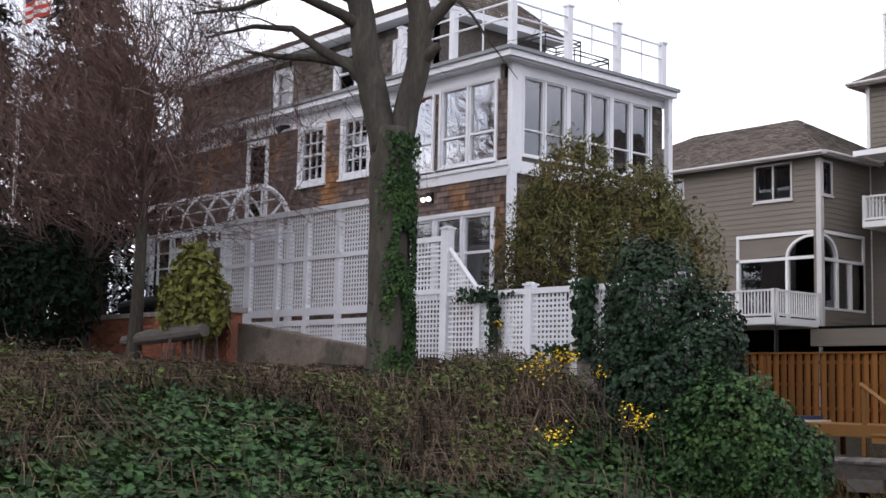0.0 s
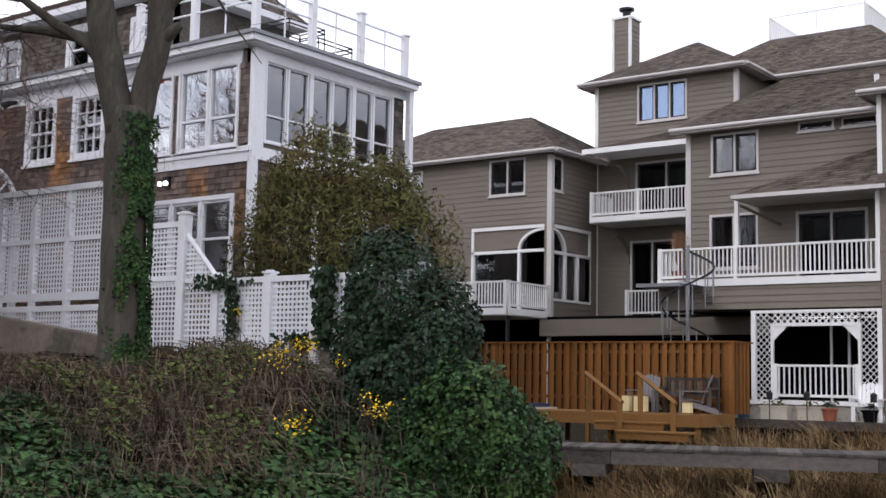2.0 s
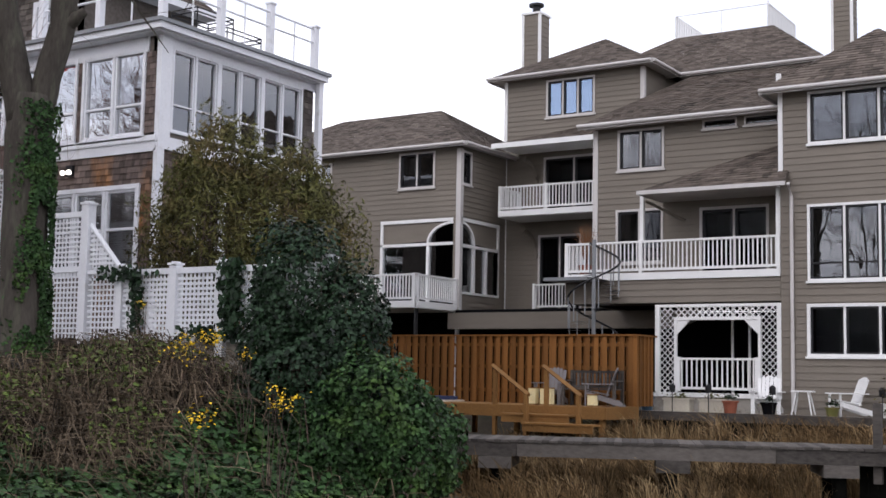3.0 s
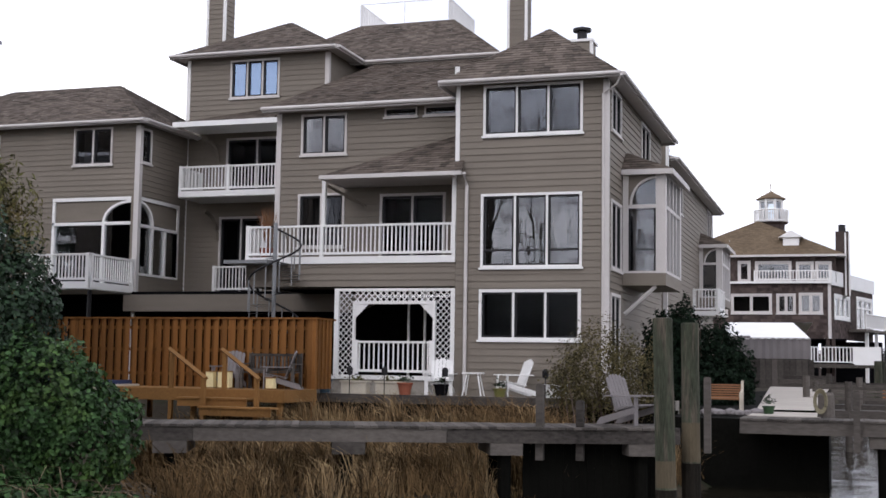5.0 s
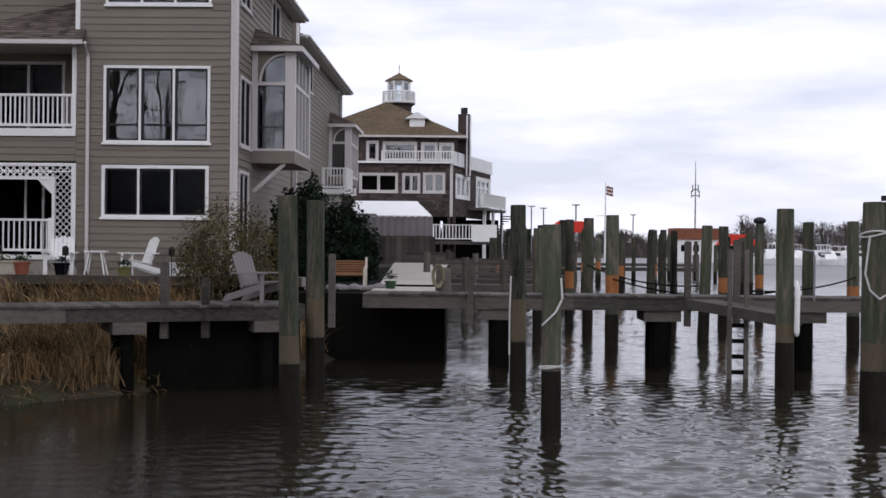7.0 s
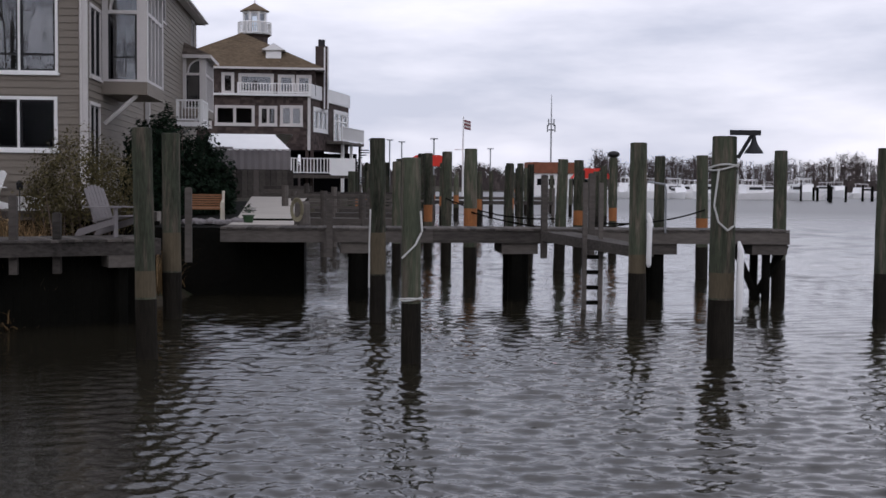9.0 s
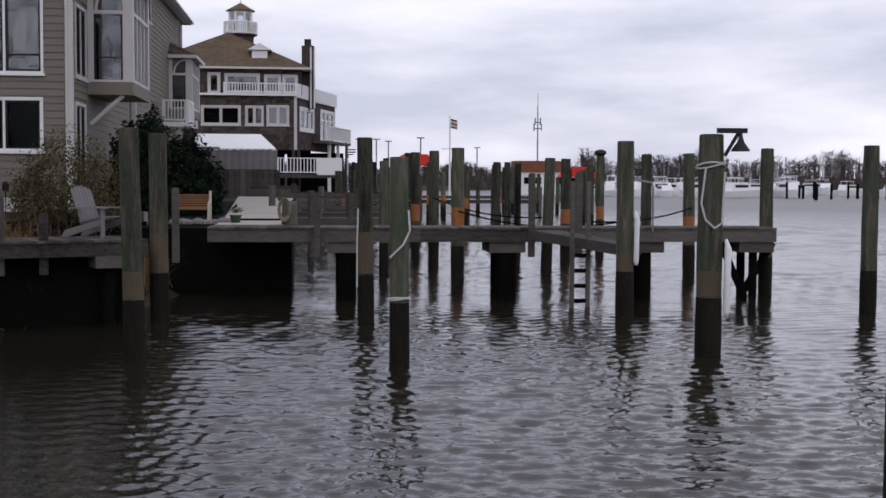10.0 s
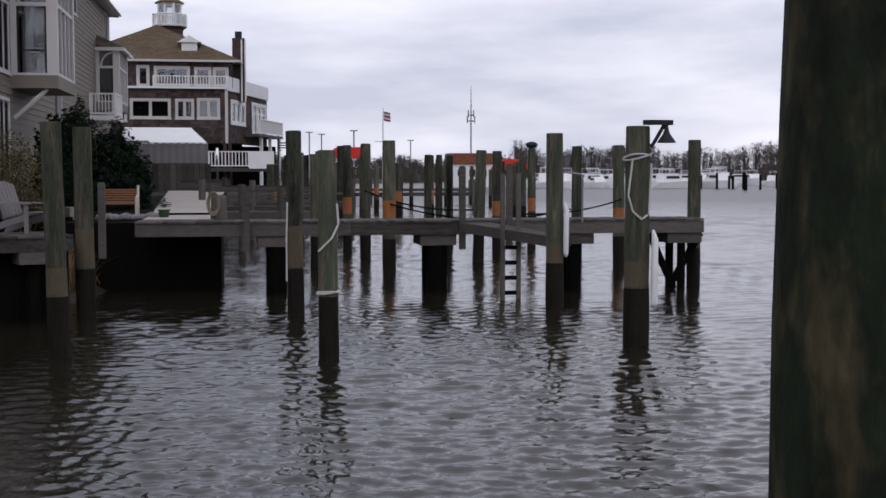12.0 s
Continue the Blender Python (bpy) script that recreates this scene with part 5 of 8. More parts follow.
def boardwalk():
    """The walk along the shore, which meets the pier at an angle."""
    p = thing("boardwalk", -8, 22.5, 0, "long weathered grey boardwalk along the marsh edge", "boardwalk", "", "structure")
    m = Matrix.Translation((-3.1, 23.85, 0)) @ Matrix.Rotation(radians(24), 4, "Z")
    z, length, width = 1.62, 17.0, 1.7
    bm = bmesh.new()
    box(bm, 0.003, 0.139, 0, width, -0.045, 0)
    shared = mesh_of("plank", bm, GREYWOOD)
    for i in range(int(length / 0.145)):
        ob = part("plank", shared, GREYWOOD, p)
        ob.matrix_parent_inverse = p.matrix_basis.inverted()
        ob.matrix_basis = m @ Matrix.Translation((-0.145 * (i + 1), random.uniform(-0.02, 0.02), z + random.uniform(-0.004, 0.004)))
    for y in (0.03, width - 0.1):
        for a, b in ((-4.4, 0.0), (-9.0, -4.41), (-13.4, -9.01), (-length, -13.41)):
            bm = bmesh.new()
            box(bm, a, b, y, y + 0.07, z - 0.3, z - 0.05, m)
            part("stringer", bm, GREYWOOD, p)
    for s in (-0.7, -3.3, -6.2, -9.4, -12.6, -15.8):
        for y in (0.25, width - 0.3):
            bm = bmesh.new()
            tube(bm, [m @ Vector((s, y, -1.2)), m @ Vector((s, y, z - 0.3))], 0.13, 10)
            part("pile", bm, WETSHADEWOOD, p)
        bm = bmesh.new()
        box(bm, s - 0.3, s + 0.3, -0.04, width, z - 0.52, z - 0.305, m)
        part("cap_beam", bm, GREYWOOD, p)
    # added boards fill the gap under the walk as near-black painted shade
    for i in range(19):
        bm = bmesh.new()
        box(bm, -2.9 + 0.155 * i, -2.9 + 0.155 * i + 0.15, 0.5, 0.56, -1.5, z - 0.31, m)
        part("shaded_sheet_board", bm, WETSHADEWOOD, p)
    return p


boardwalk()


# ---- far house, marina and shore ----
def far_house():
    h = thing("waterfront_house", -5, 95, 1.9, "grey shingled waterfront house with white decks and roof lantern", "house")
    x0, x1, y0, y1 = -12.0, -1.3, 90.0, 104.0
    m, ms = front(y0), side(x1)
    lowwin = [(-10.9, -9.7, 6.4, 7.9), (-9.4, -8.2, 6.4, 7.9), (-8.0, -5.2, 6.6, 8.0), (-4.9, -3.6, 6.6, 8.0), (-3.4, -1.8, 6.6, 8.05)]
    core = wall_core(h, m, x0, x1, 4.9, 8.7, lowwin, FARSHINGLE)
    shingles(core, m, x0, x1, 4.9, 8.7, lowwin, FARSHINGLE, row=0.22, wide=0.3)
    for q in lowwin:
        window(h, m, *q, cols=2, case=0.13, sash=0.07, dark=False)
    # canted water side
    way = Vector((2.93, 12.0, 0)).normalized()
    mc = Matrix(((way.x, way.y, 0, x1), (way.y, -way.x, 0, y0), (0, 0, 1, 0), (0, 0, 0, 1)))
    sidewin = [(0.9, 5.2, 6.3, 8.05), (7.2, 12.0, 5.6, 8.2)]
    core = wall_core(h, mc, 0, 12.35, 4.9, 8.7, sidewin, FARSHINGLE)
    shingles(core, mc, 0, 12.35, 4.9, 8.7, sidewin, FARSHINGLE, row=0.22, wide=0.3)
    window(h, mc, *sidewin[0], cols=3, case=0.2, sash=0.1, dark=False, mat=WHITE)
    window(h, mc, *sidewin[1], cols=3, rails=(0.72,), case=0.2, sash=0.1, dark=False, mat=WHITE)
    bm = bmesh.new()
    box(bm, 0, 12.5, -0.05, 0.12, 8.6, 9.6, mc)
    part("parapet", bm, WHITE, h)
    bm = bmesh.new()
    box(bm, 4.6, 12.4, 0.1, 1.3, 5.5, 5.7, mc)
    part("balcony_floor", bm, GREYWOOD, h)
    railing(h, mc, 4.6, 12.4, 5.7, 6.8, d=1.25, gap=0.2, bar=0.06)
    for q in (0.3, 6.0, 9.0, 12.2):
        bm = bmesh.new()
        box(bm, q - 0.11, q + 0.11, 0.9 if q > 1 else 0.0, 1.12 if q > 1 else 0.2, 1.5, 5.5 if q > 1 else 4.9, mc)
        part("stilt", bm, WHITE if q > 5 else FARSHINGLE, h)
    corner_post(h, x1, y0, 4.9, 8.7, 0.16)
    bm = bmesh.new()
    box(bm, x0 - 0.2, x1, y0 - 0.3, y1, 8.7, 8.85)
    part("deck", bm, WHITE, h)
    railing(h, front(y0 - 0.25), -6.4, x1, 8.85, 9.6, gap=0.2, bar=0.06)
    # upper storey
    mu = front(y0 + 1.0)
    upw = [(-9.6, -8.9, 8.9, 10.4), (-7.6, -6.7, 8.9, 10.4), (-6.4, -3.9, 8.95, 10.35), (-3.6, -2.4, 8.95, 10.3), (-2.3, -1.2, 8.95, 10.3)]
    core = wall_core(h, mu, -12.0, -0.9, 8.85, 10.7, upw, FARSHINGLE)
    shingles(core, mu, -12.0, -0.9, 8.85, 10.7, upw, FARSHINGLE, row=0.22, wide=0.3)
    for q in upw:
        window(h, mu, *q, cols=1, case=0.14, sash=0.08, dark=False)
    wall_core(h, side(-0.9), y0 + 1.0, y1, 8.85, 10.7, [], FARSHINGLE)
    hip_roof(h, -12.0, -0.9, y0 + 1.0, y1 - 1.0, 10.75, 3.0, over=0.6, mat=FARROOF, hip=5.2, gutter=False)
    # dormer
    bm = bmesh.new()
    box(bm, -4.5, -3.4, 91.7, 94.5, 11.0, 12.15)
    d = part("dormer", bm, WHITE, h)
    bm = bmesh.new()
    prism(bm, [(-4.8, 12.1), (-3.1, 12.1), (-3.95, 12.6)], 91.5, 95.5)
    part("dormer_roof", bm, WHITE, d)
    # lantern
    cx, cy = -5.6, 97.0
    bm = bmesh.new()
    tube(bm, [(cx, cy, 12.9), (cx, cy, 13.55), (cx, cy, 13.75)], [0.95, 1.0, 1.3], 8)
    part("lantern_base", bm, FARSHINGLE, h)
    for k in range(8):
        a = (k + 0.5) * math.pi / 4
        a2 = a + math.pi / 4
        p, q = Vector((cx + 1.3 * math.cos(a), cy + 1.3 * math.sin(a), 0)), Vector((cx + 1.3 * math.cos(a2), cy + 1.3 * math.sin(a2), 0))
        bm = bmesh.new()
        tube(bm, [p + Vector((0, 0, 14.65)), q + Vector((0, 0, 14.65))], 0.06, 5)
        rail = part("lantern_railing", bm, WHITE, h)
        bm = bmesh.new()
        tube(bm, [p + Vector((0, 0, 13.85)), q + Vector((0, 0, 13.85))], 0.06, 5)
        part("bottom_rail", bm, WHITE, rail)
        for t in range(6):
            b = p.lerp(q, t / 6)
            bm = bmesh.new()
            tube(bm, [b + Vector((0, 0, 13.75)), b + Vector((0, 0, 14.65))], 0.06 if t == 0 else 0.035, 5)
            part("baluster", bm, WHITE, rail)
        bm = bmesh.new()
        p2, q2 = Vector((cx + 0.85 * math.cos(a), cy + 0.85 * math.sin(a), 0)), Vector((cx + 0.85 * math.cos(a2), cy + 0.85 * math.sin(a2), 0))
        tube(bm, [p2 + Vector((0, 0, 13.75)), p2 + Vector((0, 0, 15.5))], 0.1, 5)
        tube(bm, [p2 + Vector((0, 0, 15.4)), q2 + Vector((0, 0, 15.4))], 0.1, 5)
        part("lantern_post", bm, WHITE, h)
        bm = bmesh.new()
        poly(bm, [p2 + Vector((0, 0, 13.8)), q2 + Vector((0, 0, 13.8)), q2 + Vector((0, 0, 15.4)), p2 + Vector((0, 0, 15.4))])
        part("pane", bm, GLASS, h).visible_shadow = False
    bm = bmesh.new()
    tube(bm, [(cx, cy, 15.5), (cx, cy, 15.58), (cx, cy, 16.15), (cx, cy, 16.2), (cx, cy, 16.8)], [1.1, 1.1, 0.08, 0.03, 0.03], 8)
    part("lantern_roof", bm, FARROOF, h)
    # chimney stack
    bm = bmesh.new()
    box(bm, -0.95, -0.05, 93.0, 94.0, 8.0, 12.6)
    c = part("chimney", bm, FARSHINGLE, h)
    for x in (-0.28, -0.02):
        bm = bmesh.new()
        box(bm, x - 0.05, x + 0.06, 92.95, 93.02, 8.0, 12.5)
        part("trim", bm, WHITE, c)
    bm = bmesh.new()
    box(bm, -0.75, -0.25, 93.2, 93.8, 12.6, 13.1)
    part("cap", bm, BLACKMETAL, c)
    # open ground floor, stair and lower deck
    for x in (-11.5, -8.0, -4.6, -1.5):
        bm = bmesh.new()
        box(bm, x - 0.12, x + 0.12, 90.1, 90.34, 1.5, 4.9)
        part("stilt", bm, FARSHINGLE, h)
    # added near-black backing and ceiling paint the shade below this house
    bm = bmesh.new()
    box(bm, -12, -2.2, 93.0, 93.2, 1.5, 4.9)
    part("undercroft_shade_wall", bm, DARK, h)
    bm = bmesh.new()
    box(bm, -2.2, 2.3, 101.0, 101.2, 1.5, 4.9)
    part("undercroft_shade_wall", bm, DARK, h)
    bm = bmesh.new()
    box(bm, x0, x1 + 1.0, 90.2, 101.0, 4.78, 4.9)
    part("undercroft_shade_ceiling", bm, DARK, h)
    railing(h, front(88.0), -2.6, 0.2, 3.2, 4.3, gap=0.22, bar=0.07)
    bm = bmesh.new()
    box(bm, -2.6, 2.0, 88.0, 90.0, 2.9, 3.15)
    part("lower_deck", bm, GREYWOOD, h)
    bm = bmesh.new()
    box(bm, 0.2, 1.9, 87.9, 88.0, 3.1, 4.3)
    part("parapet", bm, WHITE, h)
    bm = bmesh.new()
    for k in range(14):
        a, z = k * 0.5, 2.6 + 0.2 * k
        tube(bm, [(2.5, 101, z), (2.5 + 0.8 * math.cos(a), 101 + 0.8 * math.sin(a), z)], 0.05, 4)
    tube(bm, [(2.5, 101, 1), (2.5, 101, 6.3)], 0.06, 6)
    part("spiral_stair", bm, BLACKMETAL, h)


FARROOF = material("tan_weathered_shingle", (0.135, 0.1, 0.065), 0.95, vary=0.25, coarse=0.5, fine=8, bump=0.3, island=0.3)
far_house()


def tent():
    t = thing("canvas_tent", -4.6, 72, 1.9, "white canvas marquee tent with clear side walls beside a wooden fence", "tent")
    x0, x1, y0, y1 = -6.6, -2.0, 68.0, 78.0
    bm = bmesh.new()
    ridge = -5.2
    for p, q in (((y0, 4.35), (y0 + 3, 5.3)), ((y0 + 3, 5.3), (y1, 4.35))):
        v = [Vector((x0, p[0], p[1])), Vector((x1, p[0], p[1])), Vector((x1 - 1.0, q[0], q[1])), Vector((x0, q[0], q[1]))]
        bm.faces.new([bm.verts.new(w) for w in v])
        bm.faces.new([bm.verts.new(w - Vector((0, 0, 0.03))) for w in v[::-1]])
    part("canopy", bm, WHITE, t)
    bm = bmesh.new()
    for i in range(24):
        u, v = x0 + (x1 - x0) * i / 24, x0 + (x1 - x0) * (i + 1) / 24
        d = 0.08 * (i % 2)
        z = 4.5 if u < ridge else 4.4
        poly(bm, [(u, y0 + d, 3.3), (v, y0 + 0.08 - d, 3.3), (v, y0 + 0.08 - d, z), (u, y0 + d, z)])
    part("side_wall", bm, PALEGREY, t)
    f = thing("plank_fence", -4.5, 66.5, 1.9, "weathered grey plank fence below the tent", "fence")
    bm = bmesh.new()
    box(bm, 0.005, 0.29, 0, 0.03, 0, 1.5)
    shared = mesh_of("board", bm, GREYWOOD)
    for i in range(17):
        ob = part("board", shared, GREYWOOD, f)
        ob.matrix_parent_inverse = f.matrix_basis.inverted()
        ob.matrix_basis = Matrix.Translation((-6.9 + 0.3 * i, 66.5, 1.75 + random.uniform(0, 0.05)))


tent()


def marina():
    """Finger docks with rows of posts between the near pier and the far shore."""
    for k, (x0, x1, y) in enumerate(((-1.5, 2.6, 44.5), (-1.4, 3.6, 52.0), (-1.0, 5.0, 60.0), (0.5, 16.0, 88.0), (2.0, 20.0, 112.0))):
        d = thing("finger_dock", (x0 + x1) / 2, y, 0, "low weathered grey finger dock with short posts", "dock", "finger docks")
        bm = bmesh.new()
        box(bm, x0, x1, y, y + 1.2, 1.15, 1.4)
        part("deck", bm, GREYWOOD, d)
        n = int((x1 - x0) / 1.9) + 1
        for i in range(n + 1):
            x = x0 + (x1 - x0) * i / n
            bm = bmesh.new()
            tube(bm, [(x, y + 0.1, -1.5), (x, y + 0.1, 2.2 + 0.5 * random.random())], 0.12, 8)
            part("post", bm, GREYWOOD, d)
        if k < 3:
            for z in (1.75, 2.1):
                bm = bmesh.new()
                box(bm, x0, x1, y + 0.05, y + 0.12, z, z + 0.09)
                part("rail", bm, GREYWOOD, d)
    rng = random.Random(4)
    for i in range(46):
        y = rng.uniform(62, 190)
        az = rng.uniform(0.5, 13.5)
        x = y * math.tan(radians(az))
        pile(x, y, rng.uniform(3.0, 4.2), rng.uniform(0.28, 0.4), "distant weathered mooring pile in the marina", band_z=(1.2, 1.8) if rng.random() < 0.3 else (0, 0), rust=True, group="distant marina piles")


marina()


def boat(x, y, length, turn, cabin, label):
    b = thing("motor_boat", x, y, 0, label, "boat", "moored boats")
    m = Matrix.Translation((x, y, 0)) @ Matrix.Rotation(turn, 4, "Z")
    w, h = length * 0.17, length * 0.13
    bm = bmesh.new()
    rings = []
    for i in range(9):
        s = i / 8
        half = w * (1 - max(0, (s - 0.45) / 0.55) ** 2.2)
        px = -length / 2 + length * s
        sheer = h * (1 + 0.35 * s * s)
        rings.append([bm.verts.new(m @ Vector(c)) for c in ((px - 0.05 * length * (s < 0.1), -half, sheer), (px, -half * 0.8, -0.1), (px, half * 0.8, -0.1), (px, half, sheer))])
    for p, q in zip(rings, rings[1:]):
        for k in range(3):
            bm.faces.new((p[k], p[k + 1], q[k + 1], q[k]))
        bm.faces.new((p[3], p[0], q[0], q[3]))
    bm.faces.new(rings[0])
    part("hull", bm, BOATWHITE, b)
    bm = bmesh.new()
    prism(bm, [(-length * 0.28, h), (length * 0.2, h), (length * 0.1, h + cabin), (-length * 0.25, h + cabin)], -w * 0.7, w * 0.7, m)
    part("cabin", bm, BOATWHITE, b)
    bm = bmesh.new()
    box(bm, -length * 0.2, length * 0.11, -w * 0.72, w * 0.72, h + cabin * 0.45, h + cabin * 0.8, m)
    part("cabin_window", bm, BLACKMETAL, b)
    bm = bmesh.new()
    box(bm, -length * 0.22, length * 0.02, -w * 0.6, w * 0.6, h + cabin * 1.6, h + cabin * 1.68, m)
    for sx in (-0.2, 0.0):
        for sy in (-0.55, 0.55):
            tube(bm, [m @ Vector((length * sx, w * sy, h + cabin)), m @ Vector((length * sx, w * sy, h + cabin * 1.6))], 0.05, 4)
    part("flybridge", bm, BOATWHITE, b)
    bm = bmesh.new()
    tube(bm, [m @ Vector((0, 0, h + cabin)), m @ Vector((-0.3, 0, h + cabin + length * 0.45))], 0.05, 4)
    part("mast", bm, GREYMETAL, b)


rng = random.Random(7)
for i in range(44):
    az = rng.uniform(13.0, 30)
    y = rng.uniform(215, 320)
    boat(y * math.tan(radians(az)), y, rng.uniform(7, 10.5), rng.uniform(0, 6.3), rng.uniform(1.1, 1.8), "white motor cruiser moored at the far marina")


def far_piles():
    bm = bmesh.new()
    r = random.Random(3)
    for i in range(34):
        az = r.uniform(20, 28)
        y = r.uniform(190, 215)
        x = y * math.tan(radians(az))
        tube(bm, [(x, y, -1), (x, y, r.uniform(1.8, 3.0))], 0.2, 6)
    solo("far_mooring_piles", bm, WETSHADEWOOD, "rows of dark piles along the far marina", "piles", "", "stuff")


far_piles()


def woodland():
    """A line of bare far trees: thin stems and twig fans, with low scrub."""
    r = random.Random(11)
    verts, faces = [], []
    def blade(a, b, w):
        k = len(verts)
        d = Vector((-(b[1] - a[1]), b[0] - a[0], 0))
        d = Vector((1, 0, 0)) * w
        verts.extend([tuple(Vector(a) - d), tuple(Vector(a) + d), tuple(Vector(b) + d * 0.2), tuple(Vector(b) - d * 0.2)])
        faces.append((k, k + 1, k + 2, k + 3))
    for i in range(2400):
        az = r.uniform(-12, 40)
        y = r.uniform(400, 470)
        x = y * math.tan(radians(az))
        hgt = r.uniform(8, 11) * (1.25 if az > 12 else 0.85) * (0.9 + 0.2 * math.sin(az * 1.7) * math.sin(az * 0.6))
        blade((x, y, 0.5), (x + r.uniform(-1, 1), y, hgt * 1.02), 0.16)
        for k in range(22):
            z = r.uniform(0.25, 0.97) * hgt
            blade((x, y, z), (x + r.uniform(-2.6, 2.6), y + r.uniform(-1, 1), z + r.uniform(0.2, 1.3)), 0.14)
    for i in range(2600):
        az = r.uniform(-12, 42)
        y = r.uniform(360, 400)
        x = y * math.tan(radians(az))
        blade((x, y, 0.2), (x + r.uniform(-2, 2), y, r.uniform(1.5, 4.6)), r.uniform(0.5, 1.4))
    me = bpy.data.meshes.new("far_woodland")
    me.from_pydata(verts, [], faces)
    me.materials.append(WOODLAND)
    tagged(new("far_woodland", me), "bare brown winter woodland along the far shore", "trees", "", "stuff")


woodland()


def far_structures():
    for az, y, w, el in ((4.55, 150, 4.6, 1.05), (12.0, 160, 3.9, 0.55)):
        x = y * math.tan(radians(az))
        z = 2.75 + y * math.tan(radians(el - 0.35))
        t = thing("boat_shelter", x, y, 0, "open boat shelter under a bright red canvas roof", "shelter", "red shelters")
        bm = bmesh.new()
        prism(bm, [(x - w / 2 - 0.3, z), (x + w / 2 + 0.3, z), (x + w * 0.3, z + 1.3), (x - w * 0.3, z + 1.3)], y - 2, y + 3)
        part("canopy", bm, RED, t)
        for sx in (-1, 1):
            for dy in (-1.8, 2.8):
                bm = bmesh.new()
                tube(bm, [(x + sx * w / 2, y + dy, -1), (x + sx * w / 2, y + dy, z)], 0.12, 6)
                part("post", bm, GREYWOOD, t)
    # boathouse with a rusty roof
    y = 210
    x = y * math.tan(radians(10.6))
    b = thing("boathouse", x, y, 0, "white boathouse with a low rusty roof at the marina", "boathouse")
    bm = bmesh.new()
    box(bm, x - 5, x + 6, y, y + 6, 0.5, 4.3)
    part("wall", bm, WHITE, b)
    bm = bmesh.new()
    box(bm, x - 5.3, x + 2.5, y - 0.3, y + 6, 4.3, 6.2)
    part("upper_storey", bm, BRICK, b)
    for i in range(5):
        bm = bmesh.new()
        box(bm, x - 4 + 2 * i, x - 3 + 2 * i, y - 0.05, y + 0.05, 2.3, 3.4)
        part("window", bm, DARK, b)
    # mast tower
    y = 230
    x = y * math.tan(radians(10.15))
    t = thing("radio_mast", x, y, 0, "slender grey radio mast with aerials at its head", "mast")
    bm = bmesh.new()
    tube(bm, [(x, y, 0), (x, y, 14), (x, y, 19)], [0.17, 0.12, 0.04], 6)
    part("pole", bm, GREYMETAL, t)
    for z, w in ((12.5, 0.7), (13.6, 0.5)):
        bm = bmesh.new()
        tube(bm, [(x - w, y, z), (x + w, y, z)], 0.12, 5)
        tube(bm, [(x - w, y, z - 0.4), (x - w, y, z + 0.9)], 0.12, 5)
        tube(bm, [(x + w, y, z - 0.4), (x + w, y, z + 0.9)], 0.12, 5)
        part("aerial", bm, GREYMETAL, t)
    # flag pole
    y = 150
    x = y * math.tan(radians(6.15))
    f = thing("flagpole", x, y, 0, "white yardarm flagpole flying a small striped flag", "flagpole")
    bm = bmesh.new()
    tube(bm, [(x, y, 0), (x, y, 10.6)], [0.14, 0.07], 6)
    part("pole", bm, WHITE, f)
    bm = bmesh.new()
    tube(bm, [(x - 1.0, y, 6.6), (x + 1.0, y, 6.6)], 0.06, 5)
    part("yardarm", bm, WHITE, f)
    for k in range(5):
        bm = bmesh.new()
        z = 9.1 + 0.22 * k
        pts = [(x + 0.1 + 0.2 * i, y + 0.08 * math.sin(i), z - 0.05 * i) for i in range(5)]
        for p, q in zip(pts, pts[1:]):
            poly(bm, [p, q, (q[0], q[1], q[2] + 0.22), (p[0], p[1], p[2] + 0.22)])
        part("stripe", bm, FADEDRED if k % 2 == 0 else TRIM, f)
    # lamp posts
    for az, yy, top in ((2.0, 170, 8.2), (2.8, 175, 8.4), (3.35, 180, 8.3), (4.82, 165, 8.3), (7.4, 200, 8.0)):
        xx = yy * math.tan(radians(az))
        l = thing("street_lamp", xx, yy, 0, "tall thin lamp post with a short arm", "lamp post", "marina lamp posts")
        bm = bmesh.new()
        tube(bm, [(xx, yy, 0), (xx, yy, top)], 0.1, 6)
        part("pole", bm, GREYMETAL, l)
        bm = bmesh.new()
        box(bm, xx - 0.5, xx + 0.5, yy - 0.15, yy + 0.15, top, top + 0.15)
        part("head", bm, GREYMETAL, l)


far_structures()


# ---- plants ----
def leaf_mesh(name, spots, mat, size, ratio=0.6, up=0.4, seed=1, droop=0.0):
    """Many small leaves, each a folded diamond, at spots (x, y, z, outward direction)."""
    r = random.Random(seed)
    verts, faces = [], []
    for x, y, z, out in spots:
        n = Vector((out[0] + r.gauss(0, 0.55), out[1] + r.gauss(0, 0.55), out[2] + up + r.gauss(0, 0.5)))
        n.normalize()
        a = n.orthogonal().normalized()
        a.rotate(Matrix.Rotation(r.uniform(0, 6.283), 3, n))
        a.z -= droop
        a.normalize()
        b = n.cross(a)
        s = size * r.uniform(0.55, 1.35)
        c = Vector((x, y, z))
        k = len(verts)
        lift = n * s * 0.15
        verts.extend([tuple(c - a * s), tuple(c + b * s * ratio + lift), tuple(c + a * s), tuple(c - b * s * ratio + lift)])
        faces.append((k, k + 1, k + 2))
        faces.append((k, k + 2, k + 3))
    me = bpy.data.meshes.new(name)
    me.from_pydata(verts, [], faces)
    me.materials.append(mat)
    return me


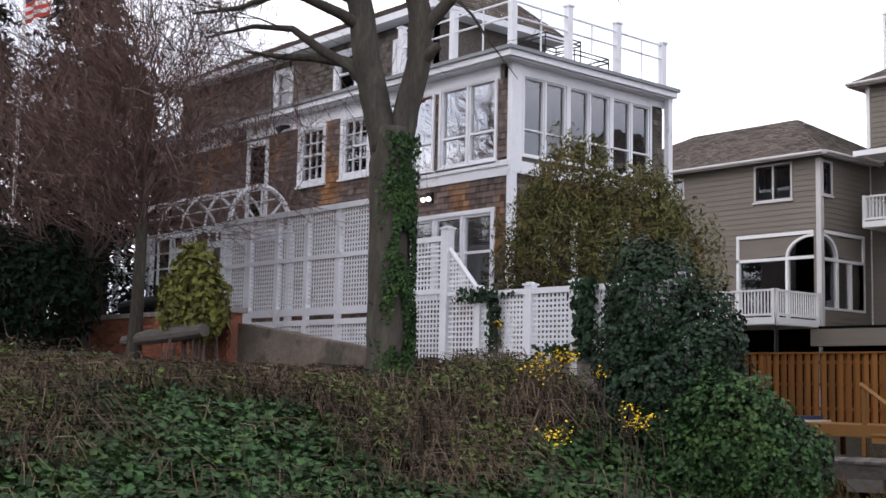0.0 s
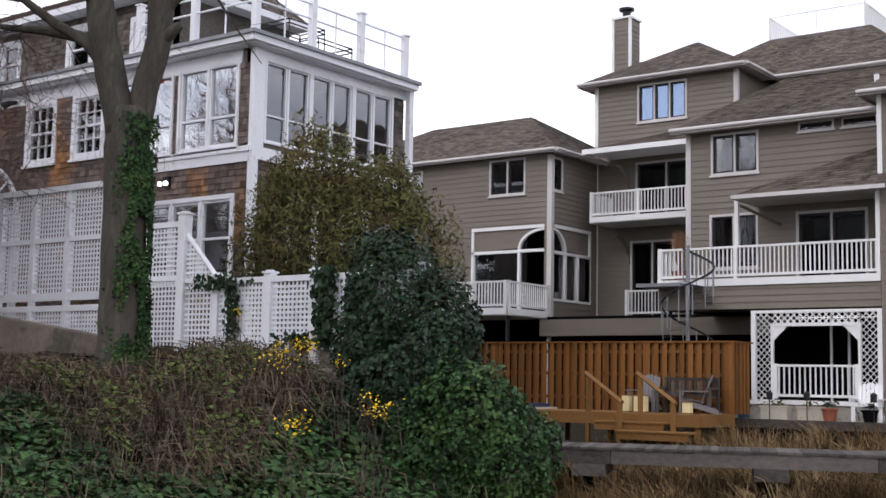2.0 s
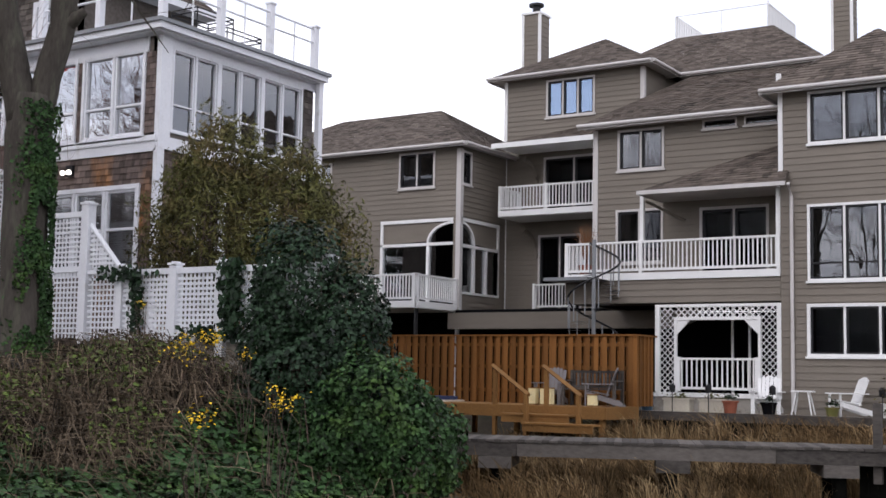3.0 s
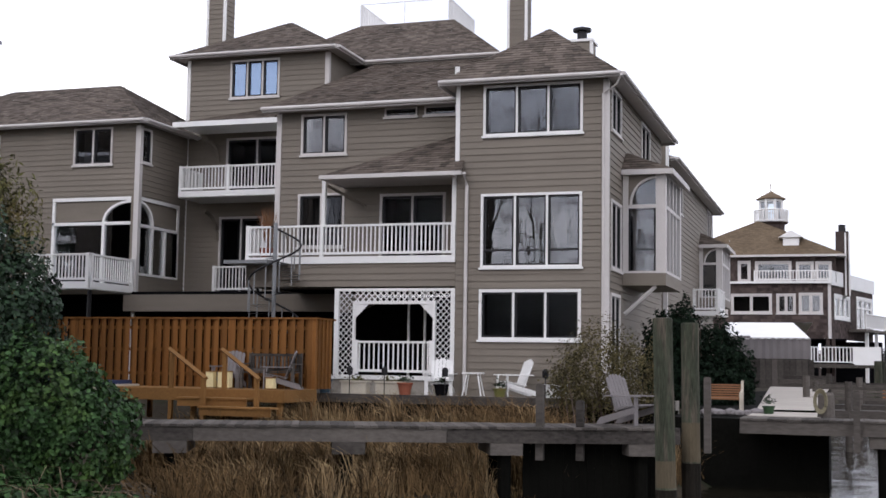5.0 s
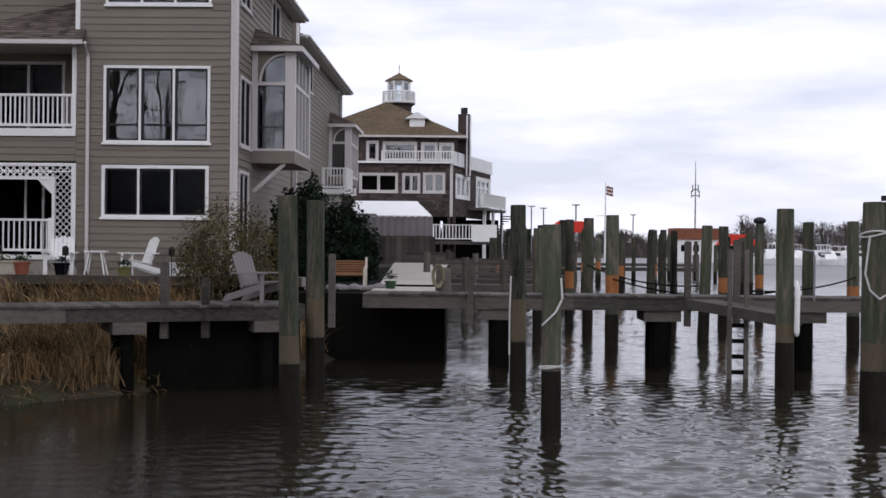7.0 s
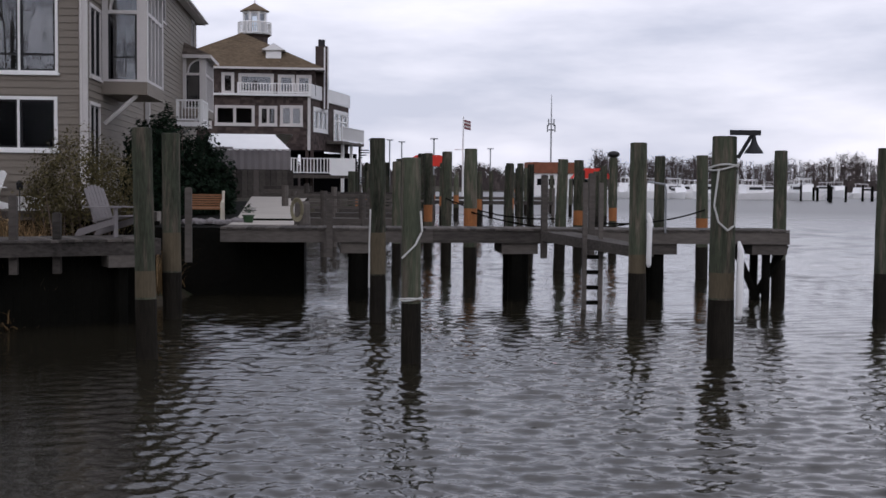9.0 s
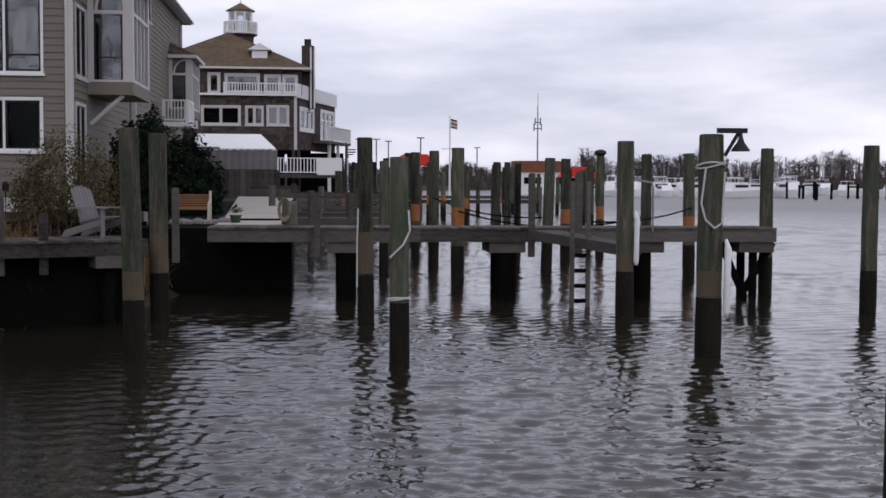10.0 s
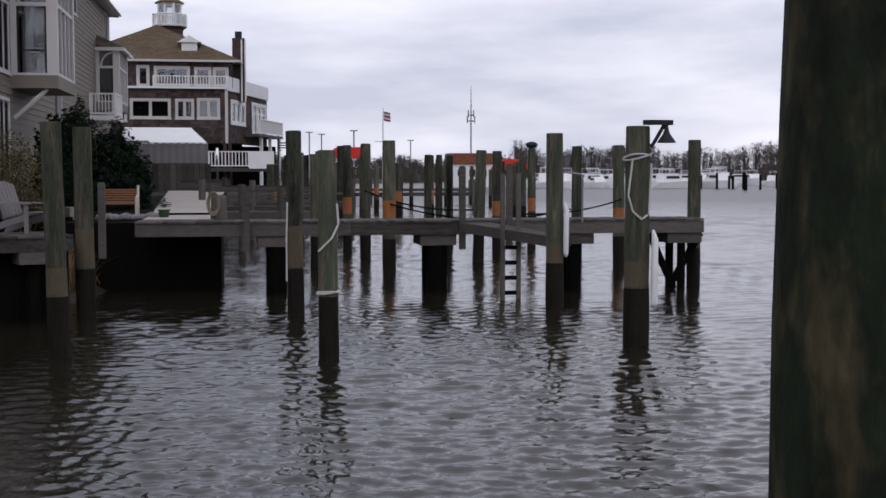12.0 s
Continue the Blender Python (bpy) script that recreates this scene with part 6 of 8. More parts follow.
def blades(name, stems, mat, width, sides=3):
    """Thin bent stems as three-sided tapering rods: each a list of points."""
    verts, faces = [], []
    for pts, w in stems:
        k = len(verts)
        n = len(pts)
        for i, p in enumerate(pts):
            rr = w * width * (1 - 0.8 * i / (n - 1))
            for j in range(sides):
                a = 6.283 * j / sides
                verts.append((p[0] + rr * math.cos(a), p[1] + rr * math.sin(a), p[2] + rr * 0.5 * math.sin(a + 1)))
        for i in range(n - 1):
            for j in range(sides):
                a, b = k + i * sides + j, k + i * sides + (j + 1) % sides
                faces.append((a, b, b + sides, a + sides))
    me = bpy.data.meshes.new(name)
    me.from_pydata(verts, [], faces)
    me.materials.append(mat)
    return me


def shell_spots(balls, count, seed, rough=0.22, inner=0.35):
    """Spots in the outer layer of a union of lumpy balls (x, y, z, rx, ry, rz)."""
    r = random.Random(seed)
    out = []
    weights = [b[3] * b[4] + b[4] * b[5] + b[3] * b[5] for b in balls]
    while len(out) < count:
        b = r.choices(balls, weights)[0]
        d = Vector((r.gauss(0, 1), r.gauss(0, 1), r.gauss(0, 1))).normalized()
        lump = 1 + rough * noise.noise(Vector(b[:3]) + d * 2.2) + rough * 0.7 * noise.noise(Vector(b[:3]) * 2 + d * 6)
        s = lump * (1 - inner * r.random() ** 2)
        p = (b[0] + d.x * b[3] * s, b[1] + d.y * b[4] * s, b[2] + d.z * b[5] * s)
        if any(((p[0] - c[0]) / c[3]) ** 2 + ((p[1] - c[1]) / c[4]) ** 2 + ((p[2] - c[2]) / c[5]) ** 2 < 0.3 for c in balls):
            continue
        if p[2] < ground_height(p[0], p[1]):
            continue
        out.append((*p, d))
    return out


def grow(r, start, way, length, radius, depth, stems, spread=0.6, lift=0.1, kids=(2, 4), wander=0.18):
    """Branches that fork, as rods for blades()."""
    pts, p, d = [tuple(start)], Vector(start), Vector(way).normalized()
    n = 4
    for i in range(n):
        d = (d + Vector((r.gauss(0, wander), r.gauss(0, wander), r.gauss(0, wander) + lift * 0.3))).normalized()
        p = p + d * length / n
        pts.append(tuple(p))
    stems.append((pts, radius))
    if depth:
        for k in range(r.randint(*kids)):
            i = r.randint(1, n)
            w = (d + Vector((r.gauss(0, spread), r.gauss(0, spread), r.gauss(0, spread) + lift))).normalized()
            grow(r, pts[i], w, length * r.uniform(0.55, 0.8), radius * 0.68, depth - 1, stems, spread, lift, kids, wander)


BROWNLEAF = material("brown_olive_twig_leaf", (0.085, 0.072, 0.032), 0.8, vary=0.4, coarse=0.9, fine=6, bump=0.0, island=0.6)


def plant(name, x, y, label, category, z=None):
    return thing(name, x, y, ground_height(x, y) if z is None else z, label, category)


def main_tree():
    bx, by = -15.59, 12.53
    t = plant("tree", bx, by, "forked bare grey-barked tree with ivy climbing its trunk", "tree")
    def at(u, z, w=0.0):
        return (bx + 0.627 * u - 0.779 * w, by + 0.779 * u + 0.627 * w, z)
    def limb(n, pts, radii, sides=14):
        fine_p, fine_r = [], []
        for i in range(len(pts) - 1):
            for k in range(4):
                f = k / 4
                a, b = pts[i], pts[i + 1]
                q = at(*(a[j] + (b[j] - a[j]) * f for j in range(3)))
                fine_p.append((q[0] + 0.03 * noise.noise((q[2] * 2, i, 0)), q[1] + 0.03 * noise.noise((q[2] * 2, 5, i)), q[2]))
                fine_r.append((radii[i] + (radii[i + 1] - radii[i]) * f) * (1 + 0.06 * noise.noise((q[2] * 3, 2.0, i))))
        fine_p.append(at(*pts[-1]))
        fine_r.append(radii[-1])
        bm = bmesh.new()
        tube(bm, fine_p, fine_r, sides)
        return part(n, bm, BARK, t, smooth=True)
    limb("trunk", [(0.02, 2.6, 0), (0, 3.2, 0), (-0.03, 3.9, 0), (-0.05, 5.3, 0), (-0.06, 6.3, 0), (-0.03, 6.9, 0)], [0.45, 0.39, 0.35, 0.33, 0.35, 0.3])
    limb("limb", [(-0.12, 6.5, 0), (-0.3, 7.2, 0.05), (-0.5, 8.05, 0.1), (-0.6, 8.8, 0.1), (-0.75, 9.6, 0.1), (-0.6, 11.5, 0), (-0.7, 13.5, -0.3)], [0.27, 0.24, 0.23, 0.21, 0.19, 0.13, 0.05])
    limb("limb", [(0.06, 6.5, 0), (0.17, 7.2, 0), (0.36, 8.05, -0.05), (0.36, 8.7, -0.1), (0.24, 9.4, -0.1), (0.35, 11.0, -0.2), (0.6, 13.0, -0.2)], [0.24, 0.21, 0.2, 0.2, 0.17, 0.11, 0.04])
    limb("branch", [(0.4, 8.5, -0.1), (0.6, 8.75, -0.15), (0.9, 9.1, -0.2), (1.5, 9.7, -0.3), (2.3, 10.5, -0.4)], [0.13, 0.12, 0.1, 0.07, 0.03], 8)
    limb("branch", [(-0.5, 7.9, 0.1), (-0.9, 8.05, 0.2), (-1.4, 8.15, 0.4), (-2.0, 8.2, 0.6), (-2.6, 8.35, 0.9)], [0.11, 0.1, 0.075, 0.05, 0.02], 8)
    limb("branch", [(-0.58, 8.6, 0.1), (-0.9, 8.75, -0.1), (-1.5, 8.95, -0.3), (-2.2, 9.05, -0.6), (-3.2, 9.0, -0.8)], [0.12, 0.1, 0.08, 0.05, 0.02], 8)
    limb("branch", [(-0.6, 9.0, 0.1), (-1.1, 9.2, 0.0), (-1.8, 9.2, 0.1), (-2.6, 8.9, 0.2), (-3.4, 8.8, 0.3)], [0.1, 0.09, 0.07, 0.05, 0.02], 8)
    limb("branch", [(-0.45, 7.6, 0.1), (-0.75, 7.95, 0.15), (-1.2, 8.2, 0.2), (-1.75, 8.6, 0.3), (-2.4, 8.65, 0.4), (-3.2, 8.45, 0.5)], [0.11, 0.095, 0.08, 0.06, 0.04, 0.015], 8)
    limb("branch", [(-0.62, 9.2, 0.1), (-1.0, 9.5, 0.0), (-1.6, 9.65, -0.1), (-2.4, 9.55, -0.2), (-3.4, 9.7, -0.3)], [0.1, 0.08, 0.065, 0.045, 0.015], 8)
    limb("branch_stub", [(0.4, 8.05, -0.1), (0.55, 8.15, -0.2), (0.68, 8.25, -0.25)], [0.14, 0.1, 0.07], 8)
    r = random.Random(21)
    stems = []
    for u, z, w, d in ((-1.2, 8.1, 0.3, (-0.7, 0.2)), (-1.7, 8.2, 0.5, (-0.6, -0.15)), (-2.2, 8.25, 0.7, (-0.8, 0.1)), (-1.2, 8.9, -0.2, (-0.8, 0.1)), (-1.8, 9.0, -0.4, (-0.8, -0.1)), (-2.5, 9.0, -0.7, (-0.9, 0)),
                       (-1.6, 9.2, 0.1, (-0.8, 0.3)), (-2.2, 9.0, 0.2, (-0.8, -0.2)), (-2.9, 8.9, 0.3, (-0.9, 0)), (1.1, 9.3, -0.2, (0.8, 0.3)), (1.6, 9.8, -0.3, (0.9, -0.2)), (2.0, 10.2, -0.4, (0.9, -0.5)), (-0.6, 9.3, 0, (-0.5, 0.8)), (-1.3, 8.3, 0.2, (-0.8, -0.2)), (-1.9, 8.6, 0.3, (-0.8, 0.2)), (-2.6, 8.6, 0.4, (-0.9, -0.1)), (-1.4, 9.6, -0.1, (-0.8, 0.1)), (-2.2, 9.6, -0.2, (-0.8, -0.2)), (-2.9, 9.6, -0.3, (-0.9, 0.1))):
        p = at(u, z, w)
        way = (0.627 * d[0], 0.779 * d[0], d[1])
        grow(r, p, way, r.uniform(1.0, 1.6), 1.0, 3, stems, 0.45, 0.02, (2, 3))
    droop = [at(0.95, 9.0, -0.3), at(1.2, 8.75, -0.3), at(1.5, 8.3, -0.3), at(1.7, 8.05, -0.3), at(1.95, 7.7, -0.35)]
    stems.append((droop, 1.4))
    grow(r, droop[2], (0.6, 0.7, -0.3), 0.9, 0.6, 1, stems)
    part("twig_tangle", blades("twig_tangle", stems, BARK, 0.022), BARK, t)["kind"] = "stuff"
    spots = []
    for i in range(7500):
        z = 2.9 + 3.9 * r.random() ** 0.9
        rad = np.interp(z, [2.6, 3.2, 3.9, 5.3, 6.3, 6.9], [0.45, 0.39, 0.35, 0.33, 0.36, 0.36])
        a = r.gauss(-0.85, 0.6)
        cover = noise.noise((a * 2, z * 1.5, 0.0))
        if cover < -0.15 or (z > 6.2 and r.random() < 0.5):
            continue
        lu, lw = math.cos(a), math.sin(a)
        o = (0.627 * lu - 0.779 * lw, 0.779 * lu + 0.627 * lw, 0.0)
        k = rad + r.uniform(0.0, 0.06)
        spots.append((bx + o[0] * k, by + o[1] * k, z, o))
    part("ivy", leaf_mesh("ivy", spots, IVY, 0.032, 0.75, 0.0, 3), IVY, t, "glossy green climbing ivy")


main_tree()


def bare_bush_tree(x, y, seed, count, clear):
    t = plant("bare_tree", x, y, "dense reddish-brown bare tree with fine tangled twigs", "tree")
    bm = bmesh.new()
    tube(bm, [(x, y, 2.6), (x + 0.1, y, 4.2), (x + 0.05, y + 0.1, 8.8)], [0.18, 0.14, 0.06], 10)
    part("trunk", bm, BARK, t)
    r = random.Random(seed)
    stems = []
    for i in range(count):
        z = r.uniform(4.8, 8.8)
        a = r.uniform(0, 6.283)
        grow(r, (x + 0.05, y + 0.05, z), (math.cos(a), math.sin(a), r.uniform(-0.05, 1.1)), r.uniform(1.8, 3.0), 2.0, 4, stems, 0.5, 0.1, (2, 3), 0.15)
    stems = [q for q in stems if min(p[2] for p in q[0]) > clear and max(p[0] for p in q[0]) < -18.2]
    part("crown", blades("crown", stems, REDTWIG, 0.0115), REDTWIG, t)["kind"] = "stuff"


bare_bush_tree(-23.2, 12.0, 5, 170, 5.5)
bare_bush_tree(-26.0, 12.2, 6, 120, 5.2)


def near_branches():
    """Bare limbs of a tree that stands beside the bank, reaching in from the side."""
    x, y = -15.5, 2.5
    t = plant("bare_tree", x, y, "dark bare tree with long sweeping branches", "tree")
    bm = bmesh.new()
    tube(bm, [(x, y, 1.5), (x, y, 4.0), (x - 0.1, y + 0.1, 7.0)], [0.25, 0.2, 0.14], 10)
    part("trunk", bm, BARK, t)
    r = random.Random(9)
    stems = []
    for i in range(6):
        grow(r, (x, y, 4.0 + 0.55 * i), (-0.5 + 0.1 * r.random(), 1.0, 0.15), 2.6, 2.2, 3, stems, 0.3, 0.03, (2, 3), 0.12)
    part("limb_tangle", blades("limb_tangle", stems, TWIG, 0.014), TWIG, t)["kind"] = "stuff"


near_branches()


def shore_tree(x, y, height, seed):
    """A tall bare tree behind the viewer's shore, mirrored in the windows."""
    t = plant("bare_tree", x, y, "tall bare tree on the bank opposite the houses", "tree")
    z0 = ground_height(x, y)
    bm = bmesh.new()
    tube(bm, [(x, y, z0 - 0.3), (x + 0.1, y, z0 + height * 0.3), (x - 0.1, y + 0.2, z0 + height * 0.75)], [0.26, 0.2, 0.07], 10)
    part("trunk", bm, BARK, t)
    r = random.Random(seed)
    stems = []
    for i in range(26):
        f = r.uniform(0.22, 0.75)
        a = r.uniform(0, 6.283)
        grow(r, (x, y, z0 + height * f), (math.cos(a), math.sin(a), r.uniform(0.4, 1.4)), height * r.uniform(0.16, 0.26), 3.0, 4, stems, 0.5, 0.1, (2, 3), 0.16)
    part("crown", blades("crown", stems, TWIG, 0.022), TWIG, t)["kind"] = "stuff"


for x, y, hh, sd in ((-14, -12, 19, 71), (-20.5, -17, 23, 72), (-28, -13, 21, 73), (-36, -20, 24, 74), (-46, -4, 9, 75)):
    shore_tree(x, y, hh, sd)


def conifer(x, y, height, wide, seed, label):
    t = plant("conifer", x, y, label, "tree")
    z0 = ground_height(x, y)
    bm = bmesh.new()
    tube(bm, [(x, y, z0 - 0.2), (x, y, z0 + height * 0.95)], [0.22, 0.05], 8)
    part("trunk", bm, BARK, t)
    r = random.Random(seed)
    spots, stems = [], []
    for k in range(int(height * 13 * max(1.0, wide / 2.6))):
        f = r.random() ** 0.8
        z = z0 + height * (0.14 + 0.86 * f)
        a = r.uniform(0, 6.283)
        reach = wide * (1.02 - f) ** 0.7 * r.uniform(0.6, 1.1)
        tip = Vector((x + math.cos(a) * reach, y + math.sin(a) * reach, z - 0.12 * reach))
        stems.append(([(x, y, z), tuple(Vector((x, y, z)).lerp(tip, 0.5) + Vector((0, 0, 0.1))), tuple(tip)], 1.0))
        for j in range(34 if height > 6 else 90):
            q = Vector((x, y, z)).lerp(tip, r.uniform(0.3, 1.08))
            spots.append((q.x + r.gauss(0, 0.16), q.y + r.gauss(0, 0.16), q.z + r.gauss(0, 0.1), (math.cos(a) * 0.3, math.sin(a) * 0.3, 0.4)))
    part("branch_tangle", blades("branch_tangle", stems, TWIG, 0.03), TWIG, t)["kind"] = "stuff"
    part("crown", leaf_mesh("crown", spots, CONIFER, 0.14 if height > 6 else 0.06, 0.4, 0.1, seed, 0.2), CONIFER, t)["kind"] = "stuff"


for x, y, hh, w, s in ((-32.5, 15.0, 11.5, 3.6, 1), (-37, 13.5, 11.5, 3.8, 2), (-31.5, 13.6, 6.5, 3.0, 3), (-36, 17.5, 10.0, 3.4, 4), (-42, 15, 12, 4.0, 6), (-29.5, 14.2, 5.0, 2.0, 7)):
    conifer(x, y, hh, w, s, "dark green conifer behind the brick garden wall")


def leafy(name, balls, mat, count, size, seed, label, ratio=0.55, up=0.3, category="shrub", stem_mat=None, airy=0.35, rough=0.25, droop=0.0):
    x, y = balls[0][0], balls[0][1]
    t = plant(name, x, y, label, category)
    z0 = ground_height(x, y)
    r = random.Random(seed)
    stems = []
    for b in balls:
        for i in range(14):
            tip = (b[0] + r.gauss(0, b[3] * 0.45), b[1] + r.gauss(0, b[4] * 0.45), b[2] + b[5] * r.uniform(-0.2, 0.9))
            foot = (b[0] + r.gauss(0, 0.3), b[1] + r.gauss(0, 0.3), ground_height(b[0], b[1]) - 0.1)
            mid = ((foot[0] * 0.6 + tip[0] * 0.4), (foot[1] * 0.6 + tip[1] * 0.4), (foot[2] + tip[2]) / 2)
            stems.append(([foot, mid, tip], 1.0))
    part("stem_tangle", blades("stem_tangle", stems, stem_mat or TWIG, 0.02), stem_mat or TWIG, t)["kind"] = "stuff"
    part("foliage", leaf_mesh("foliage", shell_spots(balls, count, seed, rough, airy), mat, size, ratio, up, seed, droop), mat, t)["kind"] = "stuff"
    return t


leafy("bamboo", [(-16.2, 17.2, 5.4, 1.4, 0.9, 1.5), (-15.0, 17.6, 5.4, 1.3, 0.9, 1.4), (-14.3, 17.9, 4.9, 0.95, 0.8, 1.3), (-15.9, 17.1, 6.6, 0.8, 0.7, 0.9), (-16.9, 17.1, 4.9, 0.8, 0.7, 1.3), (-14.9, 17.7, 6.2, 0.9, 0.7, 0.7), (-16.6, 17.1, 6.1, 0.6, 0.6, 0.8)], OLIVE, 30000, 0.06, 31,
      "feathery olive-green bamboo clump behind the lattice fence", 0.28, 0.0, "bamboo", airy=0.9, rough=0.5, droop=0.5)
leafy("ivy_shrub", [(-12.5, 15.2, 4.0, 0.75, 0.7, 1.15), (-11.9, 15.6, 3.3, 0.8, 0.8, 1.1), (-12.7, 15.0, 3.3, 0.55, 0.6, 0.9), (-12.2, 15.0, 2.6, 1.0, 0.8, 0.9), (-11.4, 15.3, 2.3, 0.8, 0.7, 0.8)], DARKIVY, 25000, 0.042, 32, "tall dark green ivy-covered shrub smothering the fence end", 0.75, airy=0.3)
leafy("ivy_mound", [(-11.0, 15.2, 2.1, 0.9, 0.8, 1.0), (-10.6, 15.5, 1.6, 0.85, 0.85, 1.0), (-11.5, 15.0, 1.6, 0.9, 0.8, 0.9)], IVY, 17000, 0.041, 33, "rounded mound of green ivy on the bank", 0.75, airy=0.22)
leafy("laurel_bush", [(-21.4, 12.35, 4.75, 0.5, 0.45, 0.7), (-21.8, 12.3, 4.3, 0.6, 0.45, 0.7), (-21.0, 12.4, 4.2, 0.45, 0.4, 0.7)], YELLOWGREEN, 3200, 0.075, 34, "yellow-green variegated bush in front of the lattice screen", 0.55, airy=0.4)
leafy("evergreen_bush", [(-26.5, 11.5, 4.6, 1.7, 1.0, 1.4), (-29.0, 11.2, 4.8, 1.8, 1.0, 1.6)], CONIFER, 7000, 0.1, 35, "dark evergreen bush behind the brick wall", 0.5, airy=0.4)
leafy("evergreen_hedge", [(-5.1, 36.3, 2.9, 0.7, 0.7, 1.4), (-4.6, 36.5, 3.1, 0.5, 0.6, 1.45), (-3.7, 37.2, 2.75, 0.6, 0.7, 1.35), (-3.2, 37.4, 2.4, 0.5, 0.6, 0.9), (-4.4, 36.3, 2.2, 1.1, 0.6, 0.8)], CONIFER, 26000, 0.07, 37, "dense dark evergreen shrubs beside the townhouse", 0.45, airy=0.3, rough=0.5)
leafy("twiggy_shrub", [(-6.1, 30.9, 2.6, 0.95, 0.5, 1.15), (-5.2, 31.0, 2.5, 0.7, 0.4, 1.0), (-6.7, 30.9, 2.2, 0.65, 0.4, 0.75)], BROWNLEAF, 13000, 0.034, 36, "sparse twiggy shrub at the terrace edge", 0.6, airy=0.9, rough=0.5)


def fence_ivy():
    t = plant("fence_ivy", -14.3, 15.3, "dark ivy strands hanging over the low lattice fence", "ivy")
    r = random.Random(41)
    spots = []
    for cx, w, z0, z1, n in ((-14.0, 0.12, 3.3, 4.6, 560), (-16.2, 0.07, 3.4, 4.45, 220), (-13.1, 0.2, 3.3, 4.5, 300), (-14.6, 0.3, 3.25, 3.5, 130), (-16.6, 0.25, 4.3, 4.55, 90)):
        for i in range(n):
            spots.append((cx + r.gauss(0, w), 15.5 - r.uniform(0.05, 0.22), r.uniform(z0, z1), (0, -1, 0)))
    part("leaf_curtain", leaf_mesh("leaf_curtain", spots, DARKIVY, 0.06, 0.75, 0.0, 42), DARKIVY, t)["kind"] = "stuff"


fence_ivy()


def bank_cover():
    """Ivy carpet low on the bank, dry bramble above, tufts of grass, forsythia sprays."""
    r = random.Random(51)
    ivy, dry, stems, green = [], [], [], []
    def slope(x, y):
        e = 0.3
        return Vector((ground_height(x - e, y) - ground_height(x + e, y), ground_height(x, y - e) - ground_height(x, y + e), 2 * e)).normalized()
    tries = 0
    while len(ivy) + len(dry) < 62000 and tries < 200000:
        tries += 1
        az, d = radians(r.uniform(28, 74)), r.uniform(11.5, 23.5) ** 1.0
        x, y = -d * math.sin(az), d * math.cos(az)
        if x > -8.3 or y > 15.3:
            continue
        z = ground_height(x, y)
        n = slope(x, y)
        patch = 1.3 * noise.noise((x * 0.3, y * 0.3, 1.0)) + 0.55 * noise.noise((x * 1.1, y * 1.1, 4.0))
        level = (z - 1.95) * 1.25 + patch * 1.25
        puff = 0.28 * (0.5 + 0.5 * noise.noise((x * 1.3, y * 1.3, 9.0)))
        if level < 0:
            ivy.append((x, y, z + r.uniform(0.02, 0.22) + puff, n))
        elif r.random() < 0.55:
            dry.append((x, y, z + r.uniform(0.0, 0.5) + puff, n))
            if noise.noise((x * 0.8, y * 0.8, 14.0)) > -0.08:
                green.append((x, y, z + r.uniform(0.1, 0.4) + puff, n))
        if level > -0.25 and r.random() < 0.3 or r.random() < 0.02:
            a = r.uniform(0, 6.283)
            l = r.uniform(0.35, 1.2)
            h = r.uniform(0.12, 0.62)
            stems.append(([(x, y, z), (x + 0.3 * l * math.cos(a), y + 0.3 * l * math.sin(a), z + h), (x + 0.75 * l * math.cos(a), y + 0.75 * l * math.sin(a), z + h * 1.05), (x + 1.1 * l * math.cos(a), y + 1.1 * l * math.sin(a), z + h * 0.55)], r.uniform(0.6, 1.4)))
    tagged(new("ivy_carpet", leaf_mesh("ivy_carpet", ivy, IVY, 0.058, 0.78, 0.5, 52)), "green ivy carpet covering the lower bank", "ivy", "", "stuff")
    tagged(new("dry_leaves", leaf_mesh("dry_leaves", dry, BRAMBLE, 0.04, 0.5, 0.2, 53)), "dry brown leaves among brambles on the bank", "brambles", "", "stuff")
    tagged(new("green_sprigs", leaf_mesh("green_sprigs", green, YELLOWIVY, 0.05, 0.7, 0.4, 54)), "light green sprigs among the brambles", "weeds", "", "stuff")
    tagged(new("bramble_stems", blades("bramble_stems", stems, DRYSTEM, 0.0105)), "tangled dry bramble stems arching over the bank", "brambles", "", "stuff")
    for x, y, z, n, s in ((-12.98, 13.31, 3.08, 110, 0.20), (-12.85, 13.71, 3.24, 80, 0.13), (-10.59, 12.64, 2.35, 70, 0.13), (-10.69, 11.21, 2.21, 60, 0.11), (-12.15, 13.68, 3.00, 18, 0.08), (-10.90, 12.78, 2.54, 20, 0.08), (-14.08, 13.46, 3.73, 12, 0.07)):
        f = plant("forsythia", x, y, "bright yellow forsythia spray among the brambles", "flower")
        g = f.location.z
        st = [([(x, y, g - 0.1), (x + r.gauss(0, 0.1), y + r.gauss(0, 0.1), (g + z) / 2), (x + r.gauss(0, s), y + r.gauss(0, s), z + r.uniform(0, s))], 1) for i in range(6)]
        part("stem_tangle", blades("stem_tangle", st, TWIG, 0.008), TWIG, f)["kind"] = "stuff"
        sp = [(x + r.gauss(0, s), y + r.gauss(0, s), z + r.gauss(0, s * 0.55), (0, 0, 1)) for i in range(n)]
        part("blossom", leaf_mesh("blossom", sp, FLOWER, 0.027, 0.6, 0.2, 55), FLOWER, f)["kind"] = "stuff"


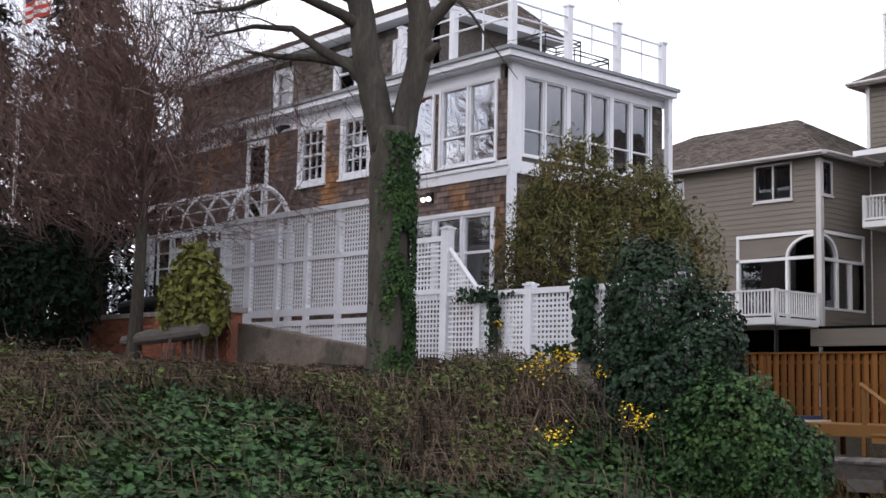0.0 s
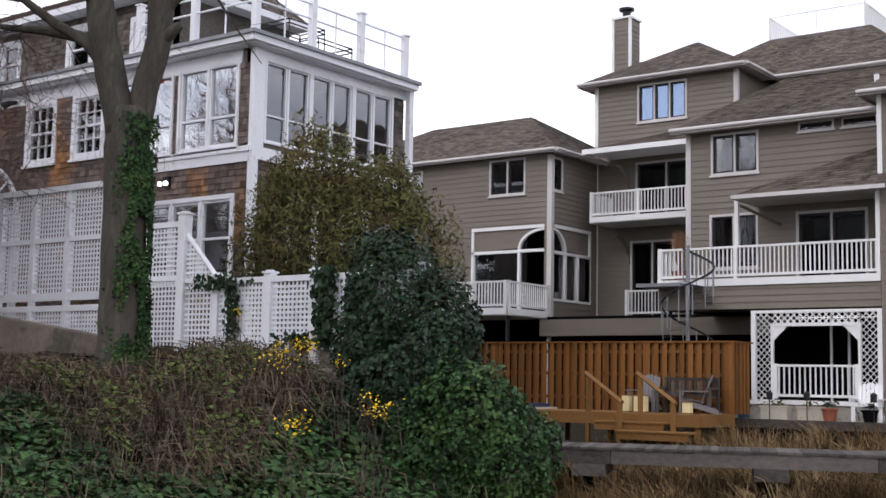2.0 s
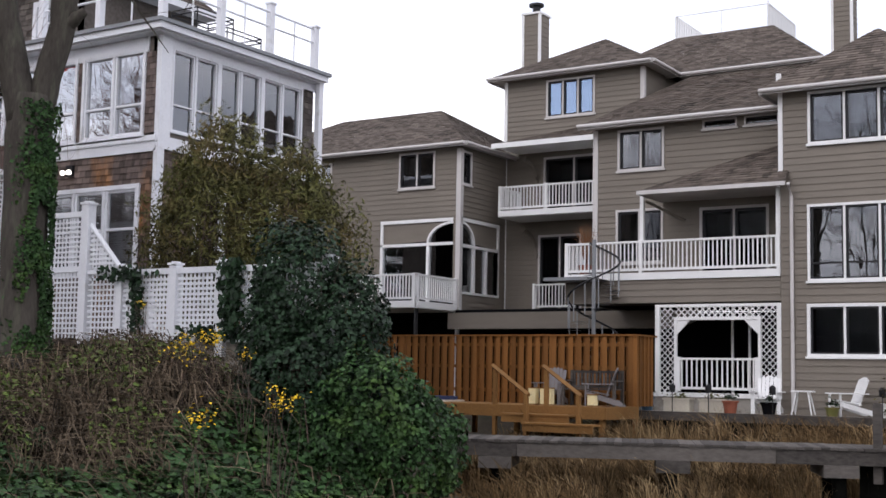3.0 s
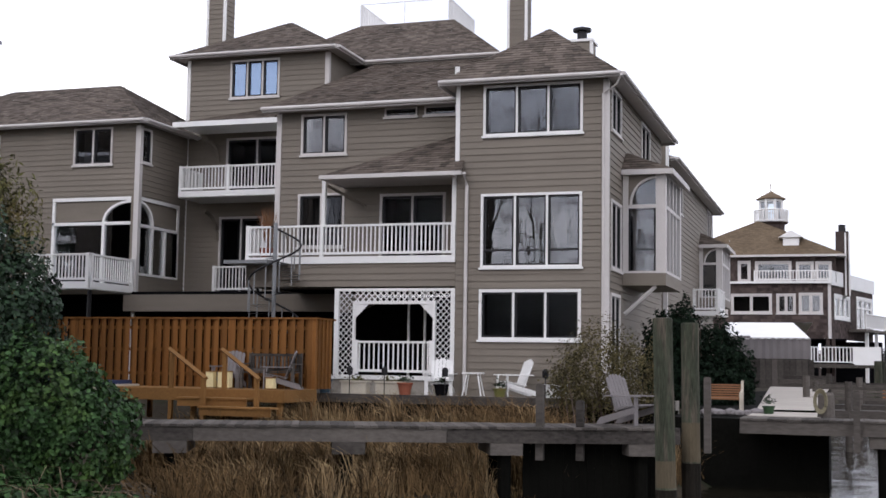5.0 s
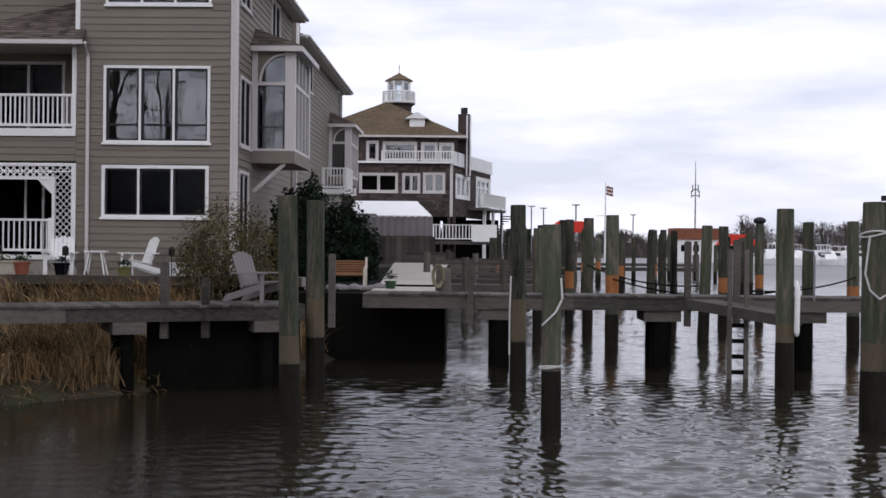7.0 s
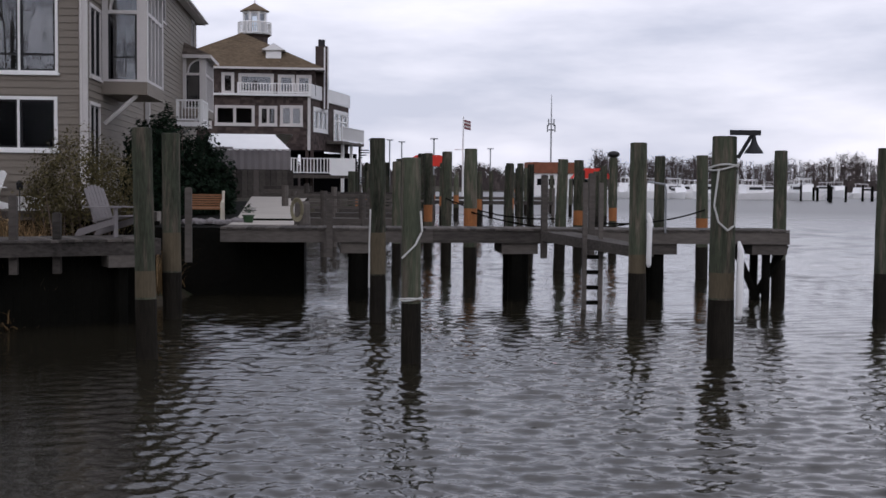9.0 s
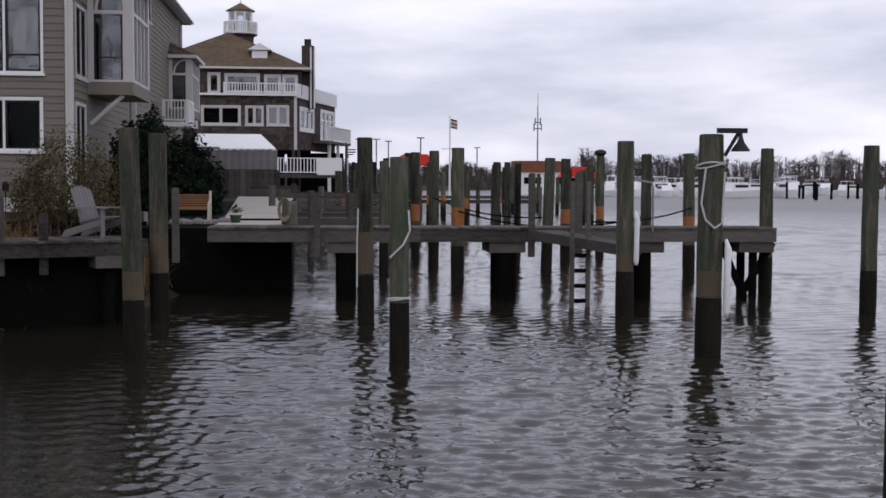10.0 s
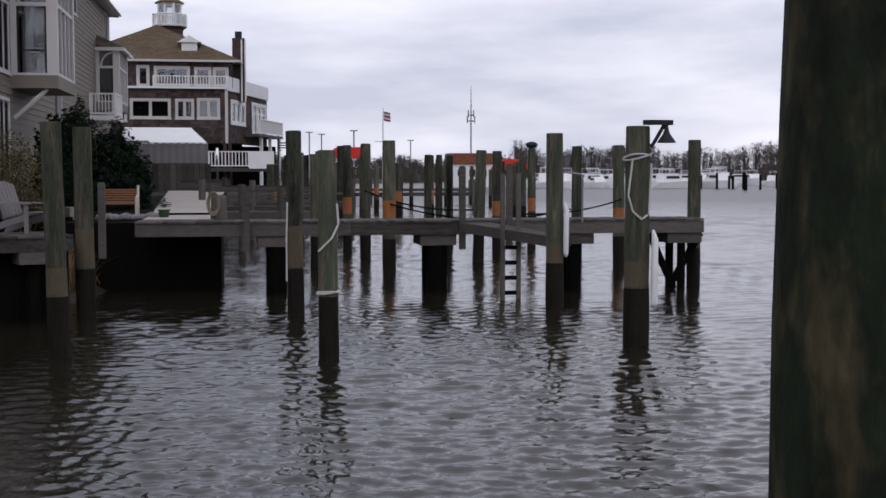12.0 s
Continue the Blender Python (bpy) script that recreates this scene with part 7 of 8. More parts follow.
YELLOWIVY = material("young_green_leaf", (0.085, 0.12, 0.025), 0.6, vary=0.4, coarse=0.9, fine=6, bump=0.0, island=0.6)
bank_cover()


def marsh_grass():
    r = random.Random(61)
    stems = []
    tufts = []
    while len(tufts) < 560:
        x, y = r.uniform(-16, -3.5), r.uniform(12, 31)
        b = inside(MARSH, x, y)
        if b < 0.3 or inside(HILL, x, y) > 0.8:
            continue
        if y > 31.2:
            continue
        tufts.append((x, y))
    for x, y in tufts:
        z = ground_height(x, y)
        tall = r.uniform(0.3, 1.0)
        for k in range(26):
            a, l = r.uniform(0, 6.283), tall * r.uniform(0.6, 1.1)
            bx, by = x + r.gauss(0, 0.16), y + r.gauss(0, 0.16)
            lean = r.uniform(0.1, 1.0) * l
            stems.append(([(bx, by, z - 0.03), (bx + lean * 0.4 * math.cos(a), by + lean * 0.4 * math.sin(a), z + l * 0.65), (bx + lean * math.cos(a), by + lean * math.sin(a), z + l * r.uniform(0.8, 1.0))], r.uniform(0.7, 1.3)))
    for i in range(5000):
        x, y = r.uniform(-15, -4), r.uniform(12, 30)
        if inside(MARSH, x, y) < -0.2 or inside(HILL, x, y) > 1.5:
            continue
        z, a, l = ground_height(x, y), r.uniform(0, 6.283), r.uniform(0.3, 0.8)
        stems.append(([(x, y, z + 0.02), (x + 0.5 * l * math.cos(a), y + 0.5 * l * math.sin(a), z + r.uniform(0.05, 0.2)), (x + l * math.cos(a), y + l * math.sin(a), z + r.uniform(0.0, 0.1))], 1.2))
    reeds = []
    while len(reeds) < 2600:
        x, y = r.uniform(-15, -3.8), r.uniform(13, 29)
        if inside(MARSH, x, y) < 0.4 or inside(HILL, x, y) > 0.6:
            continue
        z, lean_way, tall = ground_height(x, y), r.uniform(0, 6.283), r.uniform(0.6, 1.15)
        for k in range(26):
            a, l = lean_way + r.gauss(0, 0.9), tall * r.uniform(0.55, 1.1)
            bx, by, lean = x + r.gauss(0, 0.12), y + r.gauss(0, 0.12), r.uniform(0.15, 0.8) * l
            reeds.append(([(bx, by, z - 0.03), (bx + lean * 0.35 * math.cos(a), by + lean * 0.35 * math.sin(a), z + l * 0.7), (bx + lean * math.cos(a), by + lean * math.sin(a), z + l * r.uniform(0.75, 1.0))], r.uniform(0.7, 1.3)))
    tagged(new("reed_clumps", blades("reed_clumps", reeds, PALEGRASS, 0.008)), "pale straw reed clumps arching out of the marsh", "reeds", "", "stuff")
    tagged(new("marsh_grass", blades("marsh_grass", stems, DRYGRASS, 0.011)), "tall dry straw-coloured marsh grass along the shore", "grass", "", "stuff")


marsh_grass()


# ---- terrace, new deck and loose things ----
def terrace():
    t = thing("terrace", -8, 32, 1.9, "low timber-edged terrace in front of the townhouse", "terrace", "", "structure")
    bm = bmesh.new()
    box(bm, -14.2, -4.3, 31.5, 33.0, 1.3, 1.9)
    part("slab", bm, CONCRETE, t)
    bm = bmesh.new()
    box(bm, -14.3, -4.2, 31.38, 31.5, 1.7, 1.93)
    part("edge_beam", bm, GREYWOOD, t)
    for i in range(48):
        bm = bmesh.new()
        x = -14.2 + 0.21 * i
        box(bm, x, x + 0.2, 31.42, 31.48, -0.5, 1.7)
        part("shaded_sheet_board", bm, WETSHADEWOOD, t)
    q = thing("quay", -1.5, 34, 1.6, "dark timber bulkhead quay with a pale concrete ramp", "quay", "", "structure")
    # bulkhead timber is near-black, shade included in its colour
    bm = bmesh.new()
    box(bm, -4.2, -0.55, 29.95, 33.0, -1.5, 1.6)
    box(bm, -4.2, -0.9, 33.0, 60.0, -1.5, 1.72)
    part("bulkhead", bm, WETSHADEWOOD, q)
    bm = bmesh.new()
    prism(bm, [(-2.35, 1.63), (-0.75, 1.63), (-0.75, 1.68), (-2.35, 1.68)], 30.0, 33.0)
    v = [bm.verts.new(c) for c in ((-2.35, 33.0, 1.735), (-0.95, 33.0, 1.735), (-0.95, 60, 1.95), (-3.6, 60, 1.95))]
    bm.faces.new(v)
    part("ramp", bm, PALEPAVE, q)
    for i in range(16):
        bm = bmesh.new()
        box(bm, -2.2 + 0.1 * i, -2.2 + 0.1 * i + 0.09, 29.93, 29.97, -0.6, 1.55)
        part("shaded_sheet_board", bm, WETSHADEWOOD, q)
    for y, x0 in ((62.5, -3.4), (63.0, -3.3), (63.5, -3.2)):
        bm = bmesh.new()
        box(bm, x0, x0 + 2.4, y, y + 0.5, 1.9, 2.1 + (y - 62.5) * 0.36)
        part("step", bm, GREYWOOD, q)


terrace()


def cedar_fence():
    f = thing("cedar_fence", -17.5, 30.3, 2.0, "new orange cedar board fence with a flat cap rail", "fence")
    z0, z1 = 2.05, 3.88
    bm = bmesh.new()
    box(bm, 0.004, 0.136, -0.012, 0.012, 0, z1 - z0)
    shared = mesh_of("board", bm, NEWWOOD)
    i, x = 0, -24.0
    while x < -13.5:
        ob = part("board", shared, NEWWOOD, f)
        ob.matrix_parent_inverse = f.matrix_basis.inverted()
        ob.matrix_basis = Matrix.Translation((x, 30.3 + (-0.05 if i % 2 else 0.05), z0))
        x += 0.125
        i += 1
    y, i = 30.3, 0
    while y < 31.35:
        ob = part("board", shared, NEWWOOD, f)
        ob.matrix_parent_inverse = f.matrix_basis.inverted()
        ob.matrix_basis = Matrix.Translation((-13.45 + (0.05 if i % 2 else -0.05), y, z0)) @ Matrix.Rotation(radians(90), 4, "Z")
        y += 0.125
        i += 1
    for bb in ((-24.0, -13.35, 30.2, 30.4, z1, z1 + 0.045), (-13.55, -13.35, 30.4, 31.5, z1, z1 + 0.045)):
        bm = bmesh.new()
        box(bm, *bb)
        part("cap_rail", bm, NEWWOOD, f)
    for z in (2.35, 3.0, 3.6):
        bm = bmesh.new()
        box(bm, -24.0, -13.5, 30.275, 30.325, z, z + 0.09)
        part("rail", bm, NEWWOOD, f)
    for x in (-13.45, -15.9, -18.3, -20.7, -23.1):
        bm = bmesh.new()
        box(bm, x - 0.055, x + 0.055, 30.245, 30.355, 1.2, z1)
        part("post", bm, NEWWOOD, f)


cedar_fence()


def cedar_deck():
    d = thing("cedar_deck", -16, 29, 1.5, "new pine deck with steps and sloping handrails", "deck", "", "structure")
    z = 2.05
    bm = bmesh.new()
    box(bm, 0.003, 0.137, 0, 1.9, -0.035, 0)
    shared = mesh_of("plank", bm, DECKWOOD)
    for i in range(37):
        ob = part("plank", shared, DECKWOOD, d)
        ob.matrix_parent_inverse = d.matrix_basis.inverted()
        ob.matrix_basis = Matrix.Translation((-18.55 + 0.14 * i, 28.3, z))
    bm = bmesh.new()
    box(bm, -18.55, -13.37, 28.24, 28.29, z - 0.3, z - 0.005)
    part("rim_joist", bm, DECKWOOD, d)
    bm = bmesh.new()
    box(bm, -13.36, -13.31, 28.24, 30.2, z - 0.3, z - 0.005)
    part("rim_joist", bm, DECKWOOD, d)
    for k, x in enumerate((-16.05, -15.2)):
        y, top = 28.22 - 0.42 * k, z - 0.2 - 0.2 * k
        bm = bmesh.new()
        box(bm, x, x + 1.95, y - 0.46, y, top - 0.045, top)
        part("step", bm, DECKWOOD, d)
        bm = bmesh.new()
        box(bm, x + 0.02, x + 1.93, y - 0.42, y - 0.385, top - 0.22, top - 0.048)
        part("riser", bm, DECKWOOD, d)
    for x0, x1 in ((-16.5, -15.2), (-15.0, -13.75)):
        for x, y, top in ((x0, 28.3, z + 0.9), (x1, 27.6, z + 0.3)):
            bm = bmesh.new()
            box(bm, x - 0.05, x + 0.05, y - 0.05, y + 0.05, 1.0, top)
            part("post", bm, DECKWOOD, d)
        bm = bmesh.new()
        tube(bm, [(x0 - 0.12, 28.36, z + 1.0), (x1 + 0.1, 27.55, z + 0.27)], 0.06, 4)
        part("handrail", bm, DECKWOOD, d)
    for x in (-18.4, -15.9, -13.5):
        bm = bmesh.new()
        box(bm, x - 0.06, x + 0.06, 28.35, 28.47, 0.2, z - 0.3)
        part("post", bm, DECKWOOD, d)
    s = thing("spa_tub", -20.2, 28.9, 1.5, "grey stone-faced plunge tub with a dark blue cover", "tub")
    bm = bmesh.new()
    box(bm, -22.0, -18.6, 28.0, 30.1, 0.8, 2.0)
    part("body", bm, CONCRETE, s)
    bm = bmesh.new()
    box(bm, -22.05, -18.56, 27.95, 30.15, 2.0, 2.1)
    part("rim", bm, CREAM, s)
    bm = bmesh.new()
    box(bm, -21.9, -18.7, 28.1, 30.0, 2.1, 2.2)
    part("cover", bm, BLUE, s)


CREAMPAPER = material("cream_paper", (0.8, 0.7, 0.4), 0.8, vary=0.15)
BLUE = material("dark_blue_cover", (0.03, 0.04, 0.09), 0.6, vary=0.3)
GLAZEBLUE = material("blue_glazed_pot", (0.05, 0.09, 0.13), 0.3, vary=0.3)
ORANGEWOOD = material("orange_slatted_wood", (0.2, 0.1, 0.05), 0.6, vary=0.25)
cedar_deck()


def garden_bench(x, y, z, turn):
    b = thing("garden_bench", 0, 0, 0, "weathered grey slatted garden bench on the deck", "bench")
    for k in range(5):
        bm = bmesh.new()
        box(bm, -0.72, 0.72, -0.24 + 0.1 * k, -0.15 + 0.1 * k, 0.41, 0.44)
        part("seat_slat", bm, GREYWOOD, b)
    for k in range(13):
        bm = bmesh.new()
        box(bm, -0.66 + 0.105 * k, -0.6 + 0.105 * k, 0.24, 0.27, 0.5, 0.86)
        part("back_slat", bm, GREYWOOD, b)
    for zz in (0.45, 0.84):
        bm = bmesh.new()
        box(bm, -0.75, 0.75, 0.23, 0.28, zz, zz + 0.07)
        part("back_rail", bm, GREYWOOD, b)
    for sx in (-0.72, 0.72):
        for sy, h in ((-0.23, 0.62), (0.26, 0.92)):
            bm = bmesh.new()
            box(bm, sx - 0.035, sx + 0.035, sy - 0.035, sy + 0.035, 0, h)
            part("leg", bm, GREYWOOD, b)
        bm = bmesh.new()
        box(bm, sx - 0.045, sx + 0.045, -0.3, 0.28, 0.62, 0.66)
        part("armrest", bm, GREYWOOD, b)
    b.matrix_basis = pose(x, y, z, 0, 0, turn)
    return b


def adirondack(mat, label):
    """An Adirondack chair at the origin, facing -Y."""
    c = thing("adirondack_chair", 0, 0, 0, label, "chair", "adirondack chairs")
    tilt = Matrix.Translation((0, 0.1, 0.26)) @ Matrix.Rotation(radians(-21), 4, "X")
    for k in range(6):
        s = -0.25 + 0.1 * k
        h = 0.78 - 0.9 * s * s - 0.05 * abs(s)
        bm = bmesh.new()
        prism(bm, [(s - 0.044, 0), (s + 0.044, 0), (s + 0.044, h - 0.03), (s, h), (s - 0.044, h - 0.03)], -0.012, 0.012, tilt)
        part("back_slat", bm, mat, c)
    for k in range(6):
        y = -0.42 + 0.1 * k
        bm = bmesh.new()
        z = 0.38 - 0.2 * (y + 0.42)
        box(bm, -0.28, 0.28, y, y + 0.085, z, z + 0.025)
        part("seat_slat", bm, mat, c)
    for sx in (-0.3, 0.3):
        bm = bmesh.new()
        prism(bm, [(-0.44, 0.26), (-0.4, 0.37), (0.48, 0.13), (0.57, 0.0), (0.46, 0.0)], sx - 0.015, sx + 0.015, Matrix(((0, 1, 0, 0), (1, 0, 0, 0), (0, 0, 1, 0), (0, 0, 0, 1))))
        part("side_rail", bm, mat, c)
        bm = bmesh.new()
        box(bm, sx * 1.08 - 0.05, sx * 1.08 + 0.05, -0.43, -0.4, 0, 0.55)
        part("front_leg", bm, mat, c)
        bm = bmesh.new()
        box(bm, sx * 1.15 - 0.07, sx * 1.15 + 0.07, -0.5, 0.3, 0.55, 0.575)
        part("armrest", bm, mat, c)
    return c


garden_bench(-14.3, 29.5, 2.055, 0)
for x, w, hh in ((-15.35, 0.16, 0.42), (-15.75, 0.1, 0.42), (-14.05, 0.1, 0.28)):
    lan = thing("box_lantern", x, 29.0, 2.055, "cream paper-sided box lantern on the deck", "lantern", "box lanterns")
    bm = bmesh.new()
    box(bm, x - w, x + w, 28.9, 29.1, 2.08, 2.055 + hh)
    part("paper_side", bm, CREAMPAPER, lan)
    for zz in (2.055, 2.055 + hh):
        bm = bmesh.new()
        box(bm, x - w - 0.015, x + w + 0.015, 28.885, 29.115, zz, zz + 0.025)
        part("frame_rim", bm, DECKWOOD, lan)
proto = adirondack(WHITE, "white painted Adirondack chair on the terrace")
proto.matrix_basis = pose(-10.5, 32.0, 1.935, 0, 0, 10)
copy_thing(proto, pose(-8.45, 32.2, 1.935, 0, 0, -52))
grey = adirondack(PALEGREY, "weathered grey Adirondack chair on the boardwalk")
grey.matrix_basis = pose(-4.2, 24.6, 1.63, 0, 0, 62)
copy_thing(grey, pose(-13.95, 29.4, 2.055, 0, 0, -70))
copy_thing(grey, pose(-15.6, 29.75, 2.055, 0, 0, 10))


def stool(x, y, z):
    s = thing("stool", x, y, z, "small white wooden stool on the terrace", "stool")
    bm = bmesh.new()
    box(bm, x - 0.28, x + 0.28, y - 0.15, y + 0.15, z + 0.58, z + 0.62)
    part("seat", bm, WHITE, s)
    for sx in (-1, 1):
        for sy in (-1, 1):
            bm = bmesh.new()
            tube(bm, [(x + sx * 0.26, y + sy * 0.16, z), (x + sx * 0.15, y + sy * 0.09, z + 0.58)], 0.022, 6)
            part("leg", bm, WHITE, s)


stool(-9.65, 32.2, 1.93)


def pot(x, y, z, r, h, mat, label, plant_mat=None, square=False):
    p = thing("plant_pot", x, y, z, label, "pot", "terrace pots")
    bm = bmesh.new()
    if square:
        for bb in ((x - r, x + r, y - 0.16, y + 0.16, z, z + h), (x - r - 0.03, x + r + 0.03, y - 0.19, y + 0.19, z + h, z + h + 0.05)):
            box(bm, *bb)
    else:
        tube(bm, [(x, y, z), (x, y, z + h * 0.85), (x, y, z + h * 0.86), (x, y, z + h)], [r * 0.72, r * 0.95, r * 1.08, r * 1.1], 16)
    part("pot_body", bm, mat, p)
    if plant_mat:
        rr = random.Random(int(x * 100))
        sp = [(x + rr.gauss(0, r * 0.5), y + rr.gauss(0, 0.1), z + h + 0.05 + abs(rr.gauss(0, 0.08)), (0, 0, 1)) for i in range(70)]
        part("plant", leaf_mesh("plant", sp, plant_mat, 0.05, 0.5, 0.2, 8), plant_mat, p)["kind"] = "stuff"


for a in ((-13.75, 31.75, 1.93, 0.2, 0.36, GLAZEBLUE, "blue glazed pot with a trailing plant", DARKIVY, False), (-12.85, 31.75, 1.93, 0.36, 0.3, CREAM, "cream stone trough with plants", OLIVE, True),
          (-11.85, 31.75, 1.93, 0.36, 0.3, CREAM, "cream stone trough with plants", OLIVE, True), (-11.35, 31.55, 1.93, 0.2, 0.32, TERRA, "round terracotta pot on the terrace", DARKIVY, False),
          (-10.35, 31.6, 1.93, 0.2, 0.3, DARK, "dark round pot holding a small plant", DARKIVY, False), (-8.75, 31.6, 1.93, 0.17, 0.22, OLIVE, "olive glazed pot on the terrace", DARKIVY, False), (-7.35, 31.75, 1.93, 0.3, 0.3, WHITE, "white trough planter on the terrace", OLIVE, True),
          (-1.95, 31.3, 1.62, 0.14, 0.25, DARKIVY, "dark green pot beside the ramp", DARKIVY, False)):
    pot(*a)


def garden_torch(x, y, z):
    t = thing("garden_light", x, y, z, "small dark path light on a short stake", "light", "path lights")
    bm = bmesh.new()
    tube(bm, [(x, y, z), (x, y, z + 0.5)], 0.015, 6)
    part("stake", bm, BLACKMETAL, t)
    bm = bmesh.new()
    tube(bm, [(x, y, z + 0.5), (x, y, z + 0.52), (x, y, z + 0.68), (x, y, z + 0.74)], [0.04, 0.08, 0.09, 0.03], 8)
    part("lamp_head", bm, BLACKMETAL, t)


for x in (-12.9, -11.9, -10.2, -7.5):
    garden_torch(x, 31.44, 1.93)


def slatted_bench():
    b = thing("garden_bench", -2.9, 32.3, 1.65, "garden bench with orange slatted back on the quay", "bench")
    x, y, z = -3.1, 32.3, 1.6
    for k in range(6):
        bm = bmesh.new()
        box(bm, x - 0.4, x + 0.4, y + 0.25, y + 0.28, z + 0.42 + 0.06 * k, z + 0.46 + 0.06 * k)
        part("back_slat", bm, ORANGEWOOD, b)
    for sx in (-0.43, 0.43):
        bm = bmesh.new()
        tube(bm, [(x + sx, y - 0.3, z), (x + sx, y - 0.25, z + 0.55), (x + sx, y + 0.25, z + 0.6), (x + sx, y + 0.3, z + 0.85)], 0.035, 6)
        tube(bm, [(x + sx, y + 0.27, z), (x + sx, y + 0.25, z + 0.6)], 0.035, 6)
        part("end_frame", bm, CREAM, b)
    bm = bmesh.new()
    box(bm, x - 0.42, x + 0.42, y - 0.28, y + 0.24, z + 0.38, z + 0.42)
    part("seat", bm, ORANGEWOOD, b)
    rr = random.Random(3)
    for i in range(22):
        s = rr.uniform(0.08, 0.16)
        px, py = x - 0.5 + rr.uniform(0, 1.5), y - 0.9 + rr.uniform(0, 0.5)
        st = thing("stone", px, py, z, "rounded grey stone in the edging heap", "stone", "edging stones")
        bm = bmesh.new()
        bmesh.ops.create_icosphere(bm, subdivisions=1, radius=s, matrix=Matrix.Translation((px, py, z + s * 0.6)) @ Matrix.Diagonal((1.2, 1, 0.7, 1)))
        part("stone_body", bm, PALEGREY, st)


slatted_bench()


def spiral_stair():
    s = thing("spiral_stair", -16.7, 32.2, 2, "dark grey steel spiral stair to the balcony", "stair")
    x, y, z0, z1 = -15.6, 32.25, 2.0, 5.8
    bm = bmesh.new()
    tube(bm, [(x, y, z0), (x, y, z1 + 0.9)], 0.06, 10)
    part("column", bm, GREYMETAL, s)
    for k in range(21):
        a, z = radians(246 + 30 * k), z0 + 0.18 * (k + 1)
        bm = bmesh.new()
        w = radians(15)
        pts = [(x + 0.08 * math.cos(a), y + 0.08 * math.sin(a)), (x + 0.75 * math.cos(a - w), y + 0.75 * math.sin(a - w)), (x + 0.75 * math.cos(a + w), y + 0.75 * math.sin(a + w))]
        for zz, rev in ((z, 1), (z - 0.06, -1)):
            bm.faces.new([bm.verts.new((*p, zz)) for p in pts[::rev]])
        part("tread", bm, GREYMETAL, s)
        bm = bmesh.new()
        tube(bm, [(x + 0.73 * math.cos(a), y + 0.73 * math.sin(a), z), (x + 0.73 * math.cos(a), y + 0.73 * math.sin(a), z + 0.9)], 0.016, 5)
        part("baluster", bm, GREYMETAL, s)
    bm = bmesh.new()
    tube(bm, [(x + 0.73 * math.cos(radians(246 + 10 * k)), y + 0.73 * math.sin(radians(246 + 10 * k)), z0 + 0.18 + 0.06 * k + 0.9) for k in range(61)], 0.03, 6)
    part("handrail", bm, BLACKMETAL, s)
    bm = bmesh.new()
    box(bm, -17.2, -15.8, 32.2, 33.0, 5.55, 5.65)
    part("landing", bm, GREYMETAL, s)
    p = thing("plant_pot", -16.6, 33.6, 5.65, "terracotta pot with dried orange grass on the balcony", "pot")
    bm = bmesh.new()
    tube(bm, [(-16.5, 33.6, 5.65), (-16.5, 33.6, 6.1)], [0.16, 0.24], 14)
    part("pot_body", bm, TERRA, p)
    rr = random.Random(6)
    st = [([(-16.5, 33.6, 6.05), (-16.5 + rr.gauss(0, 0.08), 33.6 + rr.gauss(0, 0.08), 6.6), (-16.5 + rr.gauss(0, 0.22), 33.6 + rr.gauss(0, 0.2), 7.15 + rr.gauss(0, 0.12))], 1) for i in range(80)]
    part("dry_grass", blades("dry_grass", st, ORANGEWOOD, 0.012), ORANGEWOOD, p)["kind"] = "stuff"


spiral_stair()


# ---- fittings of the dock ----
def pile_lamp():
    l = thing("dock_lamp", 6.35, 19.1, 3.3, "dark bell-shaped dock lamp on a bracket", "lamp")
    x, y = 6.2, 19.2
    bm = bmesh.new()
    box(bm, x + 0.02, x + 0.5, y - 0.26, y - 0.2, 3.5, 3.58)
    part("arm", bm, BLACKMETAL, l)
    bm = bmesh.new()
    tube(bm, [(x + 0.15, y - 0.23, 3.15), (x + 0.36, y - 0.23, 3.5)], 0.03, 4)
    part("brace", bm, BLACKMETAL, l)
    bm = bmesh.new()
    cx = x + 0.4
    tube(bm, [(cx, y - 0.23, 3.5), (cx, y - 0.23, 3.42), (cx, y - 0.23, 3.36), (cx, y - 0.23, 3.25), (cx, y - 0.23, 3.22)], [0.025, 0.04, 0.06, 0.14, 0.155], 14, cap=False)
    part("shade", bm, BLACKMETAL, l)


pile_lamp()


def rope(name, pts, label, r=0.016):
    bm = bmesh.new()
    fine = []
    for a, b in zip(pts, pts[1:]):
        for k in range(5):
            fine.append(Vector(a).lerp(Vector(b), k / 5))
    fine.append(Vector(pts[-1]))
    tube(bm, fine, r, 6)
    return solo(name, bm, ROPE, label, "rope", "mooring ropes")


def ring(x, y, z, rad, turns, drop=0.03):
    return [(x + rad * math.cos(a), y + rad * math.sin(a), z + drop * math.sin(a * 1.3)) for a in (k * 0.5 for k in range(int(turns * 12.6)))]


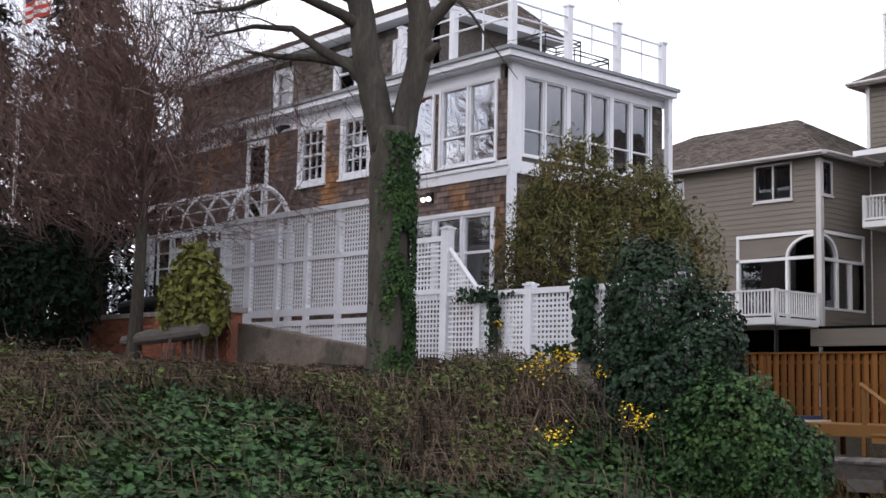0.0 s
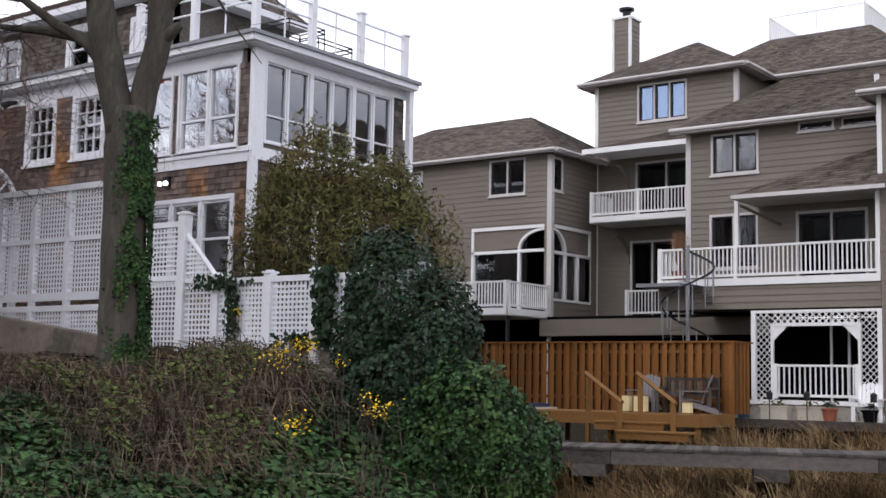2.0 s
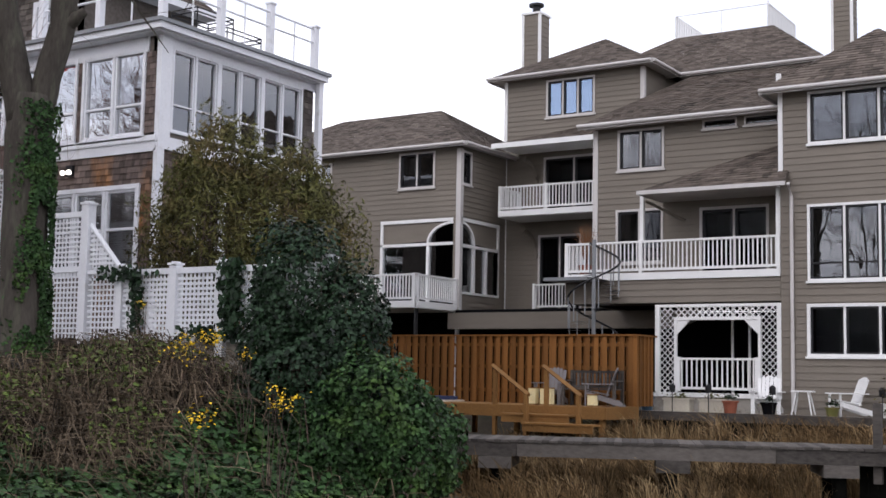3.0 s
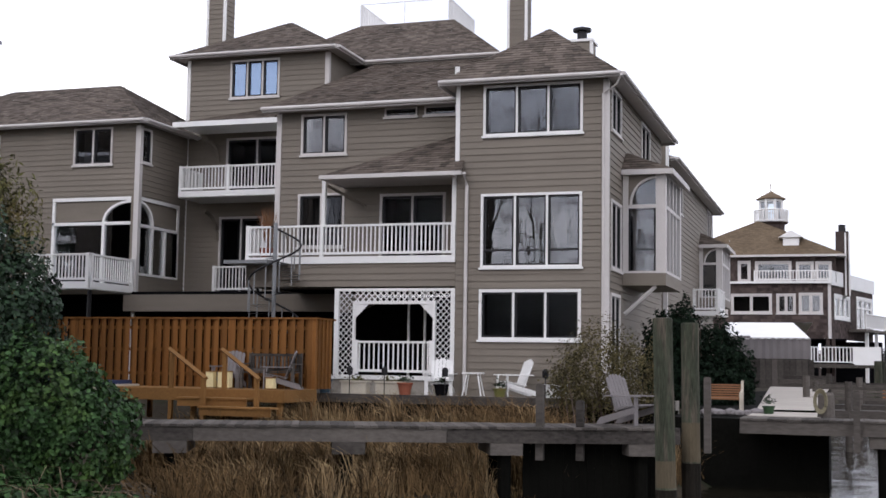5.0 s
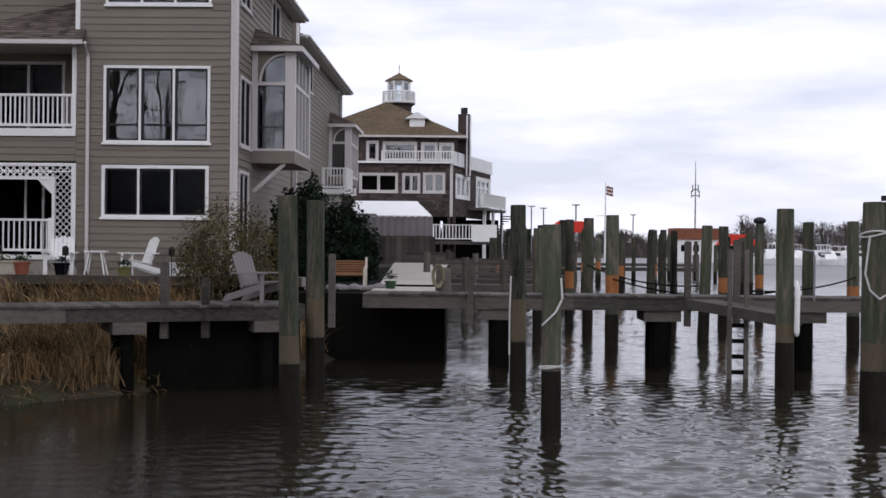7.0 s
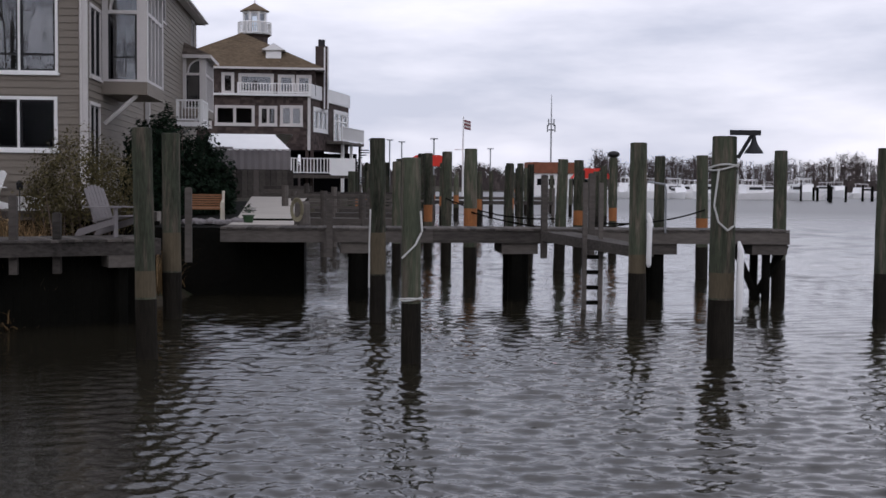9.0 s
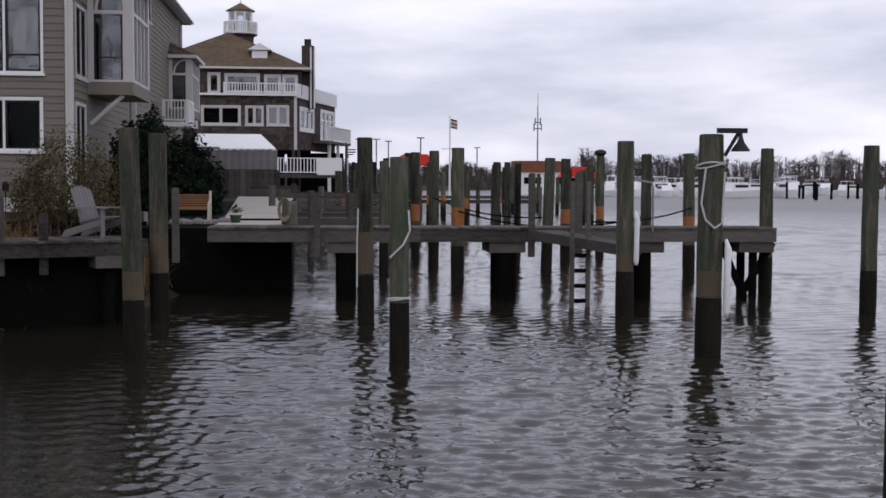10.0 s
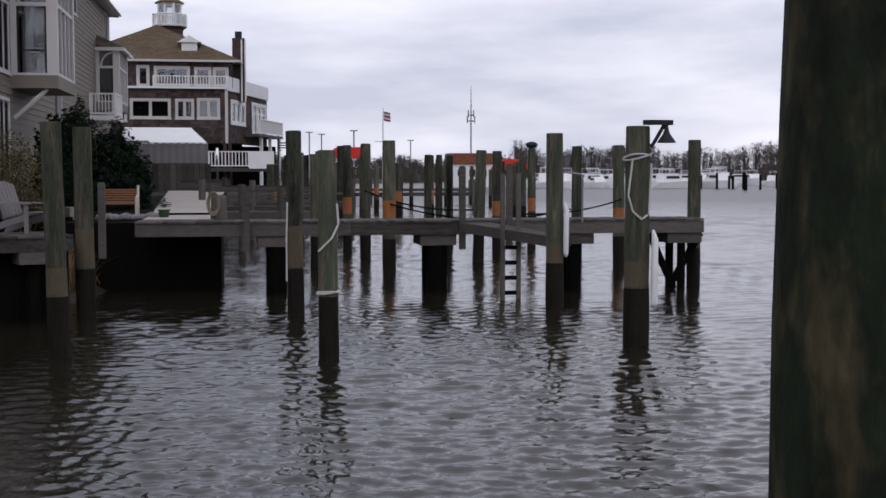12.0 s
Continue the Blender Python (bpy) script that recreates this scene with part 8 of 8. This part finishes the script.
rope("mooring_rope", ring(6.2, 19.2, 3.0, 0.225, 2.3, 0.05), "pale rope wound round a mooring pile")
rope("mooring_rope", [(6.05, 18.97, 2.95), (5.98, 18.95, 2.4), (6.05, 18.94, 2.15), (6.2, 18.95, 2.02), (6.32, 18.96, 2.1), (6.36, 18.97, 2.9)], "pale rope loop hanging on a mooring pile")
rope("mooring_rope", ring(1.25, 18.6, 0.98, 0.165, 2.0, 0.02), "pale rope wound low round a mooring pile")
rope("mooring_rope", [(1.38, 18.5, 2.3), (1.4, 18.45, 2.0), (1.3, 18.4, 1.8), (1.1, 18.42, 1.6)], "pale rope trailing down a mooring pile")
rope("mooring_rope", [(0.82, 23.9, 2.2), (0.8, 23.9, 1.5), (0.8, 23.9, 0.7)], "pale rope hanging on a mooring pile")
for a, b, sag in (((3.97, 34.5, 1.9), (9.0, 34.0, 1.75), 0.35), ((3.8, 40.2, 2.2), (6.5, 35.5, 1.7), 0.2), ((6.3, 29.0, 1.8), (10.76, 35.0, 2.0), 0.15)):
    A, B = Vector(a), Vector(b)
    bm = bmesh.new()
    tube(bm, [A.lerp(B, k / 12) - Vector((0, 0, sag * 4 * (k / 12) * (1 - k / 12))) for k in range(13)], 0.022, 5)
    solo("mooring_line", bm, WETSHADEWOOD, "dark mooring line slung between piles", "rope", "mooring lines")


def fenders():
    for x, y, z0, z1 in ((6.42, 18.98, 0.62, 1.85), (6.46, 24.7, 1.05, 2.15)):
        bm = bmesh.new()
        tube(bm, [(x, y, z0), (x, y, z0 + 0.08), (x + 0.01, y, z1 - 0.15), (x - 0.02, y, z1)], [0.03, 0.055, 0.055, 0.02], 10)
        solo("dock_fender", bm, WHITE, "white plastic strip fender fixed to a pile", "fender", "white fenders", smooth=True)


fenders()


def ladder():
    l = thing("dock_ladder", 5.7, 27.9, 0, "grey timber ladder rising above the pier edge", "ladder")
    for x in (5.55, 5.9):
        bm = bmesh.new()
        box(bm, x - 0.045, x + 0.045, 26.6, 26.7, -0.6, 2.75)
        part("stile", bm, GREYWOOD if x < 5.8 else GREYWOOD, l)
    for k in range(7):
        z = 0.1 + 0.33 * k
        if z > 1.4:
            continue
        bm = bmesh.new()
        box(bm, 5.59, 5.86, 26.61, 26.68, z, z + 0.09)
        part("rung", bm, WETSHADEWOOD, l)
    bm = bmesh.new()
    tube(bm, [(7.3, 28.3, 1.6), (7.3, 28.3, 2.7), (7.35, 28.3, 2.78), (7.75, 28.3, 2.72), (7.78, 28.3, 2.6), (7.78, 28.3, 1.6)], 0.025, 8)
    solo("grab_rail", bm, GREYMETAL, "bent pale metal grab rail on the pier", "rail")
    for x, y, top in ((-2.9, 26.6, 2.55), (-5.6, 23.0, 2.4), (4.95, 28.35, 2.9), (6.05, 28.35, 2.95), (0.05, 28.3, 2.3), (-4.9, 23.3, 2.1), (-11.6, 30.9, 1.9)):
        bm = bmesh.new()
        box(bm, x - 0.07, x + 0.07, y - 0.07, y + 0.07, 1.0, top)
        box(bm, x - 0.05, x + 0.05, y - 0.05, y + 0.05, top, top + 0.02)
        solo("dock_post", bm, GREYWOOD, "square weathered grey post beside the pier", "post", "square posts")
    b = thing("dock_brace", 10.4, 29.0, 0, "crossed dark timber braces under the pier end", "brace")
    for p, q in (((9.6, 28.9, 1.3), (10.3, 28.9, -0.2)), ((10.9, 28.95, 1.3), (10.0, 28.95, -0.2))):
        bm = bmesh.new()
        tube(bm, [p, q], 0.09, 6)
        part("strut", bm, WETSHADEWOOD, b)
    t = thing("gangway", 5.6, 27.2, 1.4, "narrow timber gangway dropping from the pier edge", "gangway")
    bm = bmesh.new()
    v = [Vector(c) for c in ((4.9, 28.3, 1.62), (6.2, 25.2, 1.45), (6.7, 25.2, 1.45), (5.6, 28.3, 1.62))]
    bm.faces.new([bm.verts.new(c) for c in v])
    lo = [bm.verts.new(c - Vector((0, 0, 0.22))) for c in v]
    bm.faces.new(lo[::-1])
    bm.verts.ensure_lookup_table()
    for i in range(4):
        bm.faces.new((bm.verts[i], bm.verts[(i + 1) % 4], lo[(i + 1) % 4], lo[i]))
    part("deck", bm, GREYWOOD, t)
    bm = bmesh.new()
    bmesh.ops.create_icosphere(bm, subdivisions=2, radius=0.2, matrix=Matrix.Translation((10.85, 47.0, 3.83)) @ Matrix.Diagonal((1.2, 1, 0.7, 1)))
    solo("float_ball", bm, BLACKMETAL, "dark round float on a pile head", "float")


ladder()


def hose_bollard(x, y, z):
    """A short pile head on the quay with a garden hose hung over it."""
    b = thing("bollard", x, y, z, "short weathered round bollard draped with a pale hose", "bollard")
    bm = bmesh.new()
    tube(bm, [(x, y, z), (x, y, z + 0.2), (x, y, z + 0.5), (x, y, z + 0.56)], [0.2, 0.19, 0.18, 0.15], 14)
    part("stump", bm, GREYWOOD, b)
    for k in range(5):
        bm = bmesh.new()
        w = 0.1 + 0.012 * k
        pts = [(x - 0.12 + w * math.cos(t), y - 0.2 - 0.015 * k, z + 0.36 + (0.2 + 0.02 * k) * math.sin(t)) for t in (math.pi * i / 9 for i in range(-5, 15))]
        tube(bm, pts, 0.016, 6)
        part("hose", bm, HOSE, b, "pale straw-coloured hose loop")


HOSE = material("pale_straw_hose", (0.2, 0.18, 0.12), 0.6, vary=0.2)
hose_bollard(-0.6, 30.1, 1.68)


def wall_clutter():
    c = thing("cannon", -24.6, 12.4, 4.22, "black iron cannon barrel lying on the brick wall", "cannon")
    bm = bmesh.new()
    tube(bm, [(-26.1, 13.15, 4.33), (-25.9, 13.15, 4.36), (-25.2, 13.15, 4.42), (-24.15, 13.15, 4.5), (-24.05, 13.15, 4.51), (-23.95, 13.15, 4.52)], [0.06, 0.17, 0.15, 0.12, 0.16, 0.16], 12)
    part("barrel", bm, BLACKMETAL, c)
    bm = bmesh.new()
    box(bm, -25.6, -24.6, 13.05, 13.25, 4.22, 4.34)
    part("cradle", bm, DARK, c)
    bm = bmesh.new()
    tube(bm, [(-23.6, 12.0, 3.55), (-22.6, 12.05, 3.62), (-21.4, 12.1, 3.68), (-20.6, 12.1, 3.72)], [0.1, 0.15, 0.15, 0.12], 10)
    solo("log", bm, GREYWOOD, "grey weathered log lying before the brick wall", "log")
    f = thing("flag", -30.5, 12.6, 3, "striped red and white flag with blue corner on a pole", "flag")
    bm = bmesh.new()
    tube(bm, [(-31.2, 12.6, 3.2), (-31.2, 12.6, 14.0)], 0.05, 8)
    part("pole", bm, WHITE, f)
    for k in range(9):
        bm = bmesh.new()
        z = 11.9 + 0.11 * k
        pts = [(-31.15 + 0.22 * i, 12.6 + 0.08 * math.sin(i * 1.3), z + 0.03 * math.sin(i)) for i in range(9)]
        for p, q in zip(pts, pts[1:]):
            poly(bm, [p, q, (q[0], q[1], q[2] + 0.11), (p[0], p[1], p[2] + 0.11)])
        part("stripe", bm, RED if k % 2 == 0 else WHITE, f)
    bm = bmesh.new()
    for i in range(4):
        p, q = (-31.15 + 0.22 * i, 12.59 + 0.08 * math.sin(i * 1.3), 12.45 + 0.03 * math.sin(i)), (-31.15 + 0.22 * (i + 1), 12.59 + 0.08 * math.sin((i + 1) * 1.3), 12.45 + 0.03 * math.sin(i + 1))
        poly(bm, [p, q, (q[0], q[1] - 0.01, q[2] + 0.45), (p[0], p[1] - 0.01, p[2] + 0.45)])
    part("canton", bm, BLUE, f)


wall_clutter()
